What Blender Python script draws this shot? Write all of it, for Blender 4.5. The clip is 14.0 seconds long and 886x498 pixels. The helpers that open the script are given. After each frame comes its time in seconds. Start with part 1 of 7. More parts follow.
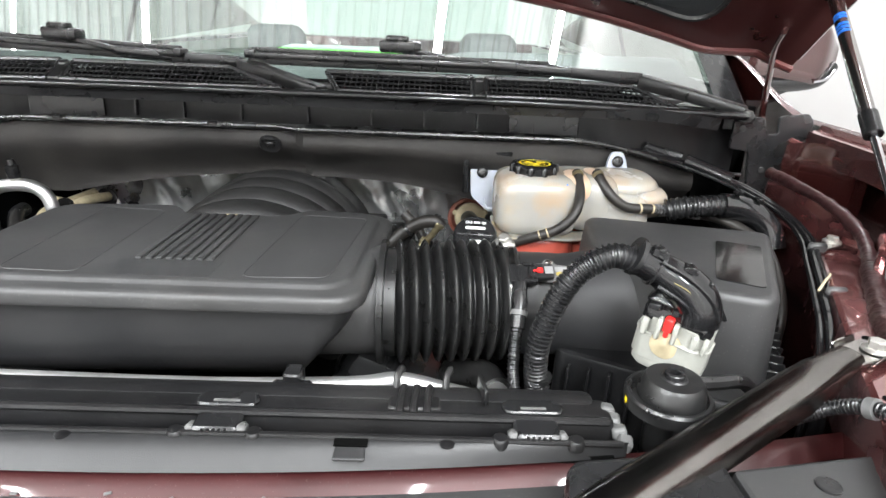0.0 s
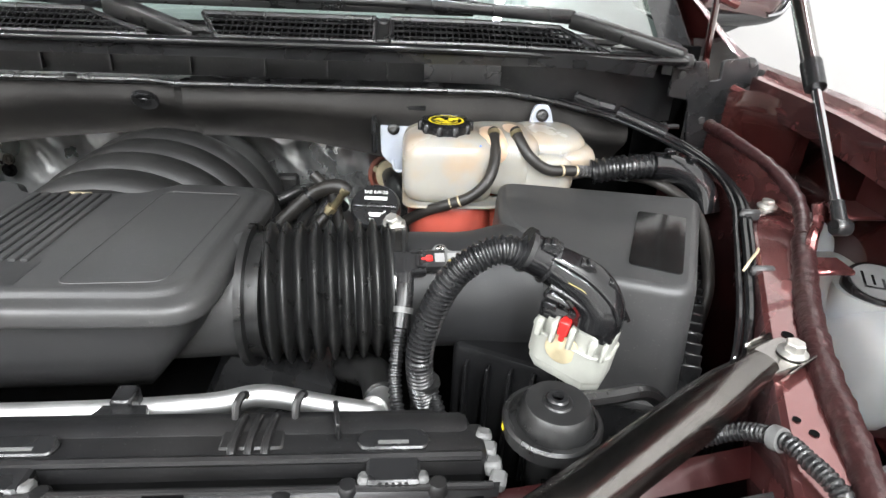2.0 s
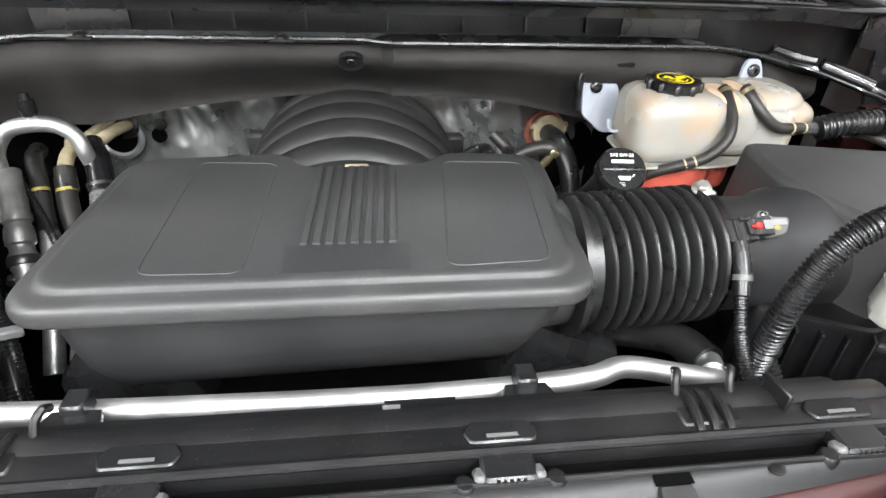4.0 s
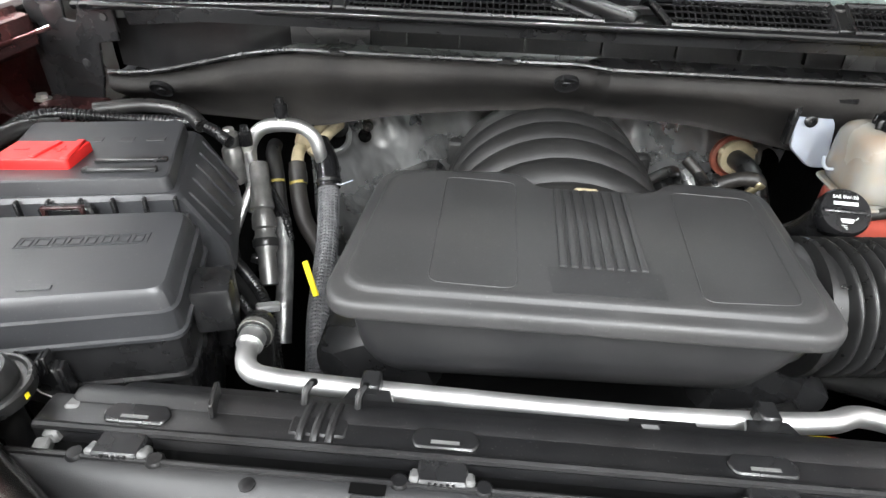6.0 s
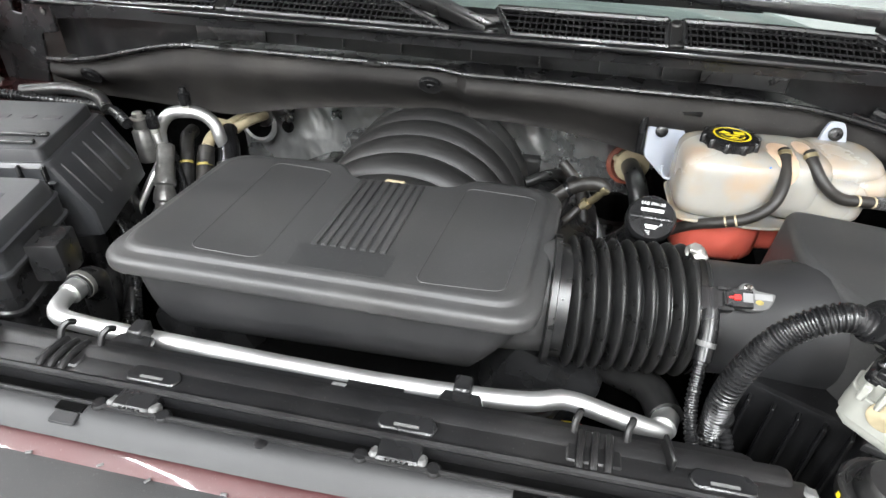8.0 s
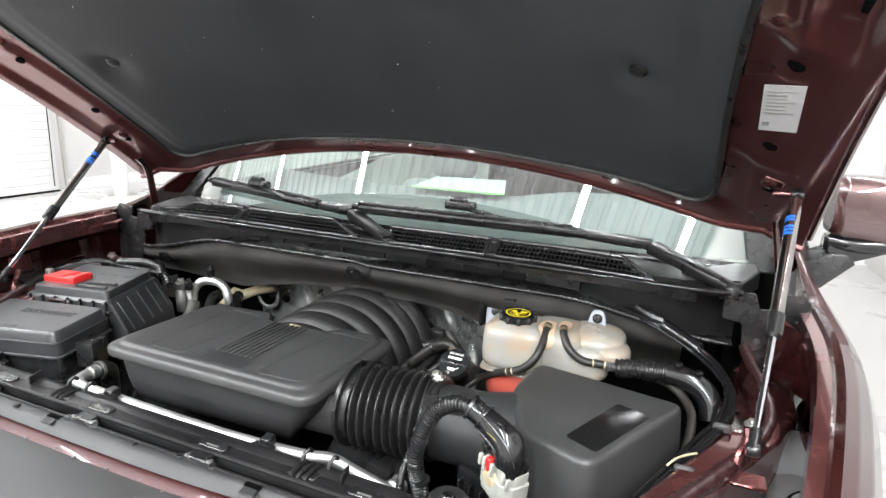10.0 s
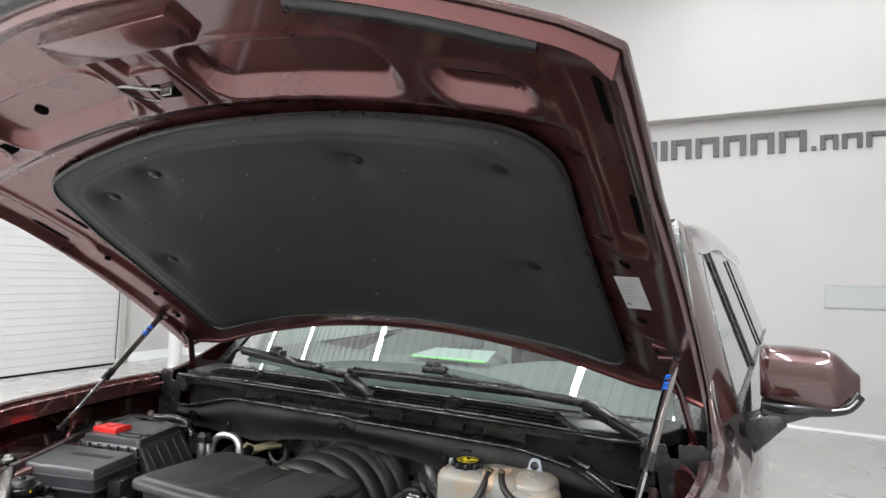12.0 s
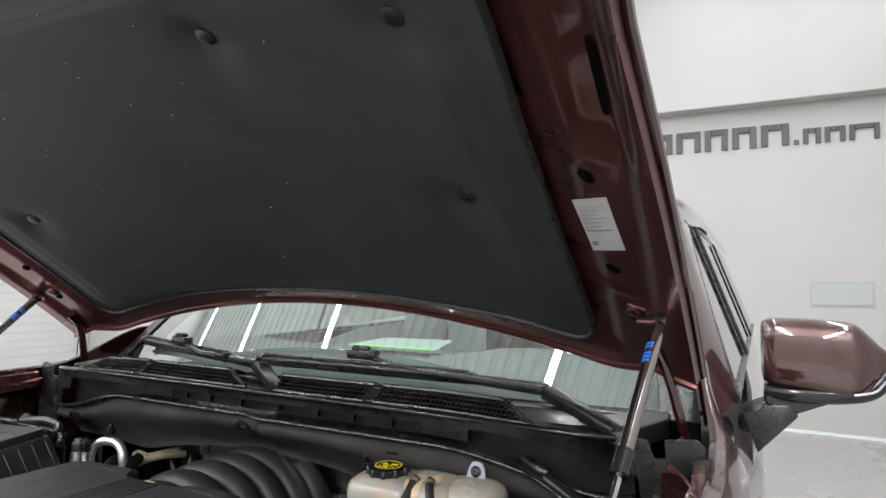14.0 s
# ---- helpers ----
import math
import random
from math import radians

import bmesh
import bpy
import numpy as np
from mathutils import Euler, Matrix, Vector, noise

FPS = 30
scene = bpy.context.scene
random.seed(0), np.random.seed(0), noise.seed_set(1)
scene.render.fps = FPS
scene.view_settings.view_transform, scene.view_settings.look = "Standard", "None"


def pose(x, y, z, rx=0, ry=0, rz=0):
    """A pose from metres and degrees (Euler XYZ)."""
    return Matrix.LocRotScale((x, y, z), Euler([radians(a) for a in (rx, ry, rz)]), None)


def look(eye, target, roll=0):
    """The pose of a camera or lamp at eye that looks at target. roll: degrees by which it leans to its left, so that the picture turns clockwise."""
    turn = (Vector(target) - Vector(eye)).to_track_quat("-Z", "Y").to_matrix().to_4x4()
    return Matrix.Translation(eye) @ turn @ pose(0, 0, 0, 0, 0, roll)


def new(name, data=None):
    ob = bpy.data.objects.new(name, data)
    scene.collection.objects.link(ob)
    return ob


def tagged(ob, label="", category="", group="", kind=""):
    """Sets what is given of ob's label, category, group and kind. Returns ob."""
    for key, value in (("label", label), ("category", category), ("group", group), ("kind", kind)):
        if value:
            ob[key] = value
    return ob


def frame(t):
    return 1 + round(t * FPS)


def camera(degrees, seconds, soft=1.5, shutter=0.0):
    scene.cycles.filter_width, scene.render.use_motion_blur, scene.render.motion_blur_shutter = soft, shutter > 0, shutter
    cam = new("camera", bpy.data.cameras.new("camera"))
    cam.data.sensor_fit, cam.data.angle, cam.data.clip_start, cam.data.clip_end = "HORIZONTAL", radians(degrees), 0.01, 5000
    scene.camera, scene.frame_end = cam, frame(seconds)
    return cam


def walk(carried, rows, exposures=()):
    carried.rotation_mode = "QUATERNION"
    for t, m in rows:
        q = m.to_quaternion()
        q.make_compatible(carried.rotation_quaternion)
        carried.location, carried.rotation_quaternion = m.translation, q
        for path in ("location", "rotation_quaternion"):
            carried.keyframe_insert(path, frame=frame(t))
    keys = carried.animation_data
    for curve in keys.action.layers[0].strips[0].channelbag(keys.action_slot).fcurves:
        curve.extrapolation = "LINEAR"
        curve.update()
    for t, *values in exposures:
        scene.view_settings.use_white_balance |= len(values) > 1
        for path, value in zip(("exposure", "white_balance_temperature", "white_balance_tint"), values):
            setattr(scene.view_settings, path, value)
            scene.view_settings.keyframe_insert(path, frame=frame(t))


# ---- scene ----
cam = camera(75.0, 14.0)
PATH = [
    (0, (0.197, 0.115, 1.434), (0.25, 1.979, 0.71), 2.6),
    (0.5, (0.25, 0.18, 1.426), (0.312, 2.041, 0.696), 2.6),
    (1, (0.286, 0.209, 1.433), (0.362, 2.046, 0.645), 2.7),
    (1.5, (0.288, 0.212, 1.442), (0.382, 2.008, 0.568), 2.7),
    (2, (0.285, 0.209, 1.449), (0.441, 1.974, 0.52), 2.7),
    (2.5, (0.265, 0.22, 1.452), (0.483, 1.967, 0.502), 2.9),
    (3, (0.187, 0.237, 1.448), (0.432, 1.961, 0.465), 3.0),
    (3.5, (0.079, 0.249, 1.447), (0.328, 1.933, 0.397), 2.9),
    (4, (-0.029, 0.252, 1.454), (0.212, 1.914, 0.368), 2.7),
    (4.2, (-0.063, 0.252, 1.46), (0.167, 1.916, 0.375), 2.6),
    (6.5, (-0.163, 0.224, 1.503), (-0.318, 1.869, 0.376), 2.1),
    (7, (-0.09, 0.223, 1.512), (-0.265, 1.864, 0.382), 2.2),
    (7.5, (0.014, 0.226, 1.521), (-0.198, 1.859, 0.386), 2.3),
    (7.7, (0.058, 0.221, 1.521), (-0.183, 1.849, 0.385), 2.3),
    (9.8, (0.532, -0.007, 1.616), (-0.171, 1.761, 1.0), 1.9),
    (10, (0.589, -0.03, 1.62), (-0.155, 1.758, 1.12), 1.9),
    (10.5, (0.707, -0.083, 1.636), (-0.096, 1.73, 1.377), 1.7),
    (11, (0.798, -0.153, 1.644), (-0.041, 1.661, 1.561), 1.6),
    (11.5, (0.857, -0.195, 1.646), (-0.023, 1.6, 1.673), 1.5),
    (12, (0.865, -0.21, 1.645), (-0.064, 1.559, 1.737), 1.4),
    (12.5, (0.859, -0.179, 1.607), (-0.096, 1.575, 1.713), 1.1),
    (13, (0.868, -0.086, 1.562), (-0.085, 1.669, 1.672), 0.9),
    (13.5, (0.862, 0.031, 1.542), (-0.085, 1.789, 1.659), 0.9),
    (14, (0.832, 0.11, 1.544), (-0.048, 1.901, 1.67), 0.9),
]
EXPOSURES = [(0.0, 0.56), (1.0, 0.64), (2.0, 0.67), (3.5, 0.70), (4.2, 0.72), (6.3, 0.64), (7.7, 0.69), (9.8, 0.51), (10.5, 0.34), (11.0, -0.10), (11.6, -0.31), (12.5, -0.35), (14.0, -0.40)]
walk(cam, [(t, look(eye, target, roll)) for t, eye, target, roll in PATH], EXPOSURES)

# ---- world and lamps: a white hall lit by rows of ceiling tubes ----
world = bpy.data.worlds.new("hall_air")
world.use_nodes = True
world.node_tree.nodes["Background"].inputs[0].default_value = (0.9, 0.95, 1.0, 1)
world.node_tree.nodes["Background"].inputs[1].default_value = 0.3
scene.world = world
CEILING_Z = 5.8
LAMP_XS = (-7.9, -5.65, -3.15, 0.66, 2.2)
for lamp_x in LAMP_XS:
    for mid_y, watts in ((-5.2, 590), (3.6, 130)):
        lamp = bpy.data.lights.new("tube_light", "AREA")
        lamp.shape, lamp.size, lamp.size_y = "RECTANGLE", 0.1, 8.2 if mid_y < 0 else 6.4
        lamp.energy, lamp.color = watts, (0.95, 0.98, 1.0)
        new("tube_light", lamp).matrix_world = pose(lamp_x, mid_y, CEILING_Z - 0.13)


# ---- building tools ----
def thing(name, label, category, loc=(0, 0, 0), group="", kind=""):
    ob = new(name)
    ob.empty_display_size = 0.02
    ob.location = loc
    return tagged(ob, label, category, group, kind)


def base_of(parent):
    p = Vector((0, 0, 0))
    while parent is not None:
        p += parent.location
        parent = parent.parent
    return p


def finish(bm, name, material, smooth=True, sharp=40):
    bmesh.ops.recalc_face_normals(bm, faces=bm.faces)
    for f in bm.faces:
        f.smooth = smooth and len(f.verts) < 6
    if smooth:
        for e in bm.edges:
            if len(e.link_faces) == 2 and e.calc_face_angle(0) > radians(sharp):
                e.smooth = False
    me = bpy.data.meshes.new(name)
    bm.to_mesh(me)
    bm.free()
    me.materials.append(material)
    return me


def part(name, bm, material, parent=None, label="", smooth=True, sharp=40):
    if parent is not None:
        bm.transform(Matrix.Translation(-base_of(parent)))
    ob = new(name, finish(bm, name, material, smooth, sharp))
    ob.parent = parent
    return tagged(ob, label)


def structure(name, bm, material, label, category, smooth=False):
    ob = new(name, finish(bm, name, material, smooth))
    return tagged(ob, label, category, "", "structure")


def join(*bms):
    out = bms[0]
    for b in bms[1:]:
        me = bpy.data.meshes.new("tmp")
        b.to_mesh(me)
        out.from_mesh(me)
        bpy.data.meshes.remove(me)
        b.free()
    return out


def moved(bm, m):
    bm.transform(m)
    return bm


def box(x0, x1, y0, y1, z0, z1, bev=0.0, seg=2):
    bm = bmesh.new()
    bmesh.ops.create_cube(bm, size=1)
    bm.transform(Matrix.Translation(((x0 + x1) / 2, (y0 + y1) / 2, (z0 + z1) / 2)) @ Matrix.Diagonal((x1 - x0, y1 - y0, z1 - z0, 1)))
    if bev:
        bmesh.ops.bevel(bm, geom=list(bm.edges), offset=bev, segments=seg, profile=0.5, affect="EDGES")
    return bm


def fillet(poly, r, n=4):
    """The outline with each corner rounded by about r, a number or one for each corner."""
    out, k = [], len(poly)
    radii = r if isinstance(r, (list, tuple)) else [r] * k
    for i in range(k):
        p, a, b = Vector(poly[i]), Vector(poly[i - 1]), Vector(poly[(i + 1) % k])
        u, v = (a - p), (b - p)
        d = min(radii[i], u.length * 0.45, v.length * 0.45)
        s, e = p + u.normalized() * d, p + v.normalized() * d
        for j in range(n + 1):
            t = j / n
            out.append((1 - t) ** 2 * s + 2 * t * (1 - t) * p + t * t * e)
    return out


def inset(poly, d):
    """The outline moved inwards by d."""
    k, out = len(poly), []
    area = sum(poly[i][0] * poly[(i + 1) % k][1] - poly[(i + 1) % k][0] * poly[i][1] for i in range(k))
    turn = 1 if area > 0 else -1
    for i in range(k):
        p, a, b = Vector(poly[i]), Vector(poly[i - 1]), Vector(poly[(i + 1) % k])
        n = Vector((0, 0))
        for e in ((p - a), (b - p)):
            if e.length > 1e-9:
                e = e.normalized()
                n += Vector((-e.y, e.x)) * turn
        n = n.normalized() if n.length > 1e-6 else Vector((0, 0))
        out.append(p + n * d)
    return out


def prism(poly, z0, z1, bev=0.0, seg=2, flare=0.0, both=False):
    """An upright prism on an outline; bev rounds its top edge (and its foot), flare widens its foot."""
    bm = bmesh.new()
    c = sum((Vector(p) for p in poly), Vector((0, 0))) / len(poly)
    foot = [c + (Vector(p) - c) * (1 + flare) for p in poly]
    levels = []
    if bev and both:
        levels += [(inset(foot, bev * (1 - math.sin(t))), z0 + bev * (1 - math.cos(t))) for t in (math.pi / 2 * i / seg for i in range(seg + 1))]
    else:
        levels.append((foot, z0))
    if bev:
        levels += [(inset(poly, bev * (1 - math.cos(t))), z1 - bev * (1 - math.sin(t))) for t in (math.pi / 2 * i / seg for i in range(seg + 1))]
    else:
        levels.append((poly, z1))
    rings = [[bm.verts.new((p[0], p[1], z)) for p in q] for q, z in levels]
    k = len(poly)
    for lo, hi in zip(rings, rings[1:]):
        for i in range(k):
            bm.faces.new((lo[i], lo[(i + 1) % k], hi[(i + 1) % k], hi[i]))
    bm.faces.new(rings[-1])
    bm.faces.new(rings[0][::-1])
    return bm


def stack(poly, levels, c):
    """A moulded body: the outline drawn in towards c by each level's inset, at each level's height (a number or a function of x)."""
    bm = bmesh.new()
    c = Vector(c)
    hx, hy = max(abs(p[0] - c.x) for p in poly), max(abs(p[1] - c.y) for p in poly)
    rings = []
    for d, z in levels:
        ring = [(c.x + (p[0] - c.x) * (1 - d / hx), c.y + (p[1] - c.y) * (1 - d / hy)) for p in poly]
        rings.append([bm.verts.new((x, y, z(x) if callable(z) else z)) for x, y in ring])
    k = len(poly)
    for lo, hi in zip(rings, rings[1:]):
        for i in range(k):
            bm.faces.new((lo[i], lo[(i + 1) % k], hi[(i + 1) % k], hi[i]))
    bm.faces.new(rings[-1])
    bm.faces.new(rings[0][::-1])
    return bm


def loft(levels):
    """A body through outlines of equal count at rising heights."""
    bm = bmesh.new()
    rings = [[bm.verts.new((p[0], p[1], z)) for p in poly] for poly, z in levels]
    k = len(rings[0])
    for lo, hi in zip(rings, rings[1:]):
        for i in range(k):
            bm.faces.new((lo[i], lo[(i + 1) % k], hi[(i + 1) % k], hi[i]))
    bm.faces.new(rings[-1])
    bm.faces.new(rings[0][::-1])
    return bm


def smooth_path(pts, step=0.006):
    """Catmull-Rom through the points, at about even steps."""
    p = [Vector(q) for q in pts]
    p = [p[0] * 2 - p[1]] + p + [p[-1] * 2 - p[-2]]
    out = []
    for i in range(1, len(p) - 2):
        n = max(2, int((p[i + 1] - p[i]).length / step))
        for j in range(n):
            t = j / n
            out.append(0.5 * (2 * p[i] + (p[i + 1] - p[i - 1]) * t + (2 * p[i - 1] - 5 * p[i] + 4 * p[i + 1] - p[i + 2]) * t * t
                              + (3 * p[i] - p[i - 1] - 3 * p[i + 1] + p[i + 2]) * t ** 3))
    out.append(p[-2])
    return out


def sweep(path, radius, n=12, caps=True, flat=1.0):
    """A tube along a dense path; radius is a number or a function of the way along it."""
    bm = bmesh.new()
    side, rings, way = None, [], 0.0
    for i, p in enumerate(path):
        d = (path[min(i + 1, len(path) - 1)] - path[max(i - 1, 0)]).normalized()
        if side is None:
            side = d.orthogonal().normalized()
        side = (side - d * side.dot(d)).normalized()
        up = d.cross(side)
        if i:
            way += (p - path[i - 1]).length
        r = radius(way) if callable(radius) else radius
        rings.append([bm.verts.new(p + (side * math.cos(a) + up * math.sin(a) * flat) * r) for a in (2 * math.pi * k / n for k in range(n))])
    for a, b in zip(rings, rings[1:]):
        for k in range(n):
            bm.faces.new((a[k], a[(k + 1) % n], b[(k + 1) % n], b[k]))
    if caps:
        bm.faces.new(rings[0][::-1])
        bm.faces.new(rings[-1])
    return bm


def tube(pts, r, n=12, step=0.006, flat=1.0):
    return sweep(smooth_path(pts, step), r, n, True, flat)


def conduit(pts, r, pitch=0.0062, depth=0.0016, n=14):
    """Split corrugated loom tube."""
    def rad(s):
        f = (s / pitch) % 1.0
        return r - depth * (0.0 if f < 0.5 else 1.0)
    return sweep(smooth_path(pts, pitch / 4), rad, n)


def braid(pts, r, lay=0.0052, columns=9, depth=0.0017):
    """A knitted sleeve: columns of slanting stitches, each leaning against its neighbour."""
    bm, n = bmesh.new(), columns * 8
    path, side, rings, way = smooth_path(pts, lay / 6), None, [], 0.0
    for i, p in enumerate(path):
        d = (path[min(i + 1, len(path) - 1)] - path[max(i - 1, 0)]).normalized()
        side = d.orthogonal().normalized() if side is None else (side - d * side.dot(d)).normalized()
        up = d.cross(side)
        way += (p - path[i - 1]).length if i else 0
        ring = []
        for k in range(n):
            a, c = 2 * math.pi * k / n, (k / 8) % 1.0
            lean = abs(2 * c - 1)
            h = (0.5 + 0.5 * math.sin(2 * math.pi * (way / lay + 0.45 * lean))) * math.sin(math.pi * min(1, 4 * min(lean, 1 - lean)) / 2)
            ring.append(bm.verts.new(p + (side * math.cos(a) + up * math.sin(a)) * (r - depth * (1 - h))))
        rings.append(ring)
    for a, b in zip(rings, rings[1:]):
        for k in range(n):
            bm.faces.new((a[k], a[(k + 1) % n], b[(k + 1) % n], b[k]))
    return bm


def lathe(profile, n=24, m=None):
    """Turned body about the z axis from (radius, height) pairs."""
    bm = bmesh.new()
    rings = []
    for r, z in profile:
        if r < 1e-6:
            rings.append([bm.verts.new((0, 0, z))])
        else:
            rings.append([bm.verts.new((r * math.cos(2 * math.pi * k / n), r * math.sin(2 * math.pi * k / n), z)) for k in range(n)])
    for a, b in zip(rings, rings[1:]):
        for k in range(n):
            q = [a[k % len(a)], a[(k + 1) % len(a)], b[(k + 1) % len(b)], b[k % len(b)]]
            q = list(dict.fromkeys(q))
            if len(q) > 2:
                bm.faces.new(q)
    if len(rings[0]) > 1:
        bm.faces.new(rings[0][::-1])
    if len(rings[-1]) > 1:
        bm.faces.new(rings[-1])
    if m is not None:
        bm.transform(m)
    return bm


def hexbolt(r, h, m):
    """A flanged hexagon bolt head."""
    head = prism([(r * math.cos(a), r * math.sin(a)) for a in (math.pi * k / 3 for k in range(6))], 0.002, h, r * 0.15, 1)
    return moved(join(head, lathe([(r * 1.5, 0), (r * 1.5, 0.0015), (r * 1.2, 0.0028), (0, 0.0028)], 16)), m)


def facing(p, normal, spin=0.0):
    """A frame at p whose z axis points along normal."""
    return Matrix.Translation(p) @ Vector(normal).to_track_quat("Z", "Y").to_matrix().to_4x4() @ pose(0, 0, 0, 0, 0, spin)


def sheet(nu, nv, f, thick=0.0):
    """A grid surface f(u, v) -> point, u and v from 0 to 1, given thickness along -z when asked."""
    bm = bmesh.new()
    g = [[bm.verts.new(f(i / nu, j / nv)) for j in range(nv + 1)] for i in range(nu + 1)]
    for i in range(nu):
        for j in range(nv):
            bm.faces.new((g[i][j], g[i + 1][j], g[i + 1][j + 1], g[i][j + 1]))
    if thick:
        bmesh.ops.solidify(bm, geom=list(bm.faces), thickness=thick)
    return bm


def sdf_box(x, y, cx, cy, hx, hy, r):
    qx, qy = abs(x - cx) - hx + r, abs(y - cy) - hy + r
    return math.hypot(max(qx, 0), max(qy, 0)) + min(max(qx, qy), 0) - r


def ramp(a, b, x):
    t = min(1.0, max(0.0, (x - a) / (b - a)))
    return t * t * (3 - 2 * t)


def lettering(text, size, depth, m):
    cu = bpy.data.curves.new("lettering", "FONT")
    cu.body, cu.size, cu.extrude, cu.align_x, cu.align_y, cu.resolution_u = text, size, depth, "CENTER", "CENTER", 2
    ob = bpy.data.objects.new("lettering", cu)
    me = bpy.data.meshes.new_from_object(ob)
    bm = bmesh.new()
    bm.from_mesh(me)
    bpy.data.objects.remove(ob)
    bpy.data.curves.remove(cu)
    bpy.data.meshes.remove(me)
    bm.transform(m)
    return bm


# ---- materials ----
def material(name, base, rough=0.5, metal=0.0, var=0.25, scale=40.0, fine=600.0, bump=0.15, fine_bump=0.1, rough_var=0.05, coat=0.0, sss=0.0, spec=0.5, dust=0.0, aniso=None, coat_ior=1.5, speck=0.0, stain=None):
    m = bpy.data.materials.new(name)
    m.use_nodes = True
    nt = m.node_tree
    n, link = nt.nodes, nt.links
    b = n["Principled BSDF"]
    tc = n.new("ShaderNodeTexCoord")
    big, small = n.new("ShaderNodeTexNoise"), n.new("ShaderNodeTexNoise")
    coords = tc.outputs["Object"]
    if aniso:
        mp = n.new("ShaderNodeMapping")
        mp.inputs["Scale"].default_value = aniso
        link.new(coords, mp.inputs["Vector"])
        coords = mp.outputs["Vector"]
    for node, s, d in ((big, scale, 6), (small, fine, 3)):
        node.inputs["Scale"].default_value, node.inputs["Detail"].default_value = s, d
        link.new(coords, node.inputs["Vector"])
    mul = n.new("ShaderNodeMapRange")
    mul.inputs["From Min"].default_value, mul.inputs["From Max"].default_value = 0.3, 0.7
    mul.inputs["To Min"].default_value, mul.inputs["To Max"].default_value = 1 - var, 1 + var
    link.new(big.outputs["Fac"], mul.inputs["Value"])
    mix = n.new("ShaderNodeVectorMath")
    mix.operation = "SCALE"
    mix.inputs[0].default_value = base
    link.new(mul.outputs[0], mix.inputs["Scale"])
    col = mix.outputs[0]
    if dust:
        dn = n.new("ShaderNodeTexNoise")
        dn.inputs["Scale"].default_value, dn.inputs["Detail"].default_value = 9.0, 8
        link.new(tc.outputs["Object"], dn.inputs["Vector"])
        dr = n.new("ShaderNodeMapRange")
        dr.inputs["From Min"].default_value, dr.inputs["From Max"].default_value = 0.45, 0.75
        dr.inputs["To Max"].default_value = dust
        link.new(dn.outputs["Fac"], dr.inputs["Value"])
        dm = n.new("ShaderNodeMix")
        dm.data_type = "RGBA"
        dm.inputs[7].default_value = (0.35, 0.32, 0.28, 1)
        link.new(dr.outputs[0], dm.inputs[0])
        link.new(col, dm.inputs[6])
        col = dm.outputs[2]
    if speck:
        sn = n.new("ShaderNodeTexNoise")
        sn.inputs["Scale"].default_value, sn.inputs["Detail"].default_value = 520.0, 2
        link.new(tc.outputs["Object"], sn.inputs["Vector"])
        sr = n.new("ShaderNodeMapRange")
        sr.inputs["From Min"].default_value, sr.inputs["From Max"].default_value = 0.66, 0.76
        sr.inputs["To Max"].default_value = speck
        link.new(sn.outputs["Fac"], sr.inputs["Value"])
        sm = n.new("ShaderNodeMix")
        sm.data_type = "RGBA"
        sm.inputs[7].default_value = (0.32, 0.31, 0.29, 1)
        link.new(sr.outputs[0], sm.inputs[0])
        link.new(col, sm.inputs[6])
        col = sm.outputs[2]
    if stain:
        tn = n.new("ShaderNodeTexNoise")
        tn.inputs["Scale"].default_value, tn.inputs["Detail"].default_value = 16.0, 4
        link.new(tc.outputs["Object"], tn.inputs["Vector"])
        ts = n.new("ShaderNodeMapRange")
        ts.inputs["From Min"].default_value, ts.inputs["From Max"].default_value = 0.48, 0.72
        ts.inputs["To Max"].default_value = 0.75
        link.new(tn.outputs["Fac"], ts.inputs["Value"])
        tm = n.new("ShaderNodeMix")
        tm.data_type = "RGBA"
        tm.inputs[7].default_value = (*stain, 1)
        link.new(ts.outputs[0], tm.inputs[0])
        link.new(col, tm.inputs[6])
        col = tm.outputs[2]
    link.new(col, b.inputs["Base Color"])
    rr = n.new("ShaderNodeMapRange")
    rr.inputs["From Min"].default_value, rr.inputs["From Max"].default_value = 0.3, 0.7
    rr.inputs["To Min"].default_value, rr.inputs["To Max"].default_value = max(0.02, rough - rough_var), min(1, rough + rough_var)
    link.new(big.outputs["Fac"], rr.inputs["Value"])
    link.new(rr.outputs[0], b.inputs["Roughness"])
    b.inputs["Metallic"].default_value = metal
    b.inputs["Specular IOR Level"].default_value = spec
    b.inputs["Coat Weight"].default_value = coat
    b.inputs["Coat Roughness"].default_value = 0.05
    b.inputs["Coat IOR"].default_value = coat_ior
    if sss:
        b.inputs["Subsurface Weight"].default_value = sss
        b.inputs["Subsurface Radius"].default_value = (0.02, 0.016, 0.01)
        b.inputs["Subsurface Scale"].default_value = 0.6
    b1, b2 = n.new("ShaderNodeBump"), n.new("ShaderNodeBump")
    b1.inputs["Strength"].default_value, b1.inputs["Distance"].default_value = bump, 0.004
    b2.inputs["Strength"].default_value, b2.inputs["Distance"].default_value = fine_bump, 0.00016
    link.new(big.outputs["Fac"], b1.inputs["Height"])
    link.new(small.outputs["Fac"], b2.inputs["Height"])
    link.new(b1.outputs[0], b2.inputs["Normal"])
    link.new(b2.outputs[0], b.inputs["Normal"])
    return m


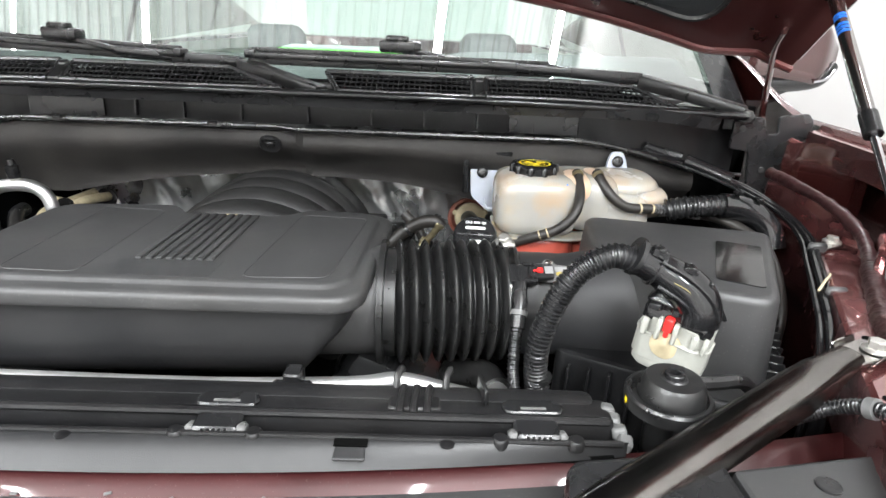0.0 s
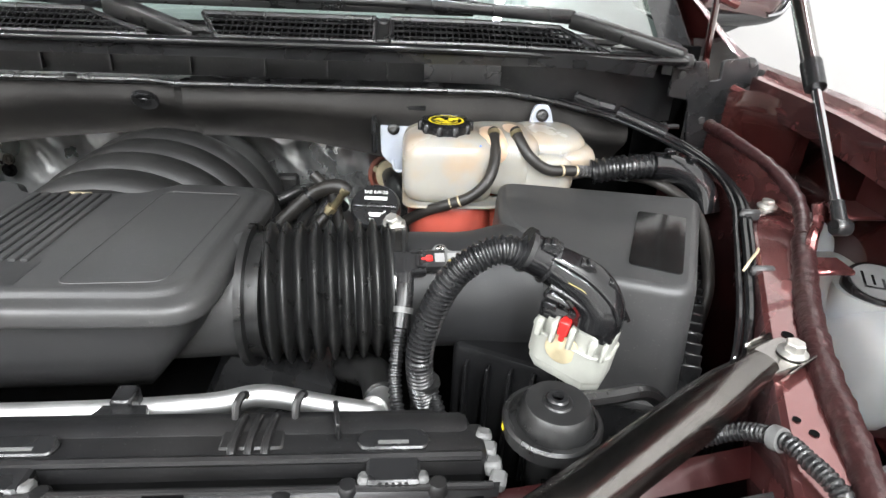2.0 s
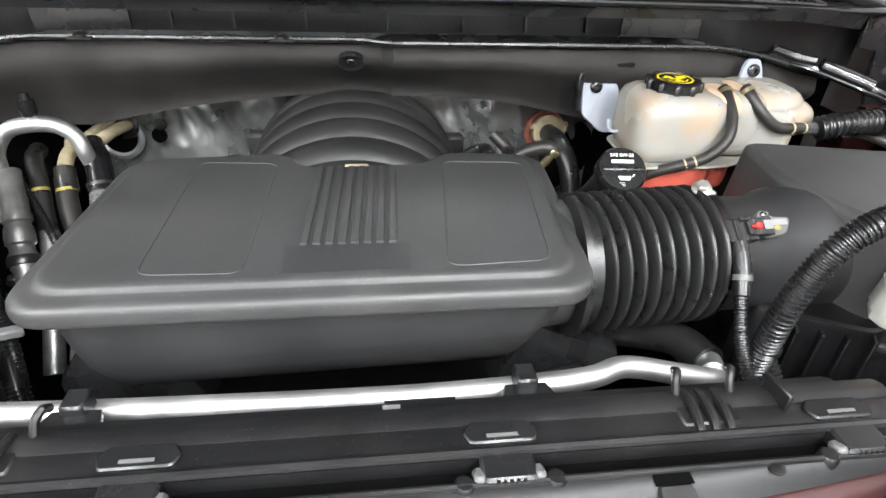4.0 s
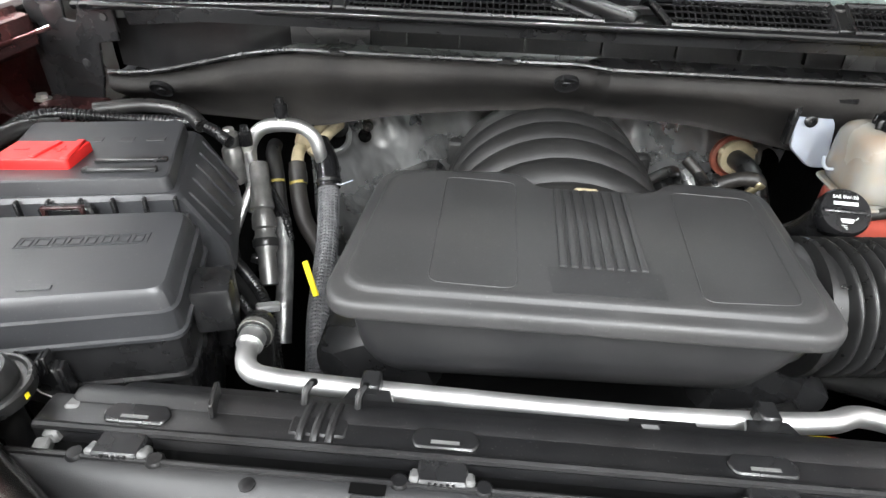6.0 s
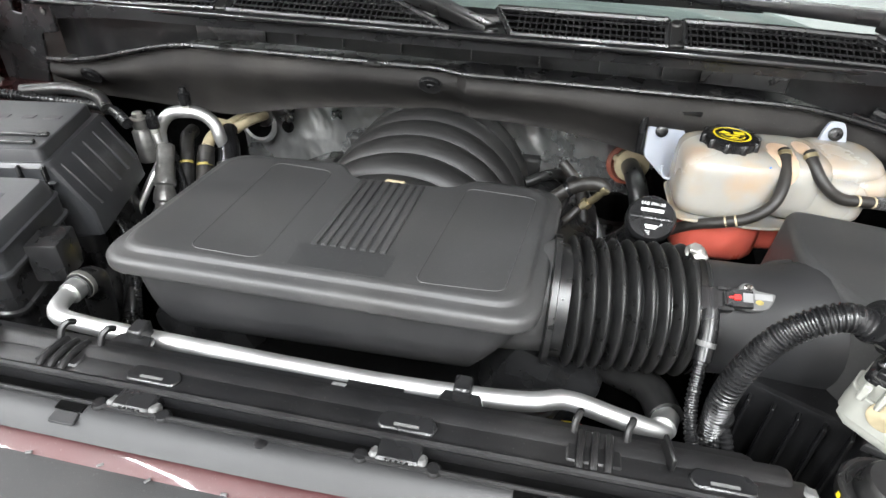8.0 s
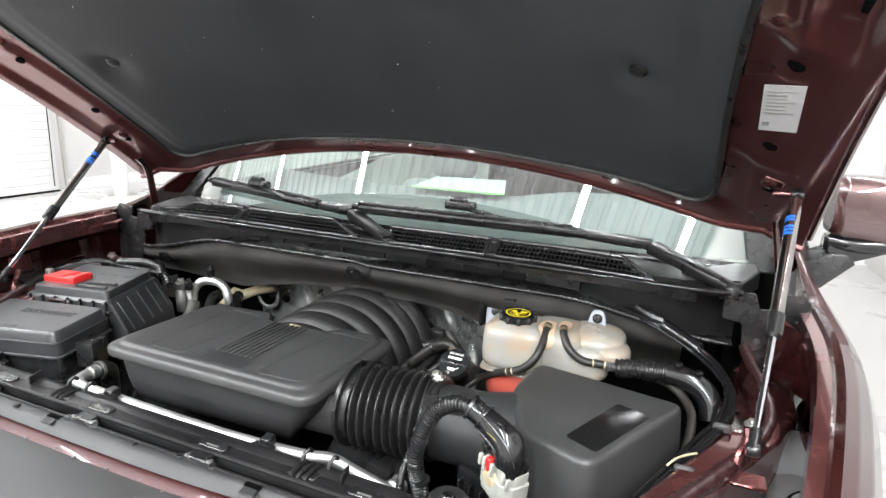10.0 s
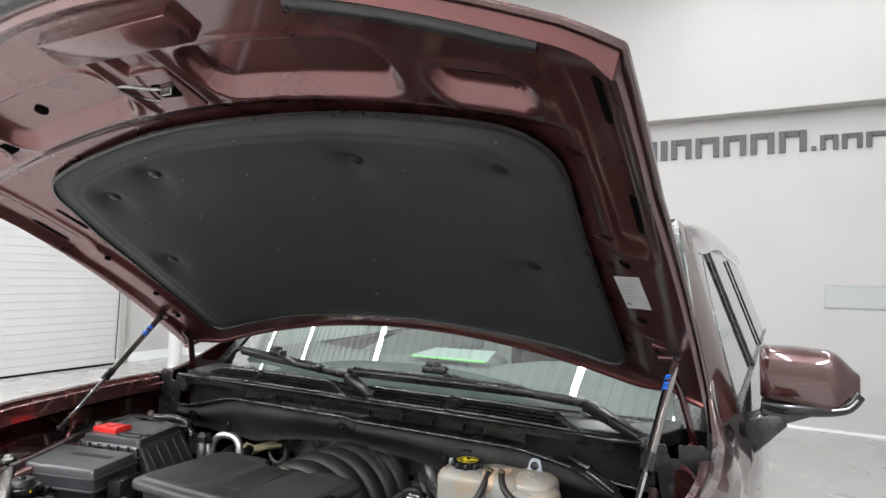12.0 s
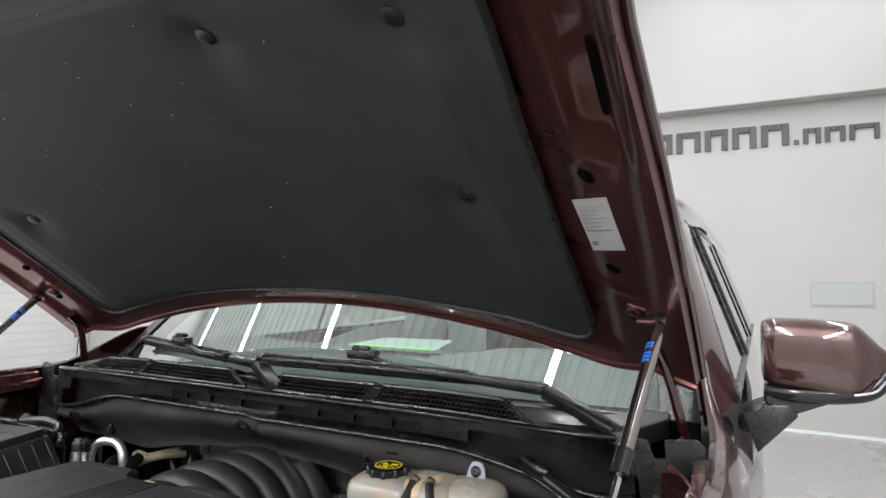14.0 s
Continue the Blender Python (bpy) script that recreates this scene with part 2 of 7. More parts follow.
def glass_material(name, tint, rough=0.0):
    m = bpy.data.materials.new(name)
    m.use_nodes = True
    n, link = m.node_tree.nodes, m.node_tree.links
    n.remove(n["Principled BSDF"])
    tr, gl, lw, mx = n.new("ShaderNodeBsdfTransparent"), n.new("ShaderNodeBsdfGlossy"), n.new("ShaderNodeLayerWeight"), n.new("ShaderNodeMixShader")
    steep, share = n.new("ShaderNodeMath"), n.new("ShaderNodeMath")
    steep.operation, share.operation = "POWER", "MULTIPLY_ADD"
    steep.inputs[1].default_value, share.inputs[1].default_value, share.inputs[2].default_value = 2.4, 0.95, 0.22
    link.new(lw.outputs["Facing"], steep.inputs[0])
    link.new(steep.outputs[0], share.inputs[0])
    tr.inputs[0].default_value = tint
    gl.inputs["Roughness"].default_value = rough
    link.new(share.outputs[0], mx.inputs[0])
    link.new(tr.outputs[0], mx.inputs[1])
    link.new(gl.outputs[0], mx.inputs[2])
    link.new(mx.outputs[0], n["Material Output"].inputs[0])
    return m


PLASTIC = material("black_moulded_plastic", (0.0145, 0.0145, 0.015), 0.28, var=0.25, scale=25, fine=900, bump=0.02, fine_bump=0.2)
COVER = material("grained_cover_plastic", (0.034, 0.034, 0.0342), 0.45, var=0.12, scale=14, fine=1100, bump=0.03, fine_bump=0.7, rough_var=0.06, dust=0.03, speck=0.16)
SATIN = material("satin_black_plastic", (0.011, 0.011, 0.0115), 0.27, var=0.2, scale=30, fine=700, bump=0.03, fine_bump=0.15, rough_var=0.03)
GLOSS = material("gloss_black_plastic", (0.008, 0.008, 0.0085), 0.11, var=0.2, scale=30, bump=0.02, fine_bump=0.05, rough_var=0.03)
RUBBER = material("black_rubber", (0.012, 0.012, 0.012), 0.3, var=0.25, scale=60, fine=500, bump=0.04, fine_bump=0.15, rough_var=0.04, dust=0.02)
FELT = material("hood_liner_felt", (0.0240, 0.0266, 0.0290), 0.64, var=0.2, scale=7, fine=420, bump=0.3, fine_bump=1.6, rough_var=0.05, spec=0.45, dust=0.02, speck=0.1)
FOAM = material("firewall_foam_seal", (0.026, 0.0245, 0.0235), 0.66, var=0.25, scale=22, fine=400, bump=0.2, fine_bump=0.5, dust=0.05, speck=0.15, spec=0.25)
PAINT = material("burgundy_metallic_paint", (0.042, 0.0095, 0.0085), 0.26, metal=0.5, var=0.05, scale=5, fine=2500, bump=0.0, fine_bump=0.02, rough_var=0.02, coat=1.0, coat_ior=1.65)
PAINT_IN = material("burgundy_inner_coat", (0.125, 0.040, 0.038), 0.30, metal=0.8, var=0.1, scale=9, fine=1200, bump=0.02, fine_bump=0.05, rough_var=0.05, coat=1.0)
STEEL_BLACK = material("black_coated_steel", (0.34, 0.325, 0.31), 0.20, metal=1.0, var=0.12, scale=20, bump=0.03, fine_bump=0.1, rough_var=0.06)
ALU = material("brushed_aluminium", (0.74, 0.74, 0.73), 0.46, metal=1.0, var=0.08, scale=25, fine=400, bump=0.04, fine_bump=0.2)
ZINC = material("zinc_plated_steel", (0.52, 0.51, 0.48), 0.42, metal=0.9, var=0.15, scale=80, bump=0.04)
FOIL = material("crumpled_heat_foil", (0.50, 0.505, 0.50), 0.30, metal=0.78, var=0.15, scale=18, fine=260, bump=0.08, fine_bump=0.3, rough_var=0.08)
TANK = material("milky_tank_plastic", (0.33, 0.318, 0.288), 0.26, var=0.1, scale=9, fine=300, bump=0.03, fine_bump=0.08, sss=0.5, rough_var=0.04, stain=(0.40, 0.27, 0.16))
TANK_WARM = material("stained_tank_plastic", (0.56, 0.40, 0.28), 0.35, var=0.15, scale=25, bump=0.05, sss=0.4)
TANK_PALE = material("pale_tank_bracket", (0.33, 0.355, 0.40), 0.4, var=0.08, scale=30, bump=0.03, sss=0.3)
COOLANT = material("tank_foot_with_red_coolant", (0.42, 0.085, 0.06), 0.3, var=0.2, scale=18, bump=0.05, sss=0.4)
WHITE_PL = material("ivory_connector_plastic", (0.29, 0.292, 0.262), 0.45, var=0.1, scale=50, bump=0.05, fine_bump=0.15, dust=0.06)
WASHER = material("milky_bottle_plastic", (0.36, 0.375, 0.37), 0.4, var=0.08, scale=20, bump=0.03, fine_bump=0.1, sss=0.3)
CREAM = material("cream_plastic", (0.44, 0.37, 0.24), 0.5, var=0.2, scale=60, bump=0.08)
RED = material("red_plastic", (0.6, 0.02, 0.018), 0.38, var=0.08, scale=40, bump=0.05, fine_bump=0.2, sss=0.1)
YELLOW = material("yellow_print", (0.85, 0.66, 0.02), 0.5, var=0.08, scale=60, bump=0.02)
WHITE_INK = material("white_print", (0.8, 0.8, 0.78), 0.5, var=0.05, bump=0.0)
GREY_INK = material("grey_print", (0.2, 0.2, 0.2), 0.6, var=0.05, bump=0.0)
BLUE_TAPE = material("blue_tape", (0.02, 0.16, 0.65), 0.4, var=0.1, bump=0.05)
BROWN = material("rusty_ring", (0.22, 0.06, 0.035), 0.55, var=0.3, scale=60, bump=0.1)
LABEL = material("silver_label_film", (0.5, 0.5, 0.505), 0.35, metal=0.2, var=0.08, scale=30, bump=0.02)
PATCH = material("matt_black_film", (0.009, 0.009, 0.009), 0.1, var=0.1, scale=40, bump=0.02, fine_bump=0.06, rough_var=0.02)
WALL = material("white_hall_paint", (0.50, 0.489, 0.478), 0.7, var=0.025, scale=1.2, fine=60, bump=0.05, fine_bump=0.1)
WALL_LOW = material("white_panel_coat", (0.57, 0.565, 0.557), 0.45, var=0.03, scale=2, fine=60, bump=0.03)
FLOOR = material("pale_grey_floor_coating", (0.40, 0.385, 0.375), 0.28, var=0.05, scale=1.2, fine=40, bump=0.01, fine_bump=0.03, rough_var=0.06)
CEIL = material("ribbed_ceiling_sheet", (0.84, 0.86, 0.87), 0.5, var=0.06, scale=2, fine=30, bump=0.05)
SIGN = material("grey_sign_face", (0.09, 0.09, 0.095), 0.5, var=0.08, scale=10, bump=0.02)
# Near-black: real dark trim, and painted shade in holes, gaps and deep parts.
DARK = material("dark_trim_and_shade", (0.003, 0.003, 0.003), 0.95, var=0.2, scale=20, spec=0.02)
LINING = material("pale_headlining", (0.8, 0.82, 0.79), 0.9, var=0.05, scale=20)
CABIN = material("grey_cabin_cloth", (0.34, 0.36, 0.35), 0.8, var=0.15, scale=15)
# White paper darkened and greened: light dimmed by the windscreen is in its colour.
PAPER = material("paper_dimmed_by_glass", (0.36, 0.41, 0.385), 0.7, var=0.04, scale=20)
GREEN = material("green_film", (0.2, 0.85, 0.1), 0.5, var=0.05)
GLASS = glass_material("windscreen_glass", (0.84, 0.99, 0.93, 1))
SIDE_GLASS = glass_material("side_glass", (0.8, 0.87, 0.83, 1))
BRAID = material("braided_sleeve", (0.10, 0.10, 0.104), 0.36, var=0.3, scale=120, fine=900, bump=0.1, fine_bump=0.3)
CHROME = material("dark_chrome", (0.5, 0.5, 0.52), 0.12, metal=1.0, var=0.05, bump=0.0, rough_var=0.04)
DASH = material("dark_dashboard_vinyl", (0.12, 0.125, 0.125), 0.7, var=0.1, scale=30, bump=0.05)
SEAT = material("grey_seat_cloth", (0.16, 0.165, 0.165), 0.85, var=0.15, scale=30, bump=0.05)
PLATE = material("pale_cover_plate", (0.45, 0.472, 0.463), 0.5, var=0.03, scale=5, bump=0.02)
MANIFOLD = material("moulded_manifold_plastic", (0.013, 0.0128, 0.0125), 0.5, var=0.2, scale=25, fine=700, bump=0.03, fine_bump=0.2, dust=0.02)
GREY_PL = material("grey_clip_plastic", (0.10, 0.10, 0.098), 0.5, var=0.15, scale=40, bump=0.04)


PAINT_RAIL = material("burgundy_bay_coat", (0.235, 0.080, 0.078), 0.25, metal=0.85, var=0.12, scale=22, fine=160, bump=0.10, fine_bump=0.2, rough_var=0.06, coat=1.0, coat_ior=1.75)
PAINT_NOSE = material("burgundy_nose_paint", (0.034, 0.0052, 0.0055), 0.42, metal=0.3, var=0.15, scale=12, fine=900, bump=0.03, fine_bump=0.1, coat=0.4, speck=0.1)
SEALER = material("dark_seam_sealer", (0.024, 0.0075, 0.0075), 0.38, var=0.3, scale=120, fine=300, bump=0.6, fine_bump=0.4, coat=0.3)
RUBBER_BROWN = material("worn_brown_rubber", (0.016, 0.0142, 0.0125), 0.46, var=0.3, scale=60, fine=500, bump=0.05, fine_bump=0.2, dust=0.03)
BRASS = material("worn_brass", (0.42, 0.36, 0.22), 0.35, metal=0.9, var=0.2, scale=90, bump=0.03)
OCHRE = material("ochre_paint_band", (0.28, 0.22, 0.05), 0.5, var=0.3, scale=200)
ALU_DULL = material("dull_cast_aluminium", (0.22, 0.217, 0.21), 0.42, metal=0.8, var=0.25, scale=60, fine=600, bump=0.05, fine_bump=0.3, rough_var=0.08)
GREY_PALE = material("grey_cap_disc", (0.22, 0.22, 0.22), 0.5, var=0.15, scale=40)
FOIL_DULL = material("dull_foil_wrap", (0.30, 0.30, 0.295), 0.36, metal=0.8, var=0.3, scale=60, fine=160, bump=0.4, fine_bump=0.5)
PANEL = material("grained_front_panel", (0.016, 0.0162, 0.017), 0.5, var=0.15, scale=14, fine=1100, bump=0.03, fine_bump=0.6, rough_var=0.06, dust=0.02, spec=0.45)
RIB_FIELD = material("worn_dark_field", (0.023, 0.0232, 0.0238), 0.42, var=0.12, scale=14, fine=1100, bump=0.03, fine_bump=0.6, rough_var=0.06, dust=0.03, speck=0.16)
BOX_LID = material("smooth_lid_plastic", (0.031, 0.0318, 0.034), 0.36, var=0.12, scale=14, fine=1100, bump=0.03, fine_bump=0.35, rough_var=0.05, dust=0.02, speck=0.14)
SHROUD = material("dull_shroud_plastic", (0.0075, 0.0075, 0.008), 0.33, var=0.25, scale=25, fine=900, bump=0.05, fine_bump=0.25, dust=0.015, speck=0.12, spec=0.35)


# ---- the hall ----
X0, X1, Y0, Y1 = -8.7, 2.55, -10.0, 7.62
structure("floor", box(X0 - 0.2, X1 + 0.2, Y0 - 0.2, Y1 + 0.2, -0.15, 0), FLOOR, "smooth pale grey coated hall floor", "floor")
back = structure("wall_back", box(X0 - 0.2, X1 + 0.2, Y1, Y1 + 0.2, 0, CEILING_Z), WALL, "plain white painted hall wall", "wall")
structure("wall_right", box(X1, X1 + 0.2, Y0 - 0.2, Y1, 0, CEILING_Z), WALL, "plain white painted hall wall", "wall")
structure("wall_left", box(X0 - 0.2, X0, Y0 - 0.2, Y1, 0, CEILING_Z), WALL, "plain white painted hall wall", "wall")
structure("wall_front", box(X0 - 0.2, X1 + 0.2, Y0 - 0.2, Y0, 0, CEILING_Z), WALL, "plain white painted hall wall", "wall")
structure("bulkhead", box(X0, X1, Y1 - 0.22, Y1 - 0.003, 3.66, CEILING_Z, 0.01, 1), WALL, "white boxed-in bulkhead over the wall", "bulkhead")
bm = bmesh.new()
k, x = [], X0 - 0.2
while x < X1 + 0.2:
    k += [(x, 0.0), (x + 0.10, 0.0), (x + 0.13, 0.045), (x + 0.17, 0.045)]
    x += 0.2
rows = [[bm.verts.new((cx, y, CEILING_Z + cz)) for cx, cz in k] for y in (Y0 - 0.2, Y1 + 0.2)]
for i in range(len(k) - 1):
    bm.faces.new((rows[0][i], rows[0][i + 1], rows[1][i + 1], rows[1][i]))
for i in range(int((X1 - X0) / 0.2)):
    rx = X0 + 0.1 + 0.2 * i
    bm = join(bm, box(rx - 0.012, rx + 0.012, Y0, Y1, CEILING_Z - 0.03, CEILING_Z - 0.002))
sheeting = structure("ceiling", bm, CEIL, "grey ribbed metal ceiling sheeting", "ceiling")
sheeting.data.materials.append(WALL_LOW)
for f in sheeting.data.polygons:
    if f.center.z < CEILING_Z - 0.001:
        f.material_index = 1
structure("roof_deck", box(X0 - 0.2, X1 + 0.2, Y0 - 0.2, Y1 + 0.2, CEILING_Z + 0.06, CEILING_Z + 0.2), WALL, "white roof deck above the ceiling sheeting", "roof")

for x in LAMP_XS:
    f = thing("ceiling_light", "long white ceiling tube light under ribbed sheeting", "lamp", (x, 0, CEILING_Z - 0.12), "ceiling lights in rows")
    part("housing", box(x - 0.1, x + 0.1, -9.6, 7.0, CEILING_Z - 0.125, CEILING_Z - 0.001, 0.01, 1), WALL_LOW, f)
    for y in (-9.59, 6.99):
        part("end_cap", box(x - 0.105, x + 0.105, y - 0.012, y + 0.012, CEILING_Z - 0.128, CEILING_Z - 0.001, 0.004, 1), DARK, f)

skirt = structure("baseboard", box(X0, X0 + 0.02, 6.25, Y1 - 0.001, 0.0, 0.16), CEIL, "grey skirting board along the hall wall", "skirting")
structure("trim_back", box(X0 + 0.02, X1, Y1 - 0.014, Y1 - 0.001, 0.0, 0.03), CEIL, "thin grey floor joint strip along the wall", "trim")

# sectional door in the side wall
door = thing("door_1", "white ribbed sectional hall door, closed", "door", (X0, 3.0, 0), "", "structure")
z = 0.03
while z < 3.4:
    part("panel", box(X0 + 0.004, X0 + 0.05, -2.0, 6.06, z, z + 0.118, 0.0025, 1), WALL_LOW, door)
    z += 0.119
part("bottom_seal", box(X0 + 0.004, X0 + 0.06, -2.0, 6.06, 0.0, 0.028), DARK, door, "black rubber bottom seal")
part("side_rail", box(X0 + 0.002, X0 + 0.04, 6.19, 6.225, 0.0, 3.4, 0.004, 1), ZINC, door, "grey steel guide rail")
part("pull_cord", tube([(X0 + 0.1, 6.03, 3.2), (X0 + 0.09, 6.0, 1.4), (X0 + 0.1, 5.96, 0.1)], 0.008, 6, 0.2), DARK, door, "thin dark pull cord")

post = thing("bollard", "round white steel post on the hall floor", "post", (-7.6, 6.35, 0))
part("shaft", lathe([(0.11, 0.0), (0.11, 1.1), (0.1, 1.14), (0.05, 1.16), (0, 1.16)], 24, Matrix.Translation((-7.6, 6.35, 0))), WALL_LOW, post)
part("foot_plate", box(-7.75, -7.45, 6.2, 6.5, 0, 0.012, 0.003, 1), ZINC, post)

# wall sign as plain letter-sized shapes
sign = thing("wall_sign", "dark grey raised sign shapes on the white wall", "sign", (1.0, Y1, 3.2))
def stroke(x0, x1, z0, z1, name="sign_shape"):
    part(name, box(x0, x1, Y1 - 0.03, Y1 - 0.002, z0, z1, 0.004, 1), SIGN, sign)
gx = -1.02
for w in (0.24, 0.24, 0.3, 0.08, 0.24, 0.27, 0.25, 0.25, 0.28):
    if w < 0.1:
        stroke(gx, gx + w, 3.19, 3.44)
    else:
        stroke(gx, gx + 0.07, 3.19, 3.44)
        stroke(gx + w - 0.07, gx + w, 3.19, 3.44)
        stroke(gx + 0.073, gx + w - 0.073, 3.37, 3.44)
    gx += w + 0.045
stroke(gx, gx + 0.05, 3.19, 3.24)
gx += 0.09
for w in (0.17, 0.19, 0.27):
    stroke(gx, gx + 0.05, 3.19, 3.36)
    stroke(gx + w - 0.05, gx + w, 3.19, 3.36)
    stroke(gx + 0.053, gx + w - 0.053, 3.31, 3.36)
    gx += w + 0.035
plate_ = thing("wall_plate", "pale grey flush cover plate on the white wall", "cover plate", (1.94, Y1, 1.52))
part("frame", box(1.655, 2.235, Y1 - 0.012, Y1 - 0.001, 1.385, 1.655, 0.003, 1), PLATE, plate_)
part("plate", box(1.672, 2.218, Y1 - 0.018, Y1 - 0.0125, 1.402, 1.634, 0.002, 1), PLATE, plate_, "pale flush plate")
part("top_edge", box(1.672, 2.218, Y1 - 0.020, Y1 - 0.0125, 1.637, 1.647, 0.001, 1), PLATE, plate_, "plate top edge")


# ---- the car's shell ----
def hood_z(x, y):
    return 1.871 - 0.482 * (y - 0.59) - 0.296 * (y - 0.59) ** 2 - 0.22 * x * x


def edge_x(y):
    """Half width between the fender edges at the hood gap."""
    return 0.70 + 0.106 * ramp(0.2, 0.95, y) - 0.02 * ramp(1.08, 1.3, y)


car = thing("car_body", "burgundy metallic car front with its hood raised", "car", (0, 1.6, 0))


def fender(s):
    prof = [(0.0, 0.0), (0.010, 0.005), (0.024, 0.002), (0.040, -0.014), (0.055, -0.045), (0.066, -0.11), (0.076, -0.22), (0.086, -0.38), (0.088, -0.75)]
    def f(u, v):
        y = 0.22 + 1.2 * u
        k = v * (len(prof) - 1)
        i = min(int(k), len(prof) - 2)
        t = k - i
        dx, dz = (prof[i][c] * (1 - t) + prof[i + 1][c] * t for c in (0, 1))
        drop = 0.10 * (1 - ramp(0.1, 0.6, y))
        rise = 0.088 * ramp(1.06, 1.33, y) * (1 - ramp(0.004, 0.046, dx))
        return (s * (edge_x(y) + dx * (1 - 0.15 * (1 - u))), y, 1.297 - drop + 0.02 * u + dz + rise)
    return sheet(48, 48, f, 0.0)


for s in (1, -1):
    outer = part("fender", fender(s), PAINT, car, "glossy burgundy fender")
    # gutter flange inside the hood gap
    def gut(u, v, s=s):
        y = 0.25 + 0.77 * u
        steps = [(0.0, 0.0), (-0.003, -0.008), (-0.018, -0.011), (-0.019, -0.05), (0.03, -0.058)]
        k = v * 4
        i = min(int(k), 3)
        t = k - i
        dx, dz = (steps[i][c] * (1 - t) + steps[i + 1][c] * t for c in (0, 1))
        drop = 0.10 * (1 - ramp(0.1, 0.6, y))
        return (s * (edge_x(y) + dx), y, 1.297 - drop + 0.02 * u * 0.79 + dz)
    part("gutter_flange", sheet(40, 12, gut), PAINT_RAIL, outer)
    # inner rail with holes and a sealed seam
    rail_in = [(0.47, 0.33), (0.505, 0.42), (0.575, 0.567), (0.675, 0.765), (0.70, 0.86), (0.705, 1.02)]
    rail_out = [(0.79, 1.02), (0.785, 0.88), (0.752, 0.784), (0.628, 0.569), (0.565, 0.42), (0.53, 0.33)]
    poly = [Vector((s * a, b)) for a, b in rail_in + rail_out]
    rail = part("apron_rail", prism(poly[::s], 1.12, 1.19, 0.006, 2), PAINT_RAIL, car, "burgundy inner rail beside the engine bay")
    # Apron wall takes the darker body paint to paint in its missing light.
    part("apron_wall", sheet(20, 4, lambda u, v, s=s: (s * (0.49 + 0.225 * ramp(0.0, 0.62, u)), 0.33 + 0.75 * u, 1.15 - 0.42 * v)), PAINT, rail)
    SEAM = smooth_path([(0.711, 0.965, 1.246), (0.716, 0.91, 1.243), (0.729, 0.848, 1.233), (0.735, 0.793, 1.216), (0.722, 0.752, 1.205), (0.702, 0.716, 1.198)], 0.01)
    TOPE = smooth_path([(0.765, 1.01, 1.287), (0.795, 0.955, 1.279), (0.800, 0.90, 1.268), (0.795, 0.85, 1.252), (0.78, 0.80, 1.232), (0.752, 0.75, 1.208)], 0.01)
    def panel(u, v, s=s):
        """Pressed tower between the seam and the fender flange, with an upright bead."""
        a = u * 2.2
        return (s * (0.745 + 0.052 * math.sin(a) + 0.010 * math.exp(-((u - 0.55) / 0.12) ** 2)), 0.985 - 0.115 * u + 0.012 * math.cos(a * 2), 1.284 - 0.085 * v - 0.012 * u + 0.012 * math.sin(6 * u) * (1 - v))
    if s > 0:
        # Paint darker than the rail's stands in for the shade of this recess.
        part("inner_wall", sheet(32, 12, panel), PAINT, rail, "inner wall in burgundy darkened for shade")
        part("seam", sweep([Vector((s * q.x, q.y, q.z)) for q in SEAM], lambda w: 0.0082 + 0.0007 * math.sin(w * 620) + 0.0009 * math.sin(w * 271 + 1) + 0.0006 * math.sin(w * 1130), 12), SEALER, rail, "wrinkled sealed weld seam")
        part("seam_skirt", sheet(16, 3, lambda u, v, s=s: (s * (SEAM[int(u * (len(SEAM) - 1))].x - 0.006 * v), SEAM[int(u * (len(SEAM) - 1))].y - 0.01 * v, SEAM[int(u * (len(SEAM) - 1))].z * (1 - v) + 1.186 * v)), PAINT_RAIL, rail)
    part("step_edge", tube([(s * 0.700, 0.712, 1.196), (s * 0.660, 0.645, 1.193), (s * 0.624, 0.584, 1.192), (s * 0.590, 0.515, 1.191), (s * 0.560, 0.44, 1.190), (s * 0.54, 0.39, 1.184)], lambda w: 0.0105 + 0.0006 * math.sin(w * 410) + 0.0005 * math.sin(w * 173), 12), SEALER, rail, "dark rolled edge of the rail")
    part("strut_hook", tube([(s * 0.690, 0.686, 1.196), (s * 0.692, 0.692, 1.212), (s * 0.700, 0.702, 1.222), (s * 0.698, 0.708, 1.240)], 0.0055, 8, 0.004), PAINT_RAIL, rail)
    # Rail holes are thin black discs; the shade inside them is painted on.
    for hx, hy, r in ((0.590, 0.559, 0.0046), (0.540, 0.469, 0.0026), (0.544, 0.457, 0.0030), (0.70, 0.84, 0.005)):
        part("rail_hole", lathe([(r, 0.0), (r, 0.0004), (0, 0.0004)], 18, Matrix.Translation((s * hx, hy, 1.1905))), DARK, rail)
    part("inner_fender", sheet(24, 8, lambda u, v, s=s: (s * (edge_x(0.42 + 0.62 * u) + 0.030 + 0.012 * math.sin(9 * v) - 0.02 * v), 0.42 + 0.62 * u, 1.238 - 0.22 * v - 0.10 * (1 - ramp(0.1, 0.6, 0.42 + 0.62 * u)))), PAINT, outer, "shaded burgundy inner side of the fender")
    # wheelhouse under the gap between rail and fender, painted near-black for its shade
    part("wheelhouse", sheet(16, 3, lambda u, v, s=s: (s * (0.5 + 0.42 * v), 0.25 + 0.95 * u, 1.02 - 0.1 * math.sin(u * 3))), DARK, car)
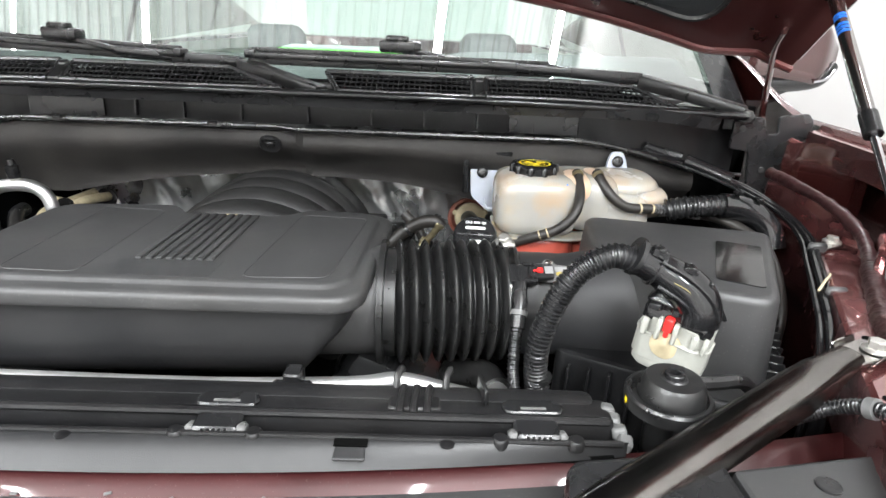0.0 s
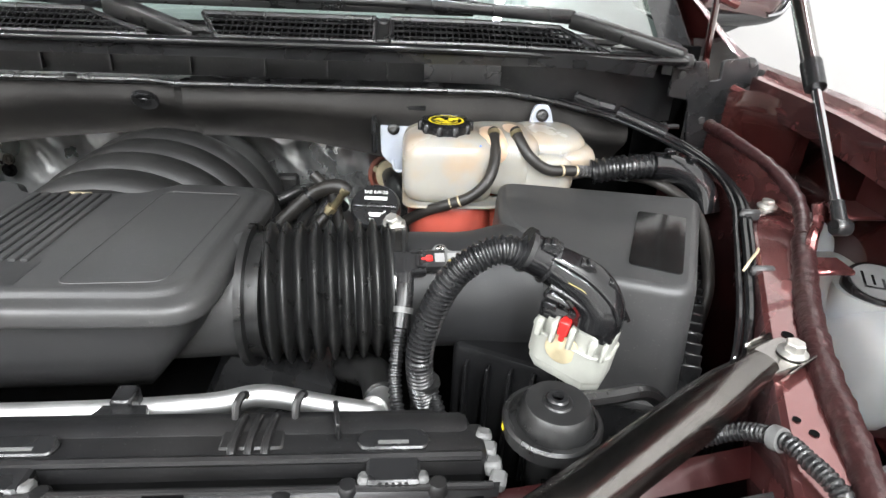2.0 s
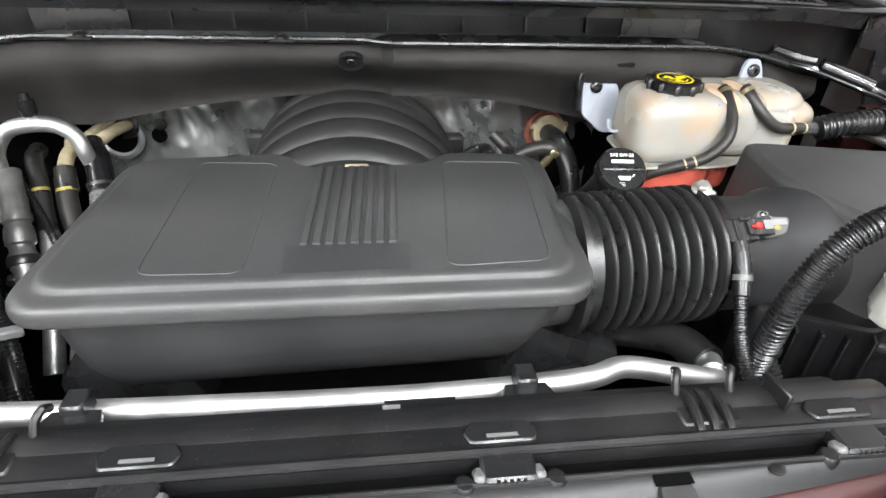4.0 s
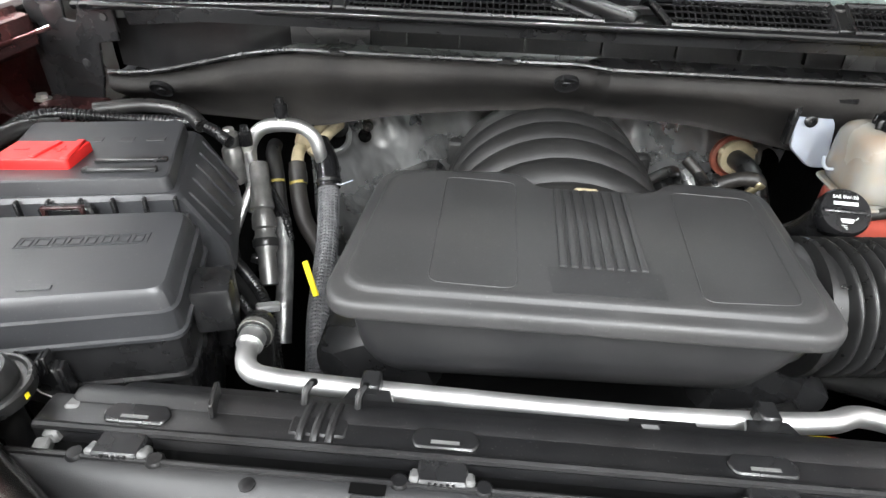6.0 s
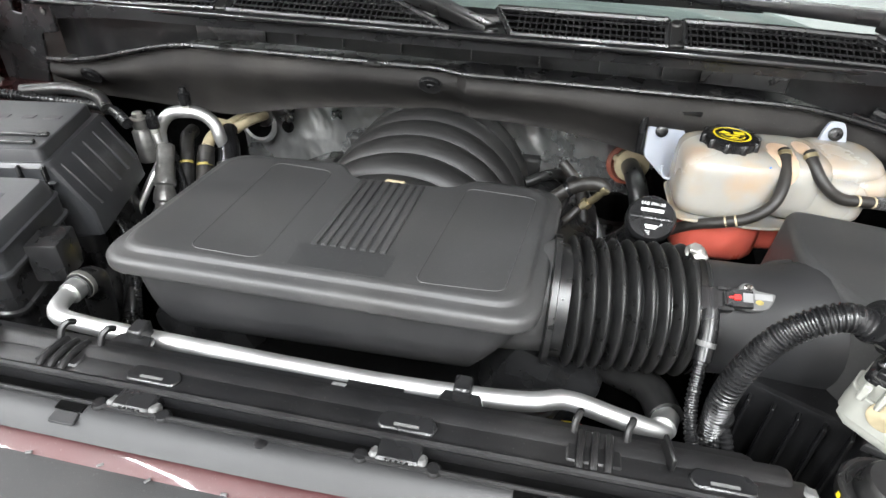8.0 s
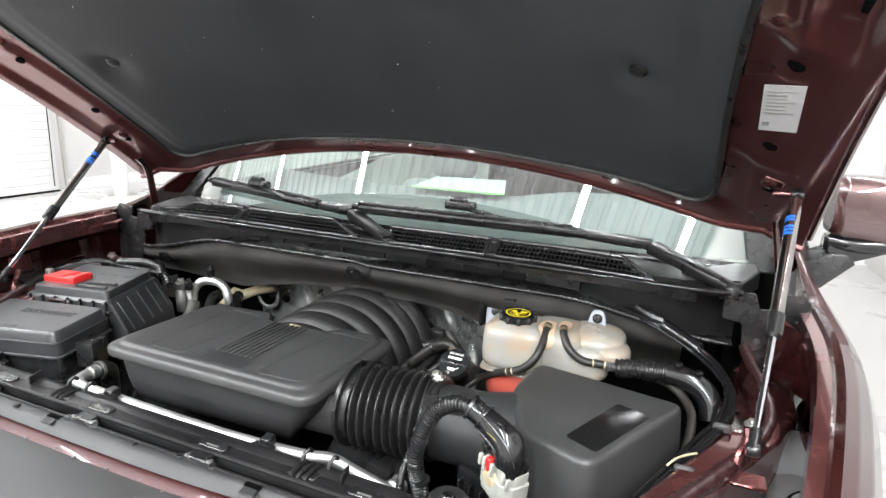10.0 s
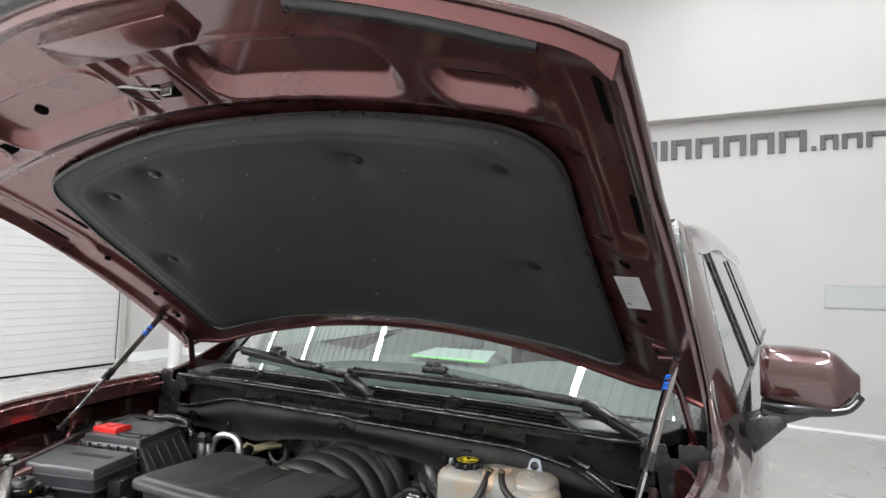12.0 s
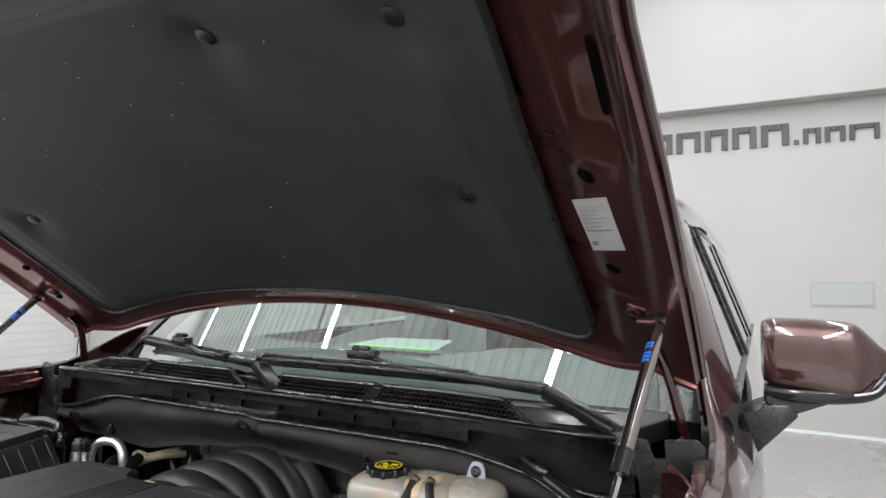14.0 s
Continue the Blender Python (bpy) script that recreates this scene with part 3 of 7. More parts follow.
    # hood hinge between fender and windscreen; black sheets paint the shade of its gap
    part("hinge_gap_shade", join(box(min(s * 0.70, s * 0.79), max(s * 0.70, s * 0.79), 1.19, 1.20, 1.12, 1.318), box(min(s * 0.70, s * 0.79), max(s * 0.70, s * 0.79), 1.04, 1.20, 1.12, 1.13)), DARK, car, "black sheets for the shade round the hood hinge")
    hinge = part("hood_hinge", tube([(s * 0.776, 1.13, 1.26), (s * 0.768, 1.125, 1.31), (s * 0.756, 1.11, 1.370), (s * 0.744, 1.09, 1.420), (s * 0.736, 1.06, 1.448)], 0.0095, 12, 0.008, 0.5), PAINT, car, "dark burgundy hood hinge arm")
    part("pivot_bolt", hexbolt(0.007, 0.007, facing((s * 0.766, 1.117, 1.300), (-s, 0, 0.1))), PAINT_IN, hinge)
    part("bracket", join(box(s * 0.80 - 0.03, s * 0.80 + 0.012, 0.742, 0.79, 1.205, 1.21, 0.002, 1), box(s * 0.80 + 0.008, s * 0.80 + 0.013, 0.742, 0.79, 1.205, 1.245, 0.002, 1)), PAINT_IN, outer, "burgundy fender bracket")


def ws_point(u, v):
    """Windscreen: u across, v up."""
    x = (u * 2 - 1) * (0.79 - 0.14 * v)
    return (x, 1.075 + 0.24 * x * x + 0.78 * v, 1.322 + 0.55 * v + 0.05 * math.sin(math.pi * v) - 0.02 * (x / 0.8) ** 2)


glass = part("windshield", sheet(32, 20, ws_point), GLASS, car, "tinted windscreen with reflected light bars")
glass.visible_shadow = False
band = bmesh.new()
for side in (0, 1):
    band = join(band, sheet(1, 16, lambda u, v, side=side: tuple(Vector(ws_point(abs(side - u * 0.04), v)) + Vector((0, -0.003, 0.004)))))
part("glass_border", join(band, sheet(32, 2, lambda u, v: tuple(Vector(ws_point(u, v * 0.025)) + Vector((0, -0.003, 0.004))))), SATIN, glass, "black glass border")
def house_x(y, z):
    """Half width of the cabin's glazed side at a height."""
    return 0.847 + 0.046 * (y - 1.4) - 0.365 * (z - 1.331)


def pane_front(v):
    return 1.40 + 0.53 * v + 0.05 * v * v, 1.335 + 0.40 * v + 0.03 * math.sin(math.pi * v)


def pane_top(y):
    return 1.740 + 0.055 * ramp(1.9, 2.8, y) - 0.03 * ramp(3.2, 4.3, y)


for s in (1, -1):
    def pillar(u, v, s=s):
        e = Vector(ws_point(1.0, v)) + Vector((0.004, 0, 0.004))
        y, z = pane_front(v)
        w = Vector((house_x(y, z) + 0.006, y, z))
        p = e.lerp(w, u) + Vector((0.007, 0.0, 0.003)) * math.sin(math.pi * u)
        return (s * p.x, p.y, p.z)
    part("pillar", sheet(10, 24, pillar), PAINT, car, "burgundy windscreen pillar")
    def cant(u, v, s=s):
        y = 1.93 + 2.4 * u
        z = pane_top(y)
        a, k = v * 1.45, ramp(1.93, 2.35, y)
        p = Vector((house_x(y, z) + 0.008 - 0.088 * v, z + 0.114 * v)).lerp(Vector((house_x(y, z) + 0.008 - 0.10 * (1 - math.cos(a)), z + 0.115 * math.sin(a))), k)
        return (s * p.x, y, p.y)
    part("roof_edge", sheet(20, 10, cant), PAINT, car, "burgundy roof edge")
    def side_wall(u, v, s=s):
        y = 1.40 + 3.2 * u
        z = 0.45 + 0.87 * v
        return (s * (0.90 + 0.04 * (y - 1.4) - 0.02 * (2 * v - 0.9) ** 2 - 0.045 * ramp(0.75, 1, v) - 0.02 * (1 - ramp(0, 0.12, u))), y, z)
    flank = part("door_skin", sheet(24, 12, side_wall), PAINT, car, "glossy burgundy door panel")
    part("belt_moulding", tube([(s * (house_x(y, 1.325) - 0.004), y, 1.325) for y in (1.42, 1.7, 2.4, 3.2, 4.4)], 0.008, 8, 0.1), SATIN, flank)
    def glazing(u, v, s=s):
        y0, z0 = pane_front(v)
        y = y0 + (4.2 - y0) * u
        z = 1.335 + (pane_top(y) - 1.335) * v if u > 0 else z0
        return (s * (house_x(y, z) - 0.006), y, z)
    pane = part("side_window", sheet(24, 8, glazing), SIDE_GLASS, car, "dark side window")
    pane.visible_shadow = False
    for y0, r in ((2.3, 0.0070), (3.2, 0.005)):
        part("window_post", tube([(s * (house_x(y0, 1.33 + 0.108 * i) + 0.002), y0, 1.33 + 0.108 * i) for i in range(5)], r, 8, 0.05), SATIN, car, "black window post")
    part("window_frame", tube([(s * (house_x(*pane_front(i / 6)) + 0.002), *pane_front(i / 6)) for i in range(7)], 0.006, 8, 0.05), SATIN, car, "thin black window seal")
    grip = part("door_handle", tube([(s * 0.925, 2.05, 1.16), (s * 0.968, 2.1, 1.163), (s * 0.968, 2.22, 1.165), (s * 0.925, 2.28, 1.165)], 0.014, 8, 0.02), CHROME, flank, "chrome door handle")
def roof_point(u, v, drop):
    y = 1.93 + 2.4 * v
    return ((u * 2 - 1) * (house_x(y, pane_top(y)) - 0.08), y, pane_top(y) + 0.114 + 0.006 * (1 - (u * 2 - 1) ** 2) - drop)


part("headliner", sheet(10, 16, lambda u, v: roof_point(u, v, 0.03)), LINING, car, "pale cloth headlining")
part("roof", sheet(12, 16, lambda u, v: roof_point(u, v, 0.0)), PAINT, car, "burgundy roof")
part("roof_header", sheet(24, 3, lambda u, v: tuple(Vector(ws_point(u, 1.0)).lerp(Vector(roof_point(u, 0.0, 0.0)), v) + Vector((0, 0, 0.004)))), PAINT, car, "burgundy front edge of the roof")
part("tail_wall", box(-0.95, 0.95, 4.5, 4.6, 0.4, 1.33, 0.03, 2), PAINT, car)
rear = part("rear_window", sheet(4, 4, lambda u, v: ((u * 2 - 1) * 0.7, 4.5 - 0.12 * v, 1.33 + 0.55 * v)), GLASS, car)
rear.visible_shadow = False
part("cabin_floor", box(-0.9, 0.9, 1.5, 4.5, 0.4, 0.46), CABIN, car)
part("dashboard", sheet(24, 12, lambda u, v: ((u * 2 - 1) * 0.80, 1.17 + 0.14 * (u * 2 - 1) ** 2 + 0.55 * v, 1.318 + 0.03 * math.sin(v * 2.4) + 0.03 * ramp(0.4, 0.55, v) * ramp(0.55, 0.7, u) - 0.5 * max(0, v - 0.9))), DASH, car, "dark dashboard top")
for s in (1, -1):
    part("door_lining", sheet(6, 4, lambda u, v, s=s: (s * 0.88, 1.6 + 2.8 * u, 0.46 + 0.86 * v)), LINING, car)
for s in (1, -1):
    seat = part("seat", join(box(s * 0.4 - 0.25, s * 0.4 + 0.25, 2.35, 2.5, 0.7, 1.26, 0.06, 3), box(s * 0.4 - 0.11, s * 0.4 + 0.11, 2.40, 2.5, 1.27, 1.41, 0.05, 4)), SEAT, car, "grey cloth seat")
part("rear_view_mirror", box(-0.12, 0.12, 1.66, 1.69, 1.68, 1.74, 0.014, 2), DARK, car)
note = thing("paper_sheet", "white paper with a bright green edge on the dashboard", "paper", (-0.03, 1.6, 1.36))
part("sheet", prism([(-0.16, 1.515), (0.125, 1.520), (0.045, 1.80), (-0.185, 1.76)], 1.368, 1.3695), PAPER, note)
part("edge_strip", prism([(-0.155, 1.507), (0.120, 1.510), (0.125, 1.5195), (-0.16, 1.5145)], 1.368, 1.3705), GREEN, note, "bright green edge strip")

# wheels and underside that carry the shell
for s in (1, -1):
    for y in (0.75, 3.85):
        w = part("wheel", lathe([(0.2, -0.12), (0.36, -0.12), (0.4, -0.08), (0.4, 0.08), (0.36, 0.12), (0.2, 0.12)], 32, pose(s * 0.745, y, 0.4, 0, 90, 0)), RUBBER, car, "black tyre")
        part("rim", lathe([(0.0, -0.05), (0.2, -0.05), (0.21, 0.1), (0.0, 0.06)], 24, pose(s * 0.765, y, 0.4, 0, s * 90, 0)), ALU, w)
part("sill_frame", box(-0.85, 0.85, 0.3, 4.5, 0.36, 0.40), DARK, car)
part("bumper", join(box(-0.93, 0.93, 0.02, 0.3, 0.4, 1.0, 0.06, 3)), PAINT, car, "burgundy bumper")
# Bay floor is painted as black as the shade down there.
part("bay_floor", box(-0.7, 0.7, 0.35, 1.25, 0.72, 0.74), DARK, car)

# side mirror
mir = thing("side_mirror", "burgundy door mirror with a dark lower shell", "mirror", (0.9, 1.45, 1.22))
def mirror_shell(u, v):
    a, t = 2 * math.pi * u, v
    w = 0.86 + 0.14 * math.sin(math.pi * min(1, 0.1 + 0.6 * t)) - 0.6 * ramp(0.72, 1.06, t) - 0.12 * (1 - ramp(0, 0.06, t))
    ca, sa = math.cos(a), math.sin(a)
    sq = (abs(ca) ** 3.6 + abs(sa) ** 3.6) ** (-1 / 3.6)
    return (0.897 + 0.209 * t, 1.505 + 0.065 * ca * sq * w, 1.419 - 0.004 * t - 0.014 * t * t + 0.075 * sa * sq * w)
shell = sheet(48, 28, mirror_shell)
bmesh.ops.holes_fill(shell, edges=[e for e in shell.edges if len(e.link_faces) == 1])
part("housing", shell, PAINT, mir, "glossy burgundy mirror cap")
part("lower_shell", tube([(0.902, 1.478, 1.338), (0.95, 1.470, 1.336), (1.03, 1.470, 1.342), (1.078, 1.476, 1.354), (1.104, 1.485, 1.384)], 0.0145, 14, 0.006, 1.3), GLOSS, mir, "dark gloss lower shell")
part("lower_shell", moved(prism(fillet([(0.900, 1.350), (0.897, 1.318), (0.912, 1.306), (0.955, 1.300), (1.02, 1.330), (1.02, 1.350)], 0.006, 3), -0.075, 0.0, 0.004, 2, both=True), Matrix(((1, 0, 0, 0), (0, 0, -1, 1.464), (0, 1, 0, 0), (0, 0, 0, 1)))), GLOSS, mir, "dark gloss neck of the mirror")
part("trim_strip", tube([(1.045, 1.444, 1.349), (1.078, 1.450, 1.357), (1.098, 1.462, 1.376)], 0.0032, 8), CHROME, mir, "bright trim strip")
arm = bmesh.new()
for y, dz in ((1.455, 0.0), (1.53, 0.01)):
    [arm.verts.new((x, y, z + dz)) for x, z in ((0.858, 1.290), (0.884, 1.216), (0.957, 1.297), (0.940, 1.318), (0.908, 1.316))]
arm.verts.ensure_lookup_table()
v = list(arm.verts)
arm.faces.new(v[:5])
arm.faces.new(v[5:][::-1])
for i in range(5):
    arm.faces.new((v[i], v[(i + 1) % 5], v[5 + (i + 1) % 5], v[5 + i]))
bmesh.ops.bevel(arm, geom=list(arm.edges), offset=0.004, segments=2, profile=0.5, affect="EDGES")
part("arm", arm, PLASTIC, mir, "black mirror arm")
part("door_foot", box(0.850, 0.892, 1.475, 1.54, 1.250, 1.285, 0.01, 2), SATIN, mir)

# ---- the hood ----
def hood_front(x):
    return 0.223 + 0.09 * (x / 0.776) ** 2 + 0.012 * ramp(0.72, 0.78, abs(x))


def hood_rear(x):
    return 1.148 - 0.040 * ramp(0.64, 0.79, abs(x))


def hood_half(y):
    return 0.756 + 0.06 * max(0.0, y - 0.58)


def inner_relief(x, y):
    """Pressed pockets and beads of the inner panel, upwards positive."""
    ax, h = abs(x), 0.0
    for d, deep in ((sdf_box(ax, y, 0.283, 0.397, 0.188, 0.055, 0.05), 0.024), (sdf_box(ax, y, 0.585, 0.415, 0.068, 0.032, 0.03), 0.02)):
        h += deep * (1 - ramp(-0.015, 0.002, d)) - 0.0035 * math.exp(-((d - 0.006) / 0.006) ** 2)
    h += 0.010 * (1 - ramp(-0.008, 0.004, sdf_box(ax, y, 0.0, 0.345, 0.035, 0.035, 0.015)))
    h -= 0.008 * (1 - ramp(0.0, 0.008, abs(sdf_box(ax, y, 0.0, 0.38, 0.075, 0.09, 0.02)) - 0.003)) * (1 - ramp(0.44, 0.47, y))
    h += 0.010 * ramp(0.67, 0.70, ax) * (1 - ramp(0.738, 0.752, ax)) * ramp(0.33, 0.37, y) * (1 - ramp(0.69, 0.75, y))
    h -= 0.004 * math.exp(-((y - 0.735 - 0.2 * (ax - 0.68) ** 2) / 0.012) ** 2) * ramp(0.63, 0.67, ax) * (1 - ramp(0.68, 0.73, ax))
    h -= 0.003 * math.exp(-((y - 0.965) / 0.008) ** 2) * ramp(0.64, 0.66, ax) * (1 - ramp(0.71, 0.74, ax))
    h -= 0.012 * ramp(0.73, 0.76, ax)
    h -= 0.016 * (1 - ramp(0.0, 0.03, y - hood_front(x)))
    h += 0.010 * (1 - ramp(0.66, 0.69, ax)) * ramp(0.46, 0.49, y) * (1 - ramp(1.09, 1.12, y))
    return h


def hood_point(u, v, lift, relief):
    uu = u * 2 - 1
    y0, y1 = hood_front(uu * 0.77), hood_rear(uu * 0.8)
    y = y0 + (y1 - y0) * v
    x = uu * hood_half(y)
    return Vector((x, y, hood_z(x, y) + lift + (inner_relief(x, y) if relief else 0.0)))


hood = thing("hood", "raised burgundy hood with a black liner underneath", "hood", (0, 1.1, 1.45))
inner = part("inner_panel", sheet(300, 220, lambda u, v: hood_point(u, v, 0.0, True)), PAINT_IN, hood, "pressed burgundy inner panel", True, 70)
def skin_point(u, v):
    p = hood_point(u, v, 0.0, False)
    rim = min(u, 1 - u) * 1.5
    return p + Vector((0, 0, 0.007 + 0.035 * ramp(0.0, 0.12, min(rim, v, 1 - v)))) + Vector(((u - 0.5) * 0.02, (v - 0.5) * 0.01, 0))
part("outer_skin", sheet(60, 40, skin_point), PAINT, hood, "glossy burgundy outer skin")
for nm, fa, fb in (("edge_return", lambda t: hood_point(1, t, 0, True), lambda t: skin_point(1, t)), ("edge_return", lambda t: hood_point(0, t, 0, True), lambda t: skin_point(0, t)),
                   ("edge_return", lambda t: hood_point(t, 0, 0, True), lambda t: skin_point(t, 0)), ("edge_return", lambda t: hood_point(t, 1, 0, True), lambda t: skin_point(t, 1))):
    part(nm, sheet(80, 2, lambda u, v, fa=fa, fb=fb: fa(u).lerp(fb(u), v)), PAINT_IN, hood)
hem = [skin_point(1, j / 40) for j in range(41)][::-1] + [skin_point(i / 60, 0) for i in range(60, -1, -1)] + [skin_point(0, j / 40) for j in range(41)] + [skin_point(i / 60, 1) for i in range(61)]
part("rear_lip", sweep([hood_point(i / 80, 1, 0, True) + Vector((0, 0.001, -0.004)) for i in range(81)], 0.0065, 8), PAINT_IN, hood, "rolled burgundy rear lip")
part("hem", sweep([p - Vector((0, 0, 0.004)) for p in hem], 0.0055, 8), PAINT, hood, "folded burgundy hem")


PINS = [(-0.258, 0.59), (0.265, 0.598), (-0.504, 0.832), (0.51, 0.838), (-0.43, 0.615), (0.545, 0.575)]
PAD = fillet([(-0.555, 0.530), (-0.40, 0.514), (-0.12, 0.501), (0.15, 0.499), (0.40, 0.489), (0.652, 0.482), (0.632, 0.70), (0.630, 0.86), (0.640, 1.110), (0.50, 1.106), (0.316, 1.117), (-0.067, 1.116), (-0.34, 1.106), (-0.645, 1.109), (-0.638, 0.86), (-0.618, 0.70)],
             [0.06, 0.05, 0.05, 0.05, 0.05, 0.11, 0.04, 0.04, 0.115, 0.03, 0.03, 0.03, 0.03, 0.06, 0.04, 0.04], 6)
PADC = Vector((0.04, 0.78))


def on_hood(x, y, drop=0.0):
    """A frame on the hood's underside: x across, y towards the rear, z downwards out of the panel."""
    e = 0.01
    tx = Vector((2 * e, 0, hood_z(x + e, y) - hood_z(x - e, y))).normalized()
    n = Vector((0, 2 * e, hood_z(x, y + e) - hood_z(x, y - e))).cross(tx).normalized()
    ty = n.cross(tx)
    m = Matrix((tx, ty, n)).transposed().to_4x4()
    return Matrix.Translation((x, y, hood_z(x, y) - drop)) @ m


def pad_grid():
    bm = bmesh.new()
    dense = []
    for i, p in enumerate(PAD):
        q = PAD[(i + 1) % len(PAD)]
        k = max(1, int((q - p).length / 0.02))
        dense += [p.lerp(q, j / k) for j in range(k)]
    rings = []
    steps = [i / 40 for i in range(35)] + [0.87, 0.885, 0.897, 0.91, 0.922, 0.935, 0.95, 0.965, 0.98, 1.0]
    for k in steps[1:]:
        row = []
        for p in dense:
            c = PADC + (p - PADC) * k
            puff = 0.020 * (1 - ramp(0.89, 0.985, k)) - 0.004 * math.exp(-((k - 0.90) / 0.012) ** 2) + 0.005 * noise.noise(Vector((c.x * 3, c.y * 3, 4.0)))
            for px, py in PINS:
                puff -= 0.019 * math.exp(-((c.x - px) ** 2 + (c.y - py) ** 2) / 0.0012)
            row.append(bm.verts.new((c.x, c.y, hood_z(c.x, c.y) - 0.004 - max(puff, 0.0))))
        rings.append(row)
    n = len(dense)
    mid = bm.verts.new((PADC.x, PADC.y, hood_z(*PADC) - 0.024))
    for i in range(n):
        bm.faces.new((mid, rings[0][i], rings[0][(i + 1) % n]))
        for a, b in zip(rings, rings[1:]):
            bm.faces.new((a[i], b[i], b[(i + 1) % n], a[(i + 1) % n]))
    return bm, dense


pad_bm, pad_rim = pad_grid()
liner = part("insulation_pad", pad_bm, FELT, hood, "black felt hood liner with specks of dust")
rimpath = [Vector((p.x, p.y, hood_z(p.x, p.y) - 0.004)) for p in pad_rim]
part("liner_edge", sweep(rimpath + rimpath[:2], 0.005, 6), RUBBER, liner)
for px, py in PINS:
    part("push_pin", lathe([(0.0135, 0), (0.0125, 0.0025), (0.008, 0.0045), (0.004, 0.005), (0, 0.005)], 22, on_hood(px, py, 0.0085)), RUBBER, liner, "round black push pin")
nrm = Vector((0, -0.5, -1)).normalized()
rng = random.Random(4)
specks = bmesh.new()
for i in range(34):
    x, y = rng.uniform(-0.45, 0.62), rng.uniform(0.47, 1.0)
    p = Vector((x, y, hood_z(x, y) - 0.0275))
    r = rng.choice((0.0006, 0.0008, 0.0009, 0.0016))
    specks = join(specks, moved(prism([(r, 0), (0, r * 0.7), (-r * 1.2, 0), (0, -r)], 0, 0.0006), facing(p, nrm, rng.uniform(0, 180))))
tagged(part("dust_specks", specks, WHITE_INK, liner), "pale specks of dust", kind="stuff")
# warning label
lm = on_hood(0.690, 0.843, 0.003)
lm = lm @ Matrix(((1, -0.25, 0, 0), (0.50, 1, 0, 0), (0, 0, 1, 0), (0, 0, 0, 1)))
tag = part("warning_label", moved(box(-0.0213, 0.0213, -0.0495, 0.0495, 0, 0.0012), lm), LABEL, hood, "silver warning label")
for i in range(7):
    part("print_bar", moved(box(-0.017, 0.004 + 0.01 * (i % 3 == 0), 0.036 - i * 0.0075, 0.0378 - i * 0.0075, 0.0013, 0.0018), lm), ZINC, tag)
part("print_block", moved(box(-0.018, -0.010, -0.038, -0.030, 0.0013, 0.0018), lm), GREY_INK, tag)
# slots and holes of the inner panel, their shade painted as near-black patches
def opening(cx, cy, hx, hy, lean=0.0):
    """A near-black patch painting an opening's shade, with rounded ends, that follows the pressed panel."""
    def f(u, v):
        a = 2 * math.pi * u
        ca, sa = math.cos(a), math.sin(a)
        k = (abs(ca) ** 5 + abs(sa) ** 5) ** -0.2 if max(hx, hy) > 1.5 * min(hx, hy) else 1.0
        x, y = cx + hx * ca * k * v, cy + hy * sa * k * v
        x += lean * (y - cy)
        return (x, y, hood_z(x, y) + inner_relief(x, y) - 0.0018)
    return sheet(28, 3, f)


for s in (1, -1):
    for x0, y0, y1 in ((0.728, 0.375, 0.455), (0.728, 0.596, 0.684), (0.640, 0.600, 0.680)):
        part("slot", opening(s * x0, (y0 + y1) / 2, 0.0045, (y1 - y0) / 2), DARK, inner)
    for hx, hy in ((0.689, 0.768), (0.693, 0.923), (0.711, 1.014)):
        part("access_hole", opening(s * hx, hy, 0.010, 0.008), DARK, inner)
    part("window_slot", opening(s * 0.585, 0.405, 0.045, 0.010), DARK, inner)
    part("corner_seal", sweep([hood_point(0.5 + s * (0.27 + 0.185 * i / 24), 0.022, -0.004, True) for i in range(25)], lambda w: 0.0125 - 0.006 * ramp(0.26, 0.31, w), 14), RUBBER, hood, "black rubber front seal")
part("front_seal", tube([(x / 20 * 0.5, hood_front(x / 20 * 0.5) - 0.012, hood_z(x / 20 * 0.5, hood_front(x / 20 * 0.5)) + 0.01) for x in range(-20, 2)], 0.012, 8), RUBBER, hood, "black rubber front seal")
part("front_bracket", moved(box(-0.15, 0.15, -0.028, 0.028, -0.01, 0.02, 0.004, 2), on_hood(0.05, 0.297)), PAINT_IN, hood, "burgundy latch reinforcement")
hm = on_hood(0.01, 0.415)
part("latch_plate", moved(prism(fillet([(-0.05, -0.05), (0.05, -0.05), (0.045, 0.045), (-0.045, 0.045)], 0.01, 3), -0.004, 0.005, 0.002, 1), hm), PAINT_IN, hood)
part("latch_opening", moved(prism(fillet([(-0.026, -0.014), (0.022, -0.018), (0.03, 0.012), (-0.02, 0.018)], 0.006, 3), 0.004, 0.007, 0.001, 1), hm), DARK, hood)
part("striker", moved(tube([(0.028, 0.008, 0.004), (0.02, 0.022, 0.022), (-0.03, 0.05, 0.03), (-0.05, 0.04, 0.026), (-0.052, 0.0, 0.014), (-0.04, -0.02, 0.006)], 0.003, 8), hm), STEEL_BLACK, hood, "dark steel striker wire")
part("hook", moved(box(-0.014, 0.014, -0.002, 0.002, 0.0, 0.022, 0.001, 1), hm @ pose(0.02, 0.016, 0.004, 20, 0, 0)), STEEL_BLACK, hood)
part("square_opening", moved(prism(fillet([(-0.018, -0.014), (0.018, -0.014), (0.018, 0.014), (-0.018, 0.014)], 0.004, 2), -0.002, 0.002), on_hood(-0.50, 0.425)), DARK, inner)
part("pocket_hole", lathe([(0.012, -0.002), (0.012, 0.002), (0, 0.002)], 16, on_hood(-0.345, 0.405, -0.022)), DARK, inner)

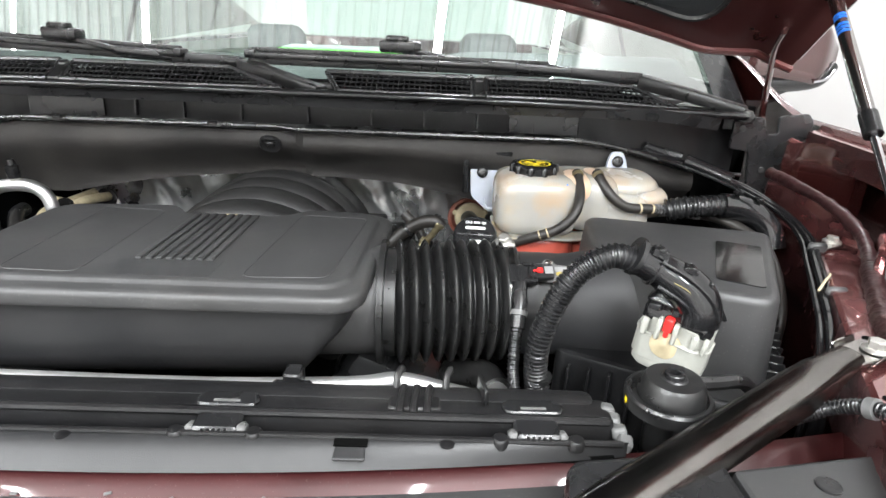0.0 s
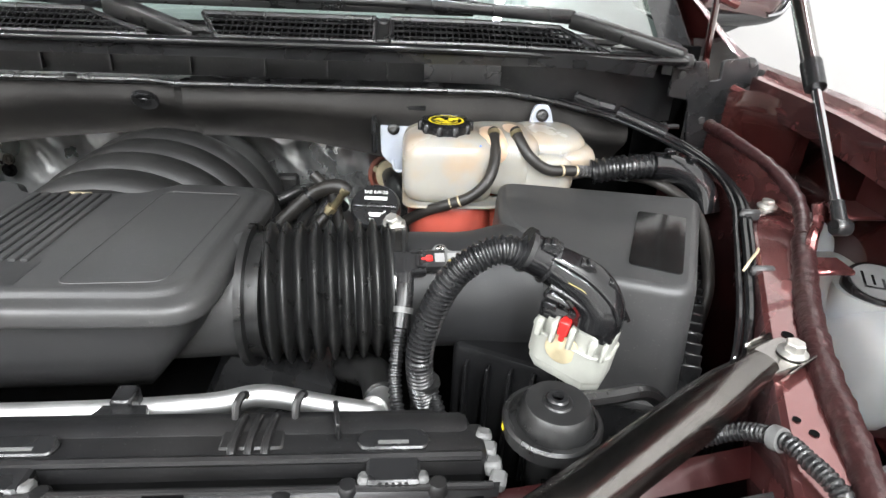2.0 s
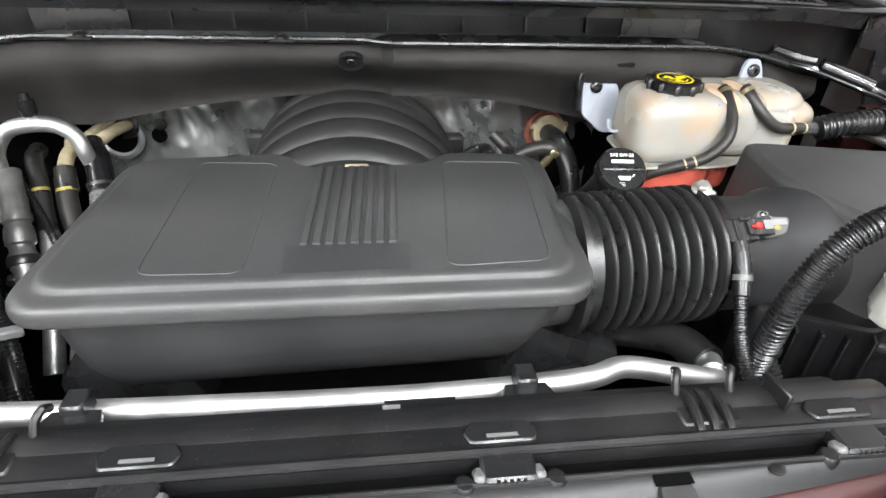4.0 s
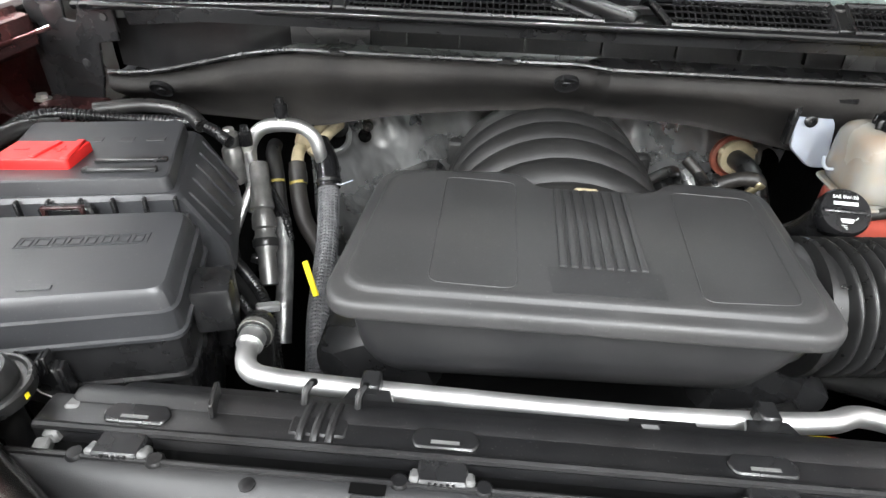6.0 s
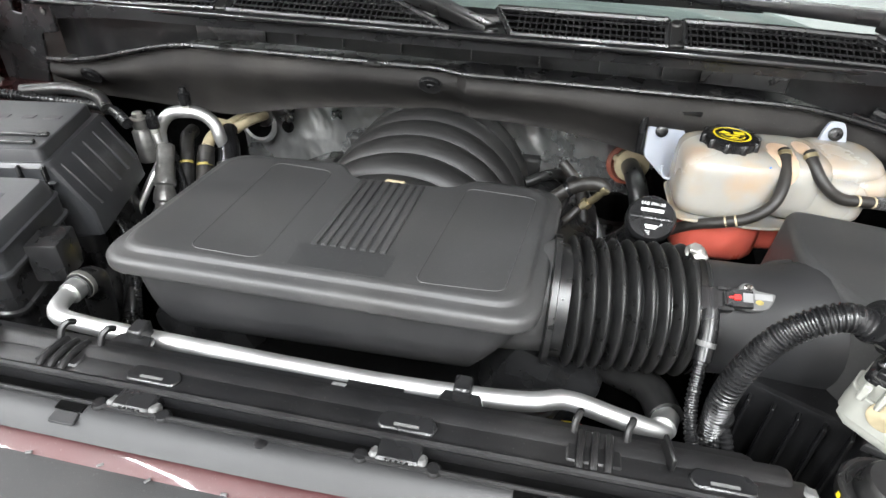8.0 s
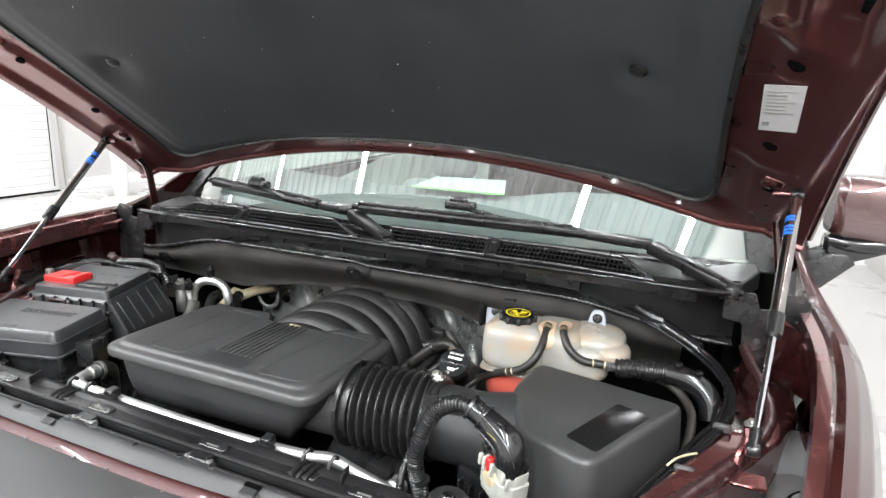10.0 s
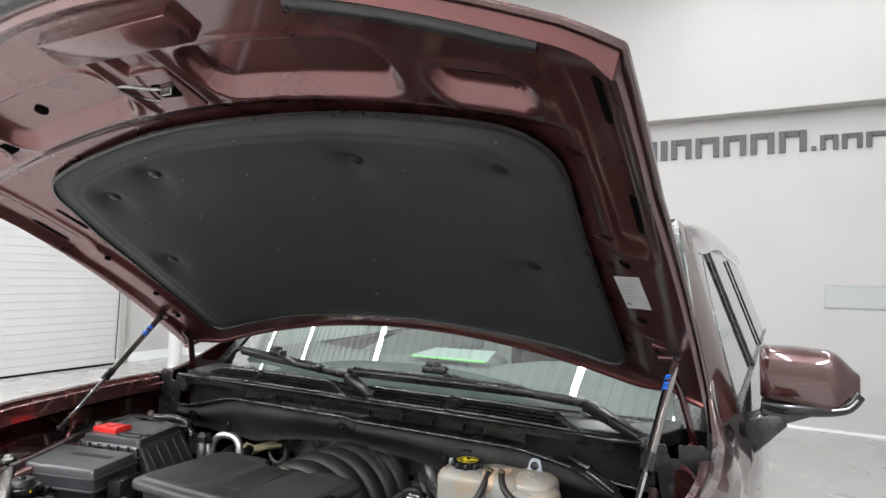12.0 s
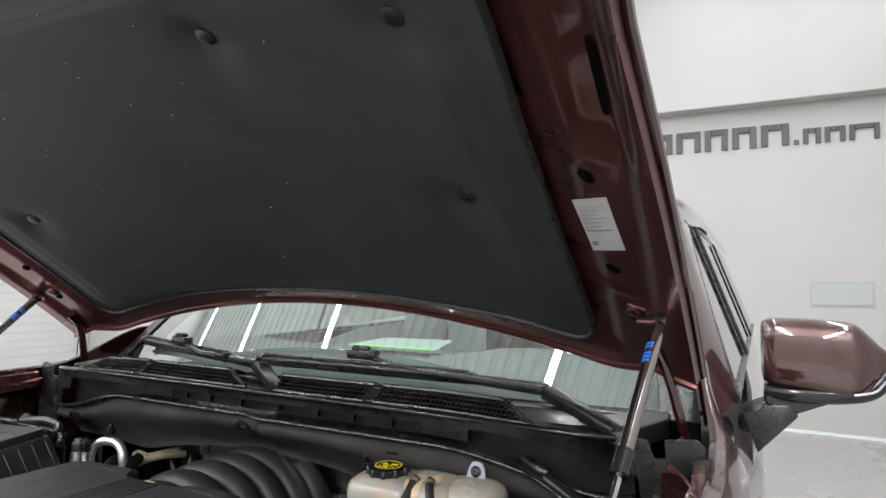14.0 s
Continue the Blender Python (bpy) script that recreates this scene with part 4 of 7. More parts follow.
# gas struts
for s in (1, -1):
    top, low = Vector((s * 0.747, 0.982, 1.497)), Vector((s * 0.703, 0.676, 1.229))
    d = (top - low)
    mid = low + d * 0.42
    st = thing("hood_strut", "black gas strut with steel rod holding the hood", "strut", low, "hood gas struts")
    part("cylinder", sweep([mid, top - d * 0.03], 0.0090, 20), STEEL_BLACK, st)
    part("collar", sweep([mid - d * 0.03, mid + d * 0.05], 0.0108, 18), SATIN, st)
    part("rod", sweep([low + d * 0.05, mid], 0.0048, 12), CHROME, st, "bright steel rod")
    part("lower_socket", join(sweep([low - d * 0.005, low + d * 0.065], 0.0070, 14), lathe([(0.0, -0.0075), (0.0075, -0.0075), (0.0085, -0.006), (0.0085, 0.006), (0.0075, 0.0075), (0.0, 0.0075)], 16, facing(low, (s, 0, 0)))), SATIN, st)
    part("upper_socket", join(sweep([top - d * 0.07, top], 0.009, 12), lathe([(0.01, -0.008), (0.01, 0.008)], 14, facing(top, (s, 0, 0)))), SATIN, st)
    for k, a in enumerate((0.800, 0.816, 0.832, 0.862, 0.876)):
        part("tape_band", join(*[sweep([low + d * (a + 0.002 * j) + Vector((-s * 0.0012, -0.001, 0)), low + d * (a + 0.010 - 0.002 * j) + Vector((-s * 0.0012, -0.001, 0))], 0.0086, 16) for j in range(2)]), BLUE_TAPE, st, "blue printed band")
    part("ball_bracket", join(moved(box(-0.017, 0.014, -0.013, 0.013, -0.004, 0.003, 0.002, 1), on_hood(s * 0.716, 1.0)), lathe([(0.010, 0), (0.010, 0.004), (0.006, 0.006), (0, 0.006)], 14, on_hood(s * 0.709, 1.0, 0.003)), lathe([(0.005, -0.03), (0.005, 0.0)], 12, facing((s * 0.745, 0.985, 1.497), (s, 0, 0)))), PAINT_IN, st)
    part("foot_bracket", box(s * 0.704 - 0.022, s * 0.704 + 0.020, 0.660, 0.690, 1.184, 1.190, 0.002, 1), PAINT_RAIL, st)


# ---- cowl, wipers, firewall ----
cowl = thing("wiper_cowl", "black plastic cowl panel below the windscreen", "cowl", (0, 1.0, 1.3))


def lip_drop(x):
    return 0.02 * ramp(0.5, 0.72, abs(x))


part("cowl_top", sheet(60, 6, lambda u, v: (-0.69 + 1.38 * u, 0.972 + 0.03 * ramp(0.55, 0.69, abs(-0.69 + 1.38 * u)) + (0.115 + 0.12 * abs(-1 + 2 * u) ** 2) * v, 1.334 - lip_drop(-0.69 + 1.38 * u) - 0.006 * v)), SHROUD, cowl)
part("front_lip", tube([(-0.74, 1.05, 1.31), (-0.62, 0.99, 1.326), (-0.3, 0.965, 1.334), (0, 0.962, 1.335), (0.3, 0.965, 1.334), (0.62, 0.985, 1.326), (0.70, 1.03, 1.318)], 0.0058, 12), GLOSS, cowl, "shiny black sealing lip")
part("lip_web", sheet(50, 2, lambda u, v: (-0.63 + 1.26 * u, 0.966 + 0.05 * ramp(0.55, 0.74, abs(-0.63 + 1.26 * u)) + 0.006 * v, 1.333 - lip_drop(-0.63 + 1.26 * u) - 0.018 * v)), PLASTIC, cowl)
# ventilation grilles with open cells
slat_bm = box(-0.0012, 0.0012, 0, 0.045, -0.006, 0.0)
slat_mesh = finish(slat_bm, "grille_slat", PLASTIC, False)
for x0, x1, lean0, lean1 in ((-0.56, -0.355, 0.05, 0.0), (-0.335, -0.020, 0.0, -0.085), (0.060, 0.255, -0.022, 0.0), (0.275, 0.560, 0.0, -0.060)):
    def on_grille(x, k):
        """A point of the sloping grille: k rises from its front edge to its back edge."""
        return (x, 0.974 + 0.012 * (x / 0.6) ** 2 + 0.040 * k, 1.339 + 0.022 * k - 0.4 * lip_drop(x) - 0.006 * ramp(0.35, 0.6, abs(x)))
    def ends(k):
        return x0 + lean0 * k, x1 + lean1 * k
    def row(k, dz=0.0):
        a, b = ends(k)
        return [Vector(on_grille(a + (b - a) * i / 12, k)) + Vector((0, 0, dz)) for i in range(13)]
    frame_bm = join(tube(row(0.0), 0.0034, 8, 0.02), tube(row(1.0), 0.0046, 8, 0.02))
    for e in (0, 1):
        frame_bm = join(frame_bm, tube([on_grille(ends(k / 4)[e], k / 4) for k in range(5)], 0.0038, 8, 0.02))
    g = part("grille", frame_bm, PLASTIC, cowl, "black open-celled vent grille")
    # Black sheet paints the shade behind the open cells.
    part("cell_shade_backing", sheet(12, 2, lambda u, v: tuple(row(v, -0.009)[int(u * 12)])), DARK, g)
    for k in (0.25, 0.5, 0.75):
        part("cross_bar", tube(row(k), 0.0015, 6, 0.02), PLASTIC, g)
    part("ledge", sheet(12, 3, lambda u, v: tuple(row(1.0, 0.002 - 0.02 * v * v)[int(u * 12)] + Vector((0, 0.05 * v, 0)))), PLASTIC, g)
    n = int((x1 - x0) / 0.0078)
    for i in range(1, n):
        x = x0 + (x1 - x0) * i / n
        top = 1.0
        if lean1 < 0:
            top = min(top, (x - x1) / lean1)
        if lean0 > 0:
            top = min(top, (x - x0) / lean0)
        if top > 0.15:
            sl = new("slat", slat_mesh)
            sl.parent = g
            sl.matrix_basis = Matrix.Translation(Vector(on_grille(x, 0.02)) - base_of(g)) @ pose(0, 0, 0, 29, 0, 0) @ Matrix.Diagonal((0.8, top, 0.6, 1))
for x in (-0.345, 0.265):
    part("clip", join(lathe([(0.0085, -0.004), (0.0085, 0.002), (0.006, 0.005), (0, 0.006)], 16, facing((x, 1.010, 1.357), (0, -0.4, 1))), moved(box(-0.008, 0.008, -0.022, 0.022, -0.006, 0.002, 0.002, 1), pose(x, 0.994, 1.350, 29, 0, 0))), RUBBER, cowl, "grey push clip")
part("back_ledge", tube([(x / 10 * 0.72, 1.070 + 0.13 * (x / 10) ** 2, 1.332 - 0.02 * (x / 10) ** 4) for x in range(-10, 11)], 0.008, 8, 0.02), RUBBER, cowl, "rubber glass seal")
for s in (1, -1):
    part("corner_cap", prism(fillet([(s * 0.60, 1.10), (s * 0.685, 1.045), (s * 0.703, 1.058), (s * 0.740, 1.16), (s * 0.740, 1.225), (s * 0.70, 1.215)][::s], 0.008), 1.296, 1.327, 0.005, 2), SHROUD, cowl, "black cowl corner cap")

trough = thing("cowl_baffle", "black ribbed plastic water trough under the cowl", "trough", (0, 1.0, 1.27))


def seal(x):
    """Height and place of the trough's front seal."""
    k = ramp(0.40, 0.68, abs(x))
    return 0.975 + 0.035 * k + 0.015 * (x < 0) * (1 - k), 1.281 - 0.05 * k


part("back_wall", sheet(60, 6, lambda u, v: (-0.70 + 1.4 * u, 1.055 - 0.03 * ramp(0.40, 0.47, abs(-0.7 + 1.4 * u)) + 0.04 * ramp(0.6, 0.7, abs(-0.7 + 1.4 * u)), seal(-0.7 + 1.4 * u)[1] - 0.006 + (1.335 - seal(-0.7 + 1.4 * u)[1]) * v)), SHROUD, trough)
part("floor_strip", sheet(60, 3, lambda u, v: (-0.7 + 1.4 * u, seal(-0.7 + 1.4 * u)[0] + 0.085 * v, seal(-0.7 + 1.4 * u)[1] - 0.004 - 0.008 * math.sin(v * 3))), PLASTIC, trough)
part("front_seal", tube([(-0.69 + 1.38 * i / 40, *seal(-0.69 + 1.38 * i / 40)) for i in range(41)], 0.0034, 8, 0.02), SATIN, trough, "thin rubber seal strip")
for x in (-0.365, -0.27, -0.195, -0.105, 0.0, 0.10, 0.185, 0.27, 0.36):
    part("rib", moved(prism([(0.003, 0.0), (0.014, 0.0), (0.014, 0.040), (0.009, 0.040)], -0.0012, 0.0012), pose(x, 1.042, 1.280, 0, 0, 4) @ Matrix(((0, 0, 1, 0), (1, 0, 0, 0), (0, 1, 0, 0), (0, 0, 0, 1)))), SHROUD, trough)
for x, tilt in ((-0.375, 6), (0.375, -6)):
    part("deflector", moved(prism([(-0.055, 0), (0.055, 0), (0.055, 0.035), (-0.055, 0.055)], 0, 0.004, 0.001, 1), pose(x, 1.048, 1.276, 86, 0, tilt)), PLASTIC, trough, "black plastic deflector flap")
for x in (-0.357, -0.13, 0.098, 0.33):
    c = part("push_clip", join(lathe([(0.008, 0), (0.008, 0.003), (0.004, 0.005), (0, 0.005)], 14, Matrix.Translation((x, 0.99, 1.2815))), box(x - 0.014, x + 0.014, 0.984, 0.998, 1.278, 1.282, 0.001, 1)), RUBBER, trough)

wall = thing("firewall_seal", "long black foam seal along the firewall", "seal", (0, 1.02, 1.2))


def foam(u, v):
    x = -0.70 + 1.32 * u
    zt = seal(x)[1] - 0.008
    zb = 1.193 - 0.28 * min(x * x, 0.16) - 0.012 * ramp(0.12, 0.3, x)
    y = seal(x)[0] + 0.014 - 0.004 * math.exp(-((v - 0.25) / 0.18) ** 2) + 0.058 * ramp(0.15, 1.0, v) + 0.006 * noise.noise(Vector((x * 6, v * 2, 0)))
    return (x, y, zt + (zb - zt) * v)


part("foam_body", sheet(90, 24, foam), FOAM, wall)
for x, z in ((-0.049, 1.252), (-0.622, 1.207)):
    part("clip_disc", lathe([(0.017, -0.002), (0.017, 0.003), (0.0155, 0.0042), (0.0125, 0.003), (0.007, 0.003), (0.006, 0.0045), (0, 0.0045)], 24, facing(Vector(foam((x + 0.70) / 1.32, (seal(x)[1] - 0.008 - z) / 0.085)) + Vector((0, 0.0, 0)), (0, -1, -0.8))), PLASTIC, wall, "round dark fixing disc")
bulk = thing("firewall", "silver foil heat shield on the firewall", "firewall", (0, 1.22, 1.0))
def foil(u, v):
    x, z = -0.47 + 0.84 * u, 0.80 + 0.42 * v
    q = Vector((x * 9 + z * 5.0, z * 3.2 - x * 3.5, 0))
    y = 1.205 - 0.01 * v + 0.018 * noise.noise(Vector((x * 4, z * 5, 9)))
    for k, (f, h) in enumerate(((1.0, 0.020), (2.3, 0.009), (5.1, 0.0035), (10.7, 0.0012))):
        y += (0.7 + 0.3 * ramp(-0.40, -0.28, x)) * h * (abs(noise.noise(q * f + Vector((k * 7.3, 0.4 * k, 3.1 * k)))) - 0.2)
    return (x, y, z)
part("heat_shield", sheet(300, 120, foil), FOIL, bulk, "crumpled silver heat foil")
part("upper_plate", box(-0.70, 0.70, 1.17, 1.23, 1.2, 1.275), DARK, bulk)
# Added black sheets stand in for the shade beside the foil.
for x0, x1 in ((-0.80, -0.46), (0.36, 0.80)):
    part("side_shade_plate", box(x0, x1, 1.212, 1.228, 0.74, 1.199), DARK, bulk, "added black sheet for the unlit firewall ends")
part("stud", hexbolt(0.008, 0.01, facing((-0.359, 1.165, 1.09), (0, -1, 0.2))), DARK, bulk)
part("opening_rim", lathe([(0.036, 0), (0.036, 0.004), (0.030, 0.006), (0.026, 0.003), (0.026, 0)], 28, facing((-0.418, 1.166, 1.088), (0, -1, 0.1))), FOIL, bulk)
part("opening", lathe([(0.027, 0), (0.027, 0.004), (0, 0.004)], 28, facing((-0.418, 1.168, 1.088), (0, -1, 0.1))), DARK, bulk, "dark pipe opening")
part("foil_bolt", lathe([(0.010, 0), (0.009, 0.002), (0.006, 0.002), (0.006, 0.004), (0.003, 0.004), (0.003, 0.002), (0, 0.002)], 20, facing((-0.352, 1.160, 1.110), (0, -1, 0.1))), STEEL_BLACK, bulk, "rusty foil bolt")
for px in (-0.435, -0.405):
    part("pipe_grommet", lathe([(0.019, 0), (0.019, 0.006), (0.012, 0.008), (0.0, 0.008)], 18, facing((px, 1.165, 1.105), (0, -1, 0.2))), RUBBER, bulk)

# wipers
def bar_along(a, b, w0, w1, h0, h1, lift=0.0):
    """A tapering bevelled bar from a to b."""
    d = Vector(b) - Vector(a)
    bm = box(0, 1, -1, 1, -0.5, 0.5)
    for v in bm.verts:
        t = v.co.x
        v.co = Vector((t * d.length, v.co.y * (w0 + (w1 - w0) * t), v.co.z * (h0 + (h1 - h0) * t)))
    bmesh.ops.bevel(bm, geom=list(bm.edges), offset=min(w0, w1) * 0.35, segments=2, profile=0.5, affect="EDGES")
    return moved(bm, Matrix.Translation(Vector(a) + Vector((0, 0, lift))) @ d.to_track_quat("X", "Z").to_matrix().to_4x4())


def wiper(blade_a, blade_b, joint, elbow, knuckle, pivot):
    w = thing("wiper", "black windscreen wiper resting on the glass", "wiper", pivot, "windscreen wipers")
    a, b, j = Vector(blade_a), Vector(blade_b), Vector(joint)
    part("arm", bar_along(j, elbow, 0.0065, 0.0075, 0.008, 0.010, 0.006), SATIN, w)
    part("arm_root", bar_along(Vector(elbow) - (Vector(knuckle) - Vector(elbow)) * 0.06, knuckle, 0.010, 0.014, 0.014, 0.020, 0.006), SATIN, w, "broad satin arm root")
    part("pivot_cover", join(bar_along(knuckle, pivot, 0.016, 0.013, 0.024, 0.016, 0.002), lathe([(0.013, -0.014), (0.014, -0.004), (0.010, 0.004), (0, 0.006)], 18, Matrix.Translation(pivot))), RUBBER, w, "black pivot cover")
    blade = part("blade", bar_along(a, b, 0.0095, 0.0085, 0.010, 0.010), RUBBER, w)
    part("blade_lip", bar_along(a.lerp(b, 0.01), b.lerp(a, 0.01), 0.0028, 0.0028, 0.016, 0.016, -0.006), RUBBER, blade)
    part("blade_spine", bar_along(a.lerp(b, 0.02) + Vector((0, 0.006, 0.008)), b.lerp(a, 0.02) + Vector((0, 0.006, 0.008)), 0.004, 0.004, 0.008, 0.008), SATIN, blade)
    for q, r in ((a, b), (b, a)):
        part("end_cap", bar_along(q, q.lerp(r, 0.035), 0.012, 0.011, 0.014, 0.013, 0.002), SATIN, blade)
    d = (b - a).normalized()
    part("blade_joint", moved(join(box(-0.036, 0.034, -0.013, 0.013, -0.006, 0.014, 0.005, 2), box(-0.026, 0.014, -0.010, 0.010, 0.010, 0.022, 0.005, 2)), Matrix.Translation(j + Vector((0, 0, 0.006))) @ d.to_track_quat("X", "Z").to_matrix().to_4x4()), SATIN, w)


wiper((-0.108, 1.100, 1.376), (0.400, 1.125, 1.372), (0.140, 1.145, 1.386), (0.300, 1.122, 1.368), (0.545, 1.122, 1.357), (0.682, 1.020, 1.326))
wiper((-0.645, 1.215, 1.379), (-0.205, 1.102, 1.372), (-0.430, 1.163, 1.383), (-0.310, 1.120, 1.366), (-0.115, 1.108, 1.356), (0.030, 1.010, 1.331))

# end shields of the bay, grey pressed plates with notches
for s in (1, -1):
    sh = thing("end_shield", "dark grey notched end plate beside the cowl", "bracket", (s * 0.72, 1.03, 1.2), "bay end plates")
    plate = prism(fillet([(0.676, 1.316), (0.676, 1.268), (0.708, 1.264), (0.716, 1.212), (0.740, 1.14), (0.806, 1.14), (0.806, 1.27), (0.784, 1.279), (0.800, 1.290), (0.803, 1.314), (0.792, 1.327), (0.746, 1.321), (0.749, 1.294), (0.732, 1.292), (0.723, 1.319)][::-1], 0.004, 2), -0.002, 0.003, 0.0012, 1)
    part("plate", moved(plate, Matrix(((s, 0, 0, 0), (0, 0, -1, 1.036), (0, 1, 0, 0), (0, 0, 0, 1)))), PLASTIC, sh)
    for a, b in ((0.69, 1.300), (0.735, 1.235)):
        part("rivet", lathe([(0.006, 0), (0.005, 0.003), (0, 0.004)], 12, facing((s * a, 1.034, b), (0, -1, 0))), COVER, sh)
    part("seam_flange", tube([(s * 0.755, 1.01, 1.289), (s * 0.775, 0.985, 1.281), (s * 0.79, 0.93, 1.276), (s * 0.795, 0.86, 1.27)], 0.0055, 8, 0.008, 0.6), PAINT_RAIL, sh, "burgundy welded flange tip")

# ---- engine ----
block = thing("engine_block", "dark engine block mostly hidden below its covers", "engine", (-0.05, 0.9, 0.78))
# Block is near-black: the shade below the covers is in its colour.
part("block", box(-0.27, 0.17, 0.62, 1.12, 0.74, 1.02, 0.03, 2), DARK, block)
for s in (1, -1):
    part("valve_cover", moved(box(-0.06, 0.06, -0.22, 0.22, -0.05, 0.06, 0.02, 2), pose(-0.05 + s * 0.2, 0.88, 1.02, 0, s * 25, 0)), PLASTIC, block)
mani = thing("intake_manifold", "black arched intake manifold runners", "manifold", (-0.05, 0.95, 1.0))
for i in range(6):
    y = 0.80 + 0.058 * i
    lift = 0.012 * math.sin(math.pi * (0.2 + 0.13 * i))
    arc = [(-0.05 + 0.128 * math.cos(a), y + 0.012 * math.sin(a), 1.040 + lift + 0.122 * math.sin(a)) for a in (math.pi * (-0.08 + 1.16 * k / 14) for k in range(15))]
    part("runner", tube(arc, 0.0305, 16, 0.012), MANIFOLD, mani)
part("plenum", box(-0.14, 0.04, 0.8, 1.13, 1.0, 1.145, 0.04, 3), MANIFOLD, mani)
part("rear_flange", moved(box(-0.02, 0.02, -0.012, 0.012, -0.02, 0.02, 0.004, 1), pose(-0.190, 1.10, 1.100)), MANIFOLD, mani)
part("side_port", moved(box(-0.018, 0.018, -0.012, 0.012, -0.018, 0.018, 0.004, 1), pose(0.103, 1.12, 1.088)), MANIFOLD, mani)

cover = thing("engine_cover", "matt black grained plastic engine air cover", "engine cover", (-0.06, 0.7, 1.08))
OUT = [(-0.277, 0.578), (0.135, 0.578), (0.150, 0.815), (0.056, 0.822), (0.030, 0.790), (-0.092, 0.784), (-0.115, 0.824), (-0.262, 0.812)]
def grown(poly, d):
    c = Vector((-0.065, 0.70))
    return [Vector(p) + Vector((d if p[0] > c.x else -d, d if p[1] > c.y else -d)) for p in poly]
LIP = fillet(grown(OUT, 0.004), 0.034, 7)
MID = (-0.065, 0.70)
lid = part("lid", stack(LIP, [(0.010, 1.1865), (0.004, 1.1868), (0.0008, 1.1885), (0.0, 1.1915), (0.0, 1.1985), (0.0006, 1.2012), (0.0022, 1.2032), (0.0045, 1.2046), (0.0075, 1.2053), (0.0125, 1.2062), (0.0142, 1.2070), (0.0158, 1.2094), (0.0180, 1.2108), (0.0215, 1.2114)], MID), COVER, cover, "matt black grained lid", True, 60)
# bowl under the lid, its floor rising towards the outlet neck
TUB = fillet([(-0.268, 0.583), (0.134, 0.583), (0.140, 0.785), (-0.258, 0.785)], 0.036, 7)
def floor_at(d):
    return lambda x: 1.188 - d * (0.078 + 0.026 * ramp(-0.27, -0.15, x) - 0.072 * ramp(0.045, 0.135, x))
# Darker plastic than the lid's puts the shade under its rim into the colour.
part("bowl", stack(TUB, [(0.0035, 1.190), (0.004, floor_at(0.08)), (0.0055, floor_at(0.3)), (0.0080, floor_at(0.55)), (0.0110, floor_at(0.74)), (0.0155, floor_at(0.87)), (0.0225, floor_at(0.95)), (0.034, floor_at(1.0)), (0.085, floor_at(1.02))], MID), PANEL, cover, "lower bowl in darker black for shade under the lid", True, 80)
part("neck", sweep([Vector((x, 0.676 + 0.005 * i, 1.147)) for i, x in enumerate((0.060, 0.090, 0.115, 0.135, 0.152))], lambda s: 0.0535 + 0.07 * s, 36), COVER, cover)
def panel_line(name, poly, h):
    """A raised bead round a shallow panel."""
    q = [Vector((*p, h)) for p in fillet(poly, 0.012, 4)]
    part(name, sweep(q + [q[0], q[1]], 0.0008, 6), COVER, lid)
panel_line("panel_bead", [(-0.195, 0.602), (-0.122, 0.600), (-0.118, 0.785), (-0.192, 0.790)], 1.2111)
panel_line("panel_bead", [(0.026, 0.600), (0.106, 0.604), (0.124, 0.780), (0.044, 0.785)], 1.2111)
part("rib_field", prism([(-0.094, 0.598), (-0.002, 0.598), (0.0, 0.634), (-0.096, 0.634)], 1.2105, 1.2116), RIB_FIELD, lid, "smooth dark field before the ribs")
for i in range(8):
    x = -0.082 + i * 0.0098
    part("rib", moved(box(-0.0032, 0.0032, -0.070, 0.070, -0.001, 0.0024, 0.0013, 2), pose(x + 0.003, 0.704, 1.2114, 0, 0, -2.5)), COVER, lid)
part("tab", box(-0.055, -0.03, 0.782, 0.79, 1.2, 1.2085, 0.002, 1), CREAM, cover, "small cream tab")

duct = thing("intake_duct", "black ribbed rubber intake hose", "hose", (0.22, 0.68, 1.09))
def ringed(s):
    f = (s / 0.0135) % 1.0
    return 0.0535 + 0.0140 * (0.5 - 0.5 * math.cos(2 * math.pi * f)) ** 0.62
axis = [Vector((0.162 + 0.0009 * i, 0.685 + 0.012 * (i / 130), 1.150)) for i in range(0, 129)]
part("bellows", sweep(axis, ringed, 36), RUBBER, duct, "ribbed black rubber bellows")
part("cuff", sweep([Vector((x, 0.684, 1.150)) for x in (0.147, 0.148, 0.154, 0.155, 0.166)], lambda s: 0.0675 if 0.0005 < s < 0.0075 else 0.0590, 40), RUBBER, duct)
cuff = part("end_cuff", sweep([Vector((x, 0.697, 1.150)) for x in (0.277, 0.279, 0.292, 0.294)], lambda s: 0.0635 if 0.001 < s < 0.016 else 0.060, 36), RUBBER, duct)
cl = part("hose_clamp", sweep([Vector((x, 0.697, 1.150)) for x in (0.2825, 0.2885)], 0.0645, 36), STEEL_BLACK, duct, "dark steel hose clamp")
part("clamp_screw", join(hexbolt(0.0062, 0.008, facing((0.280, 0.706, 1.2155), (-0.2, -0.4, 1))), box(0.276, 0.292, 0.698, 0.714, 1.206, 1.2165, 0.002, 1)), ZINC, cl, "bright clamp screw")

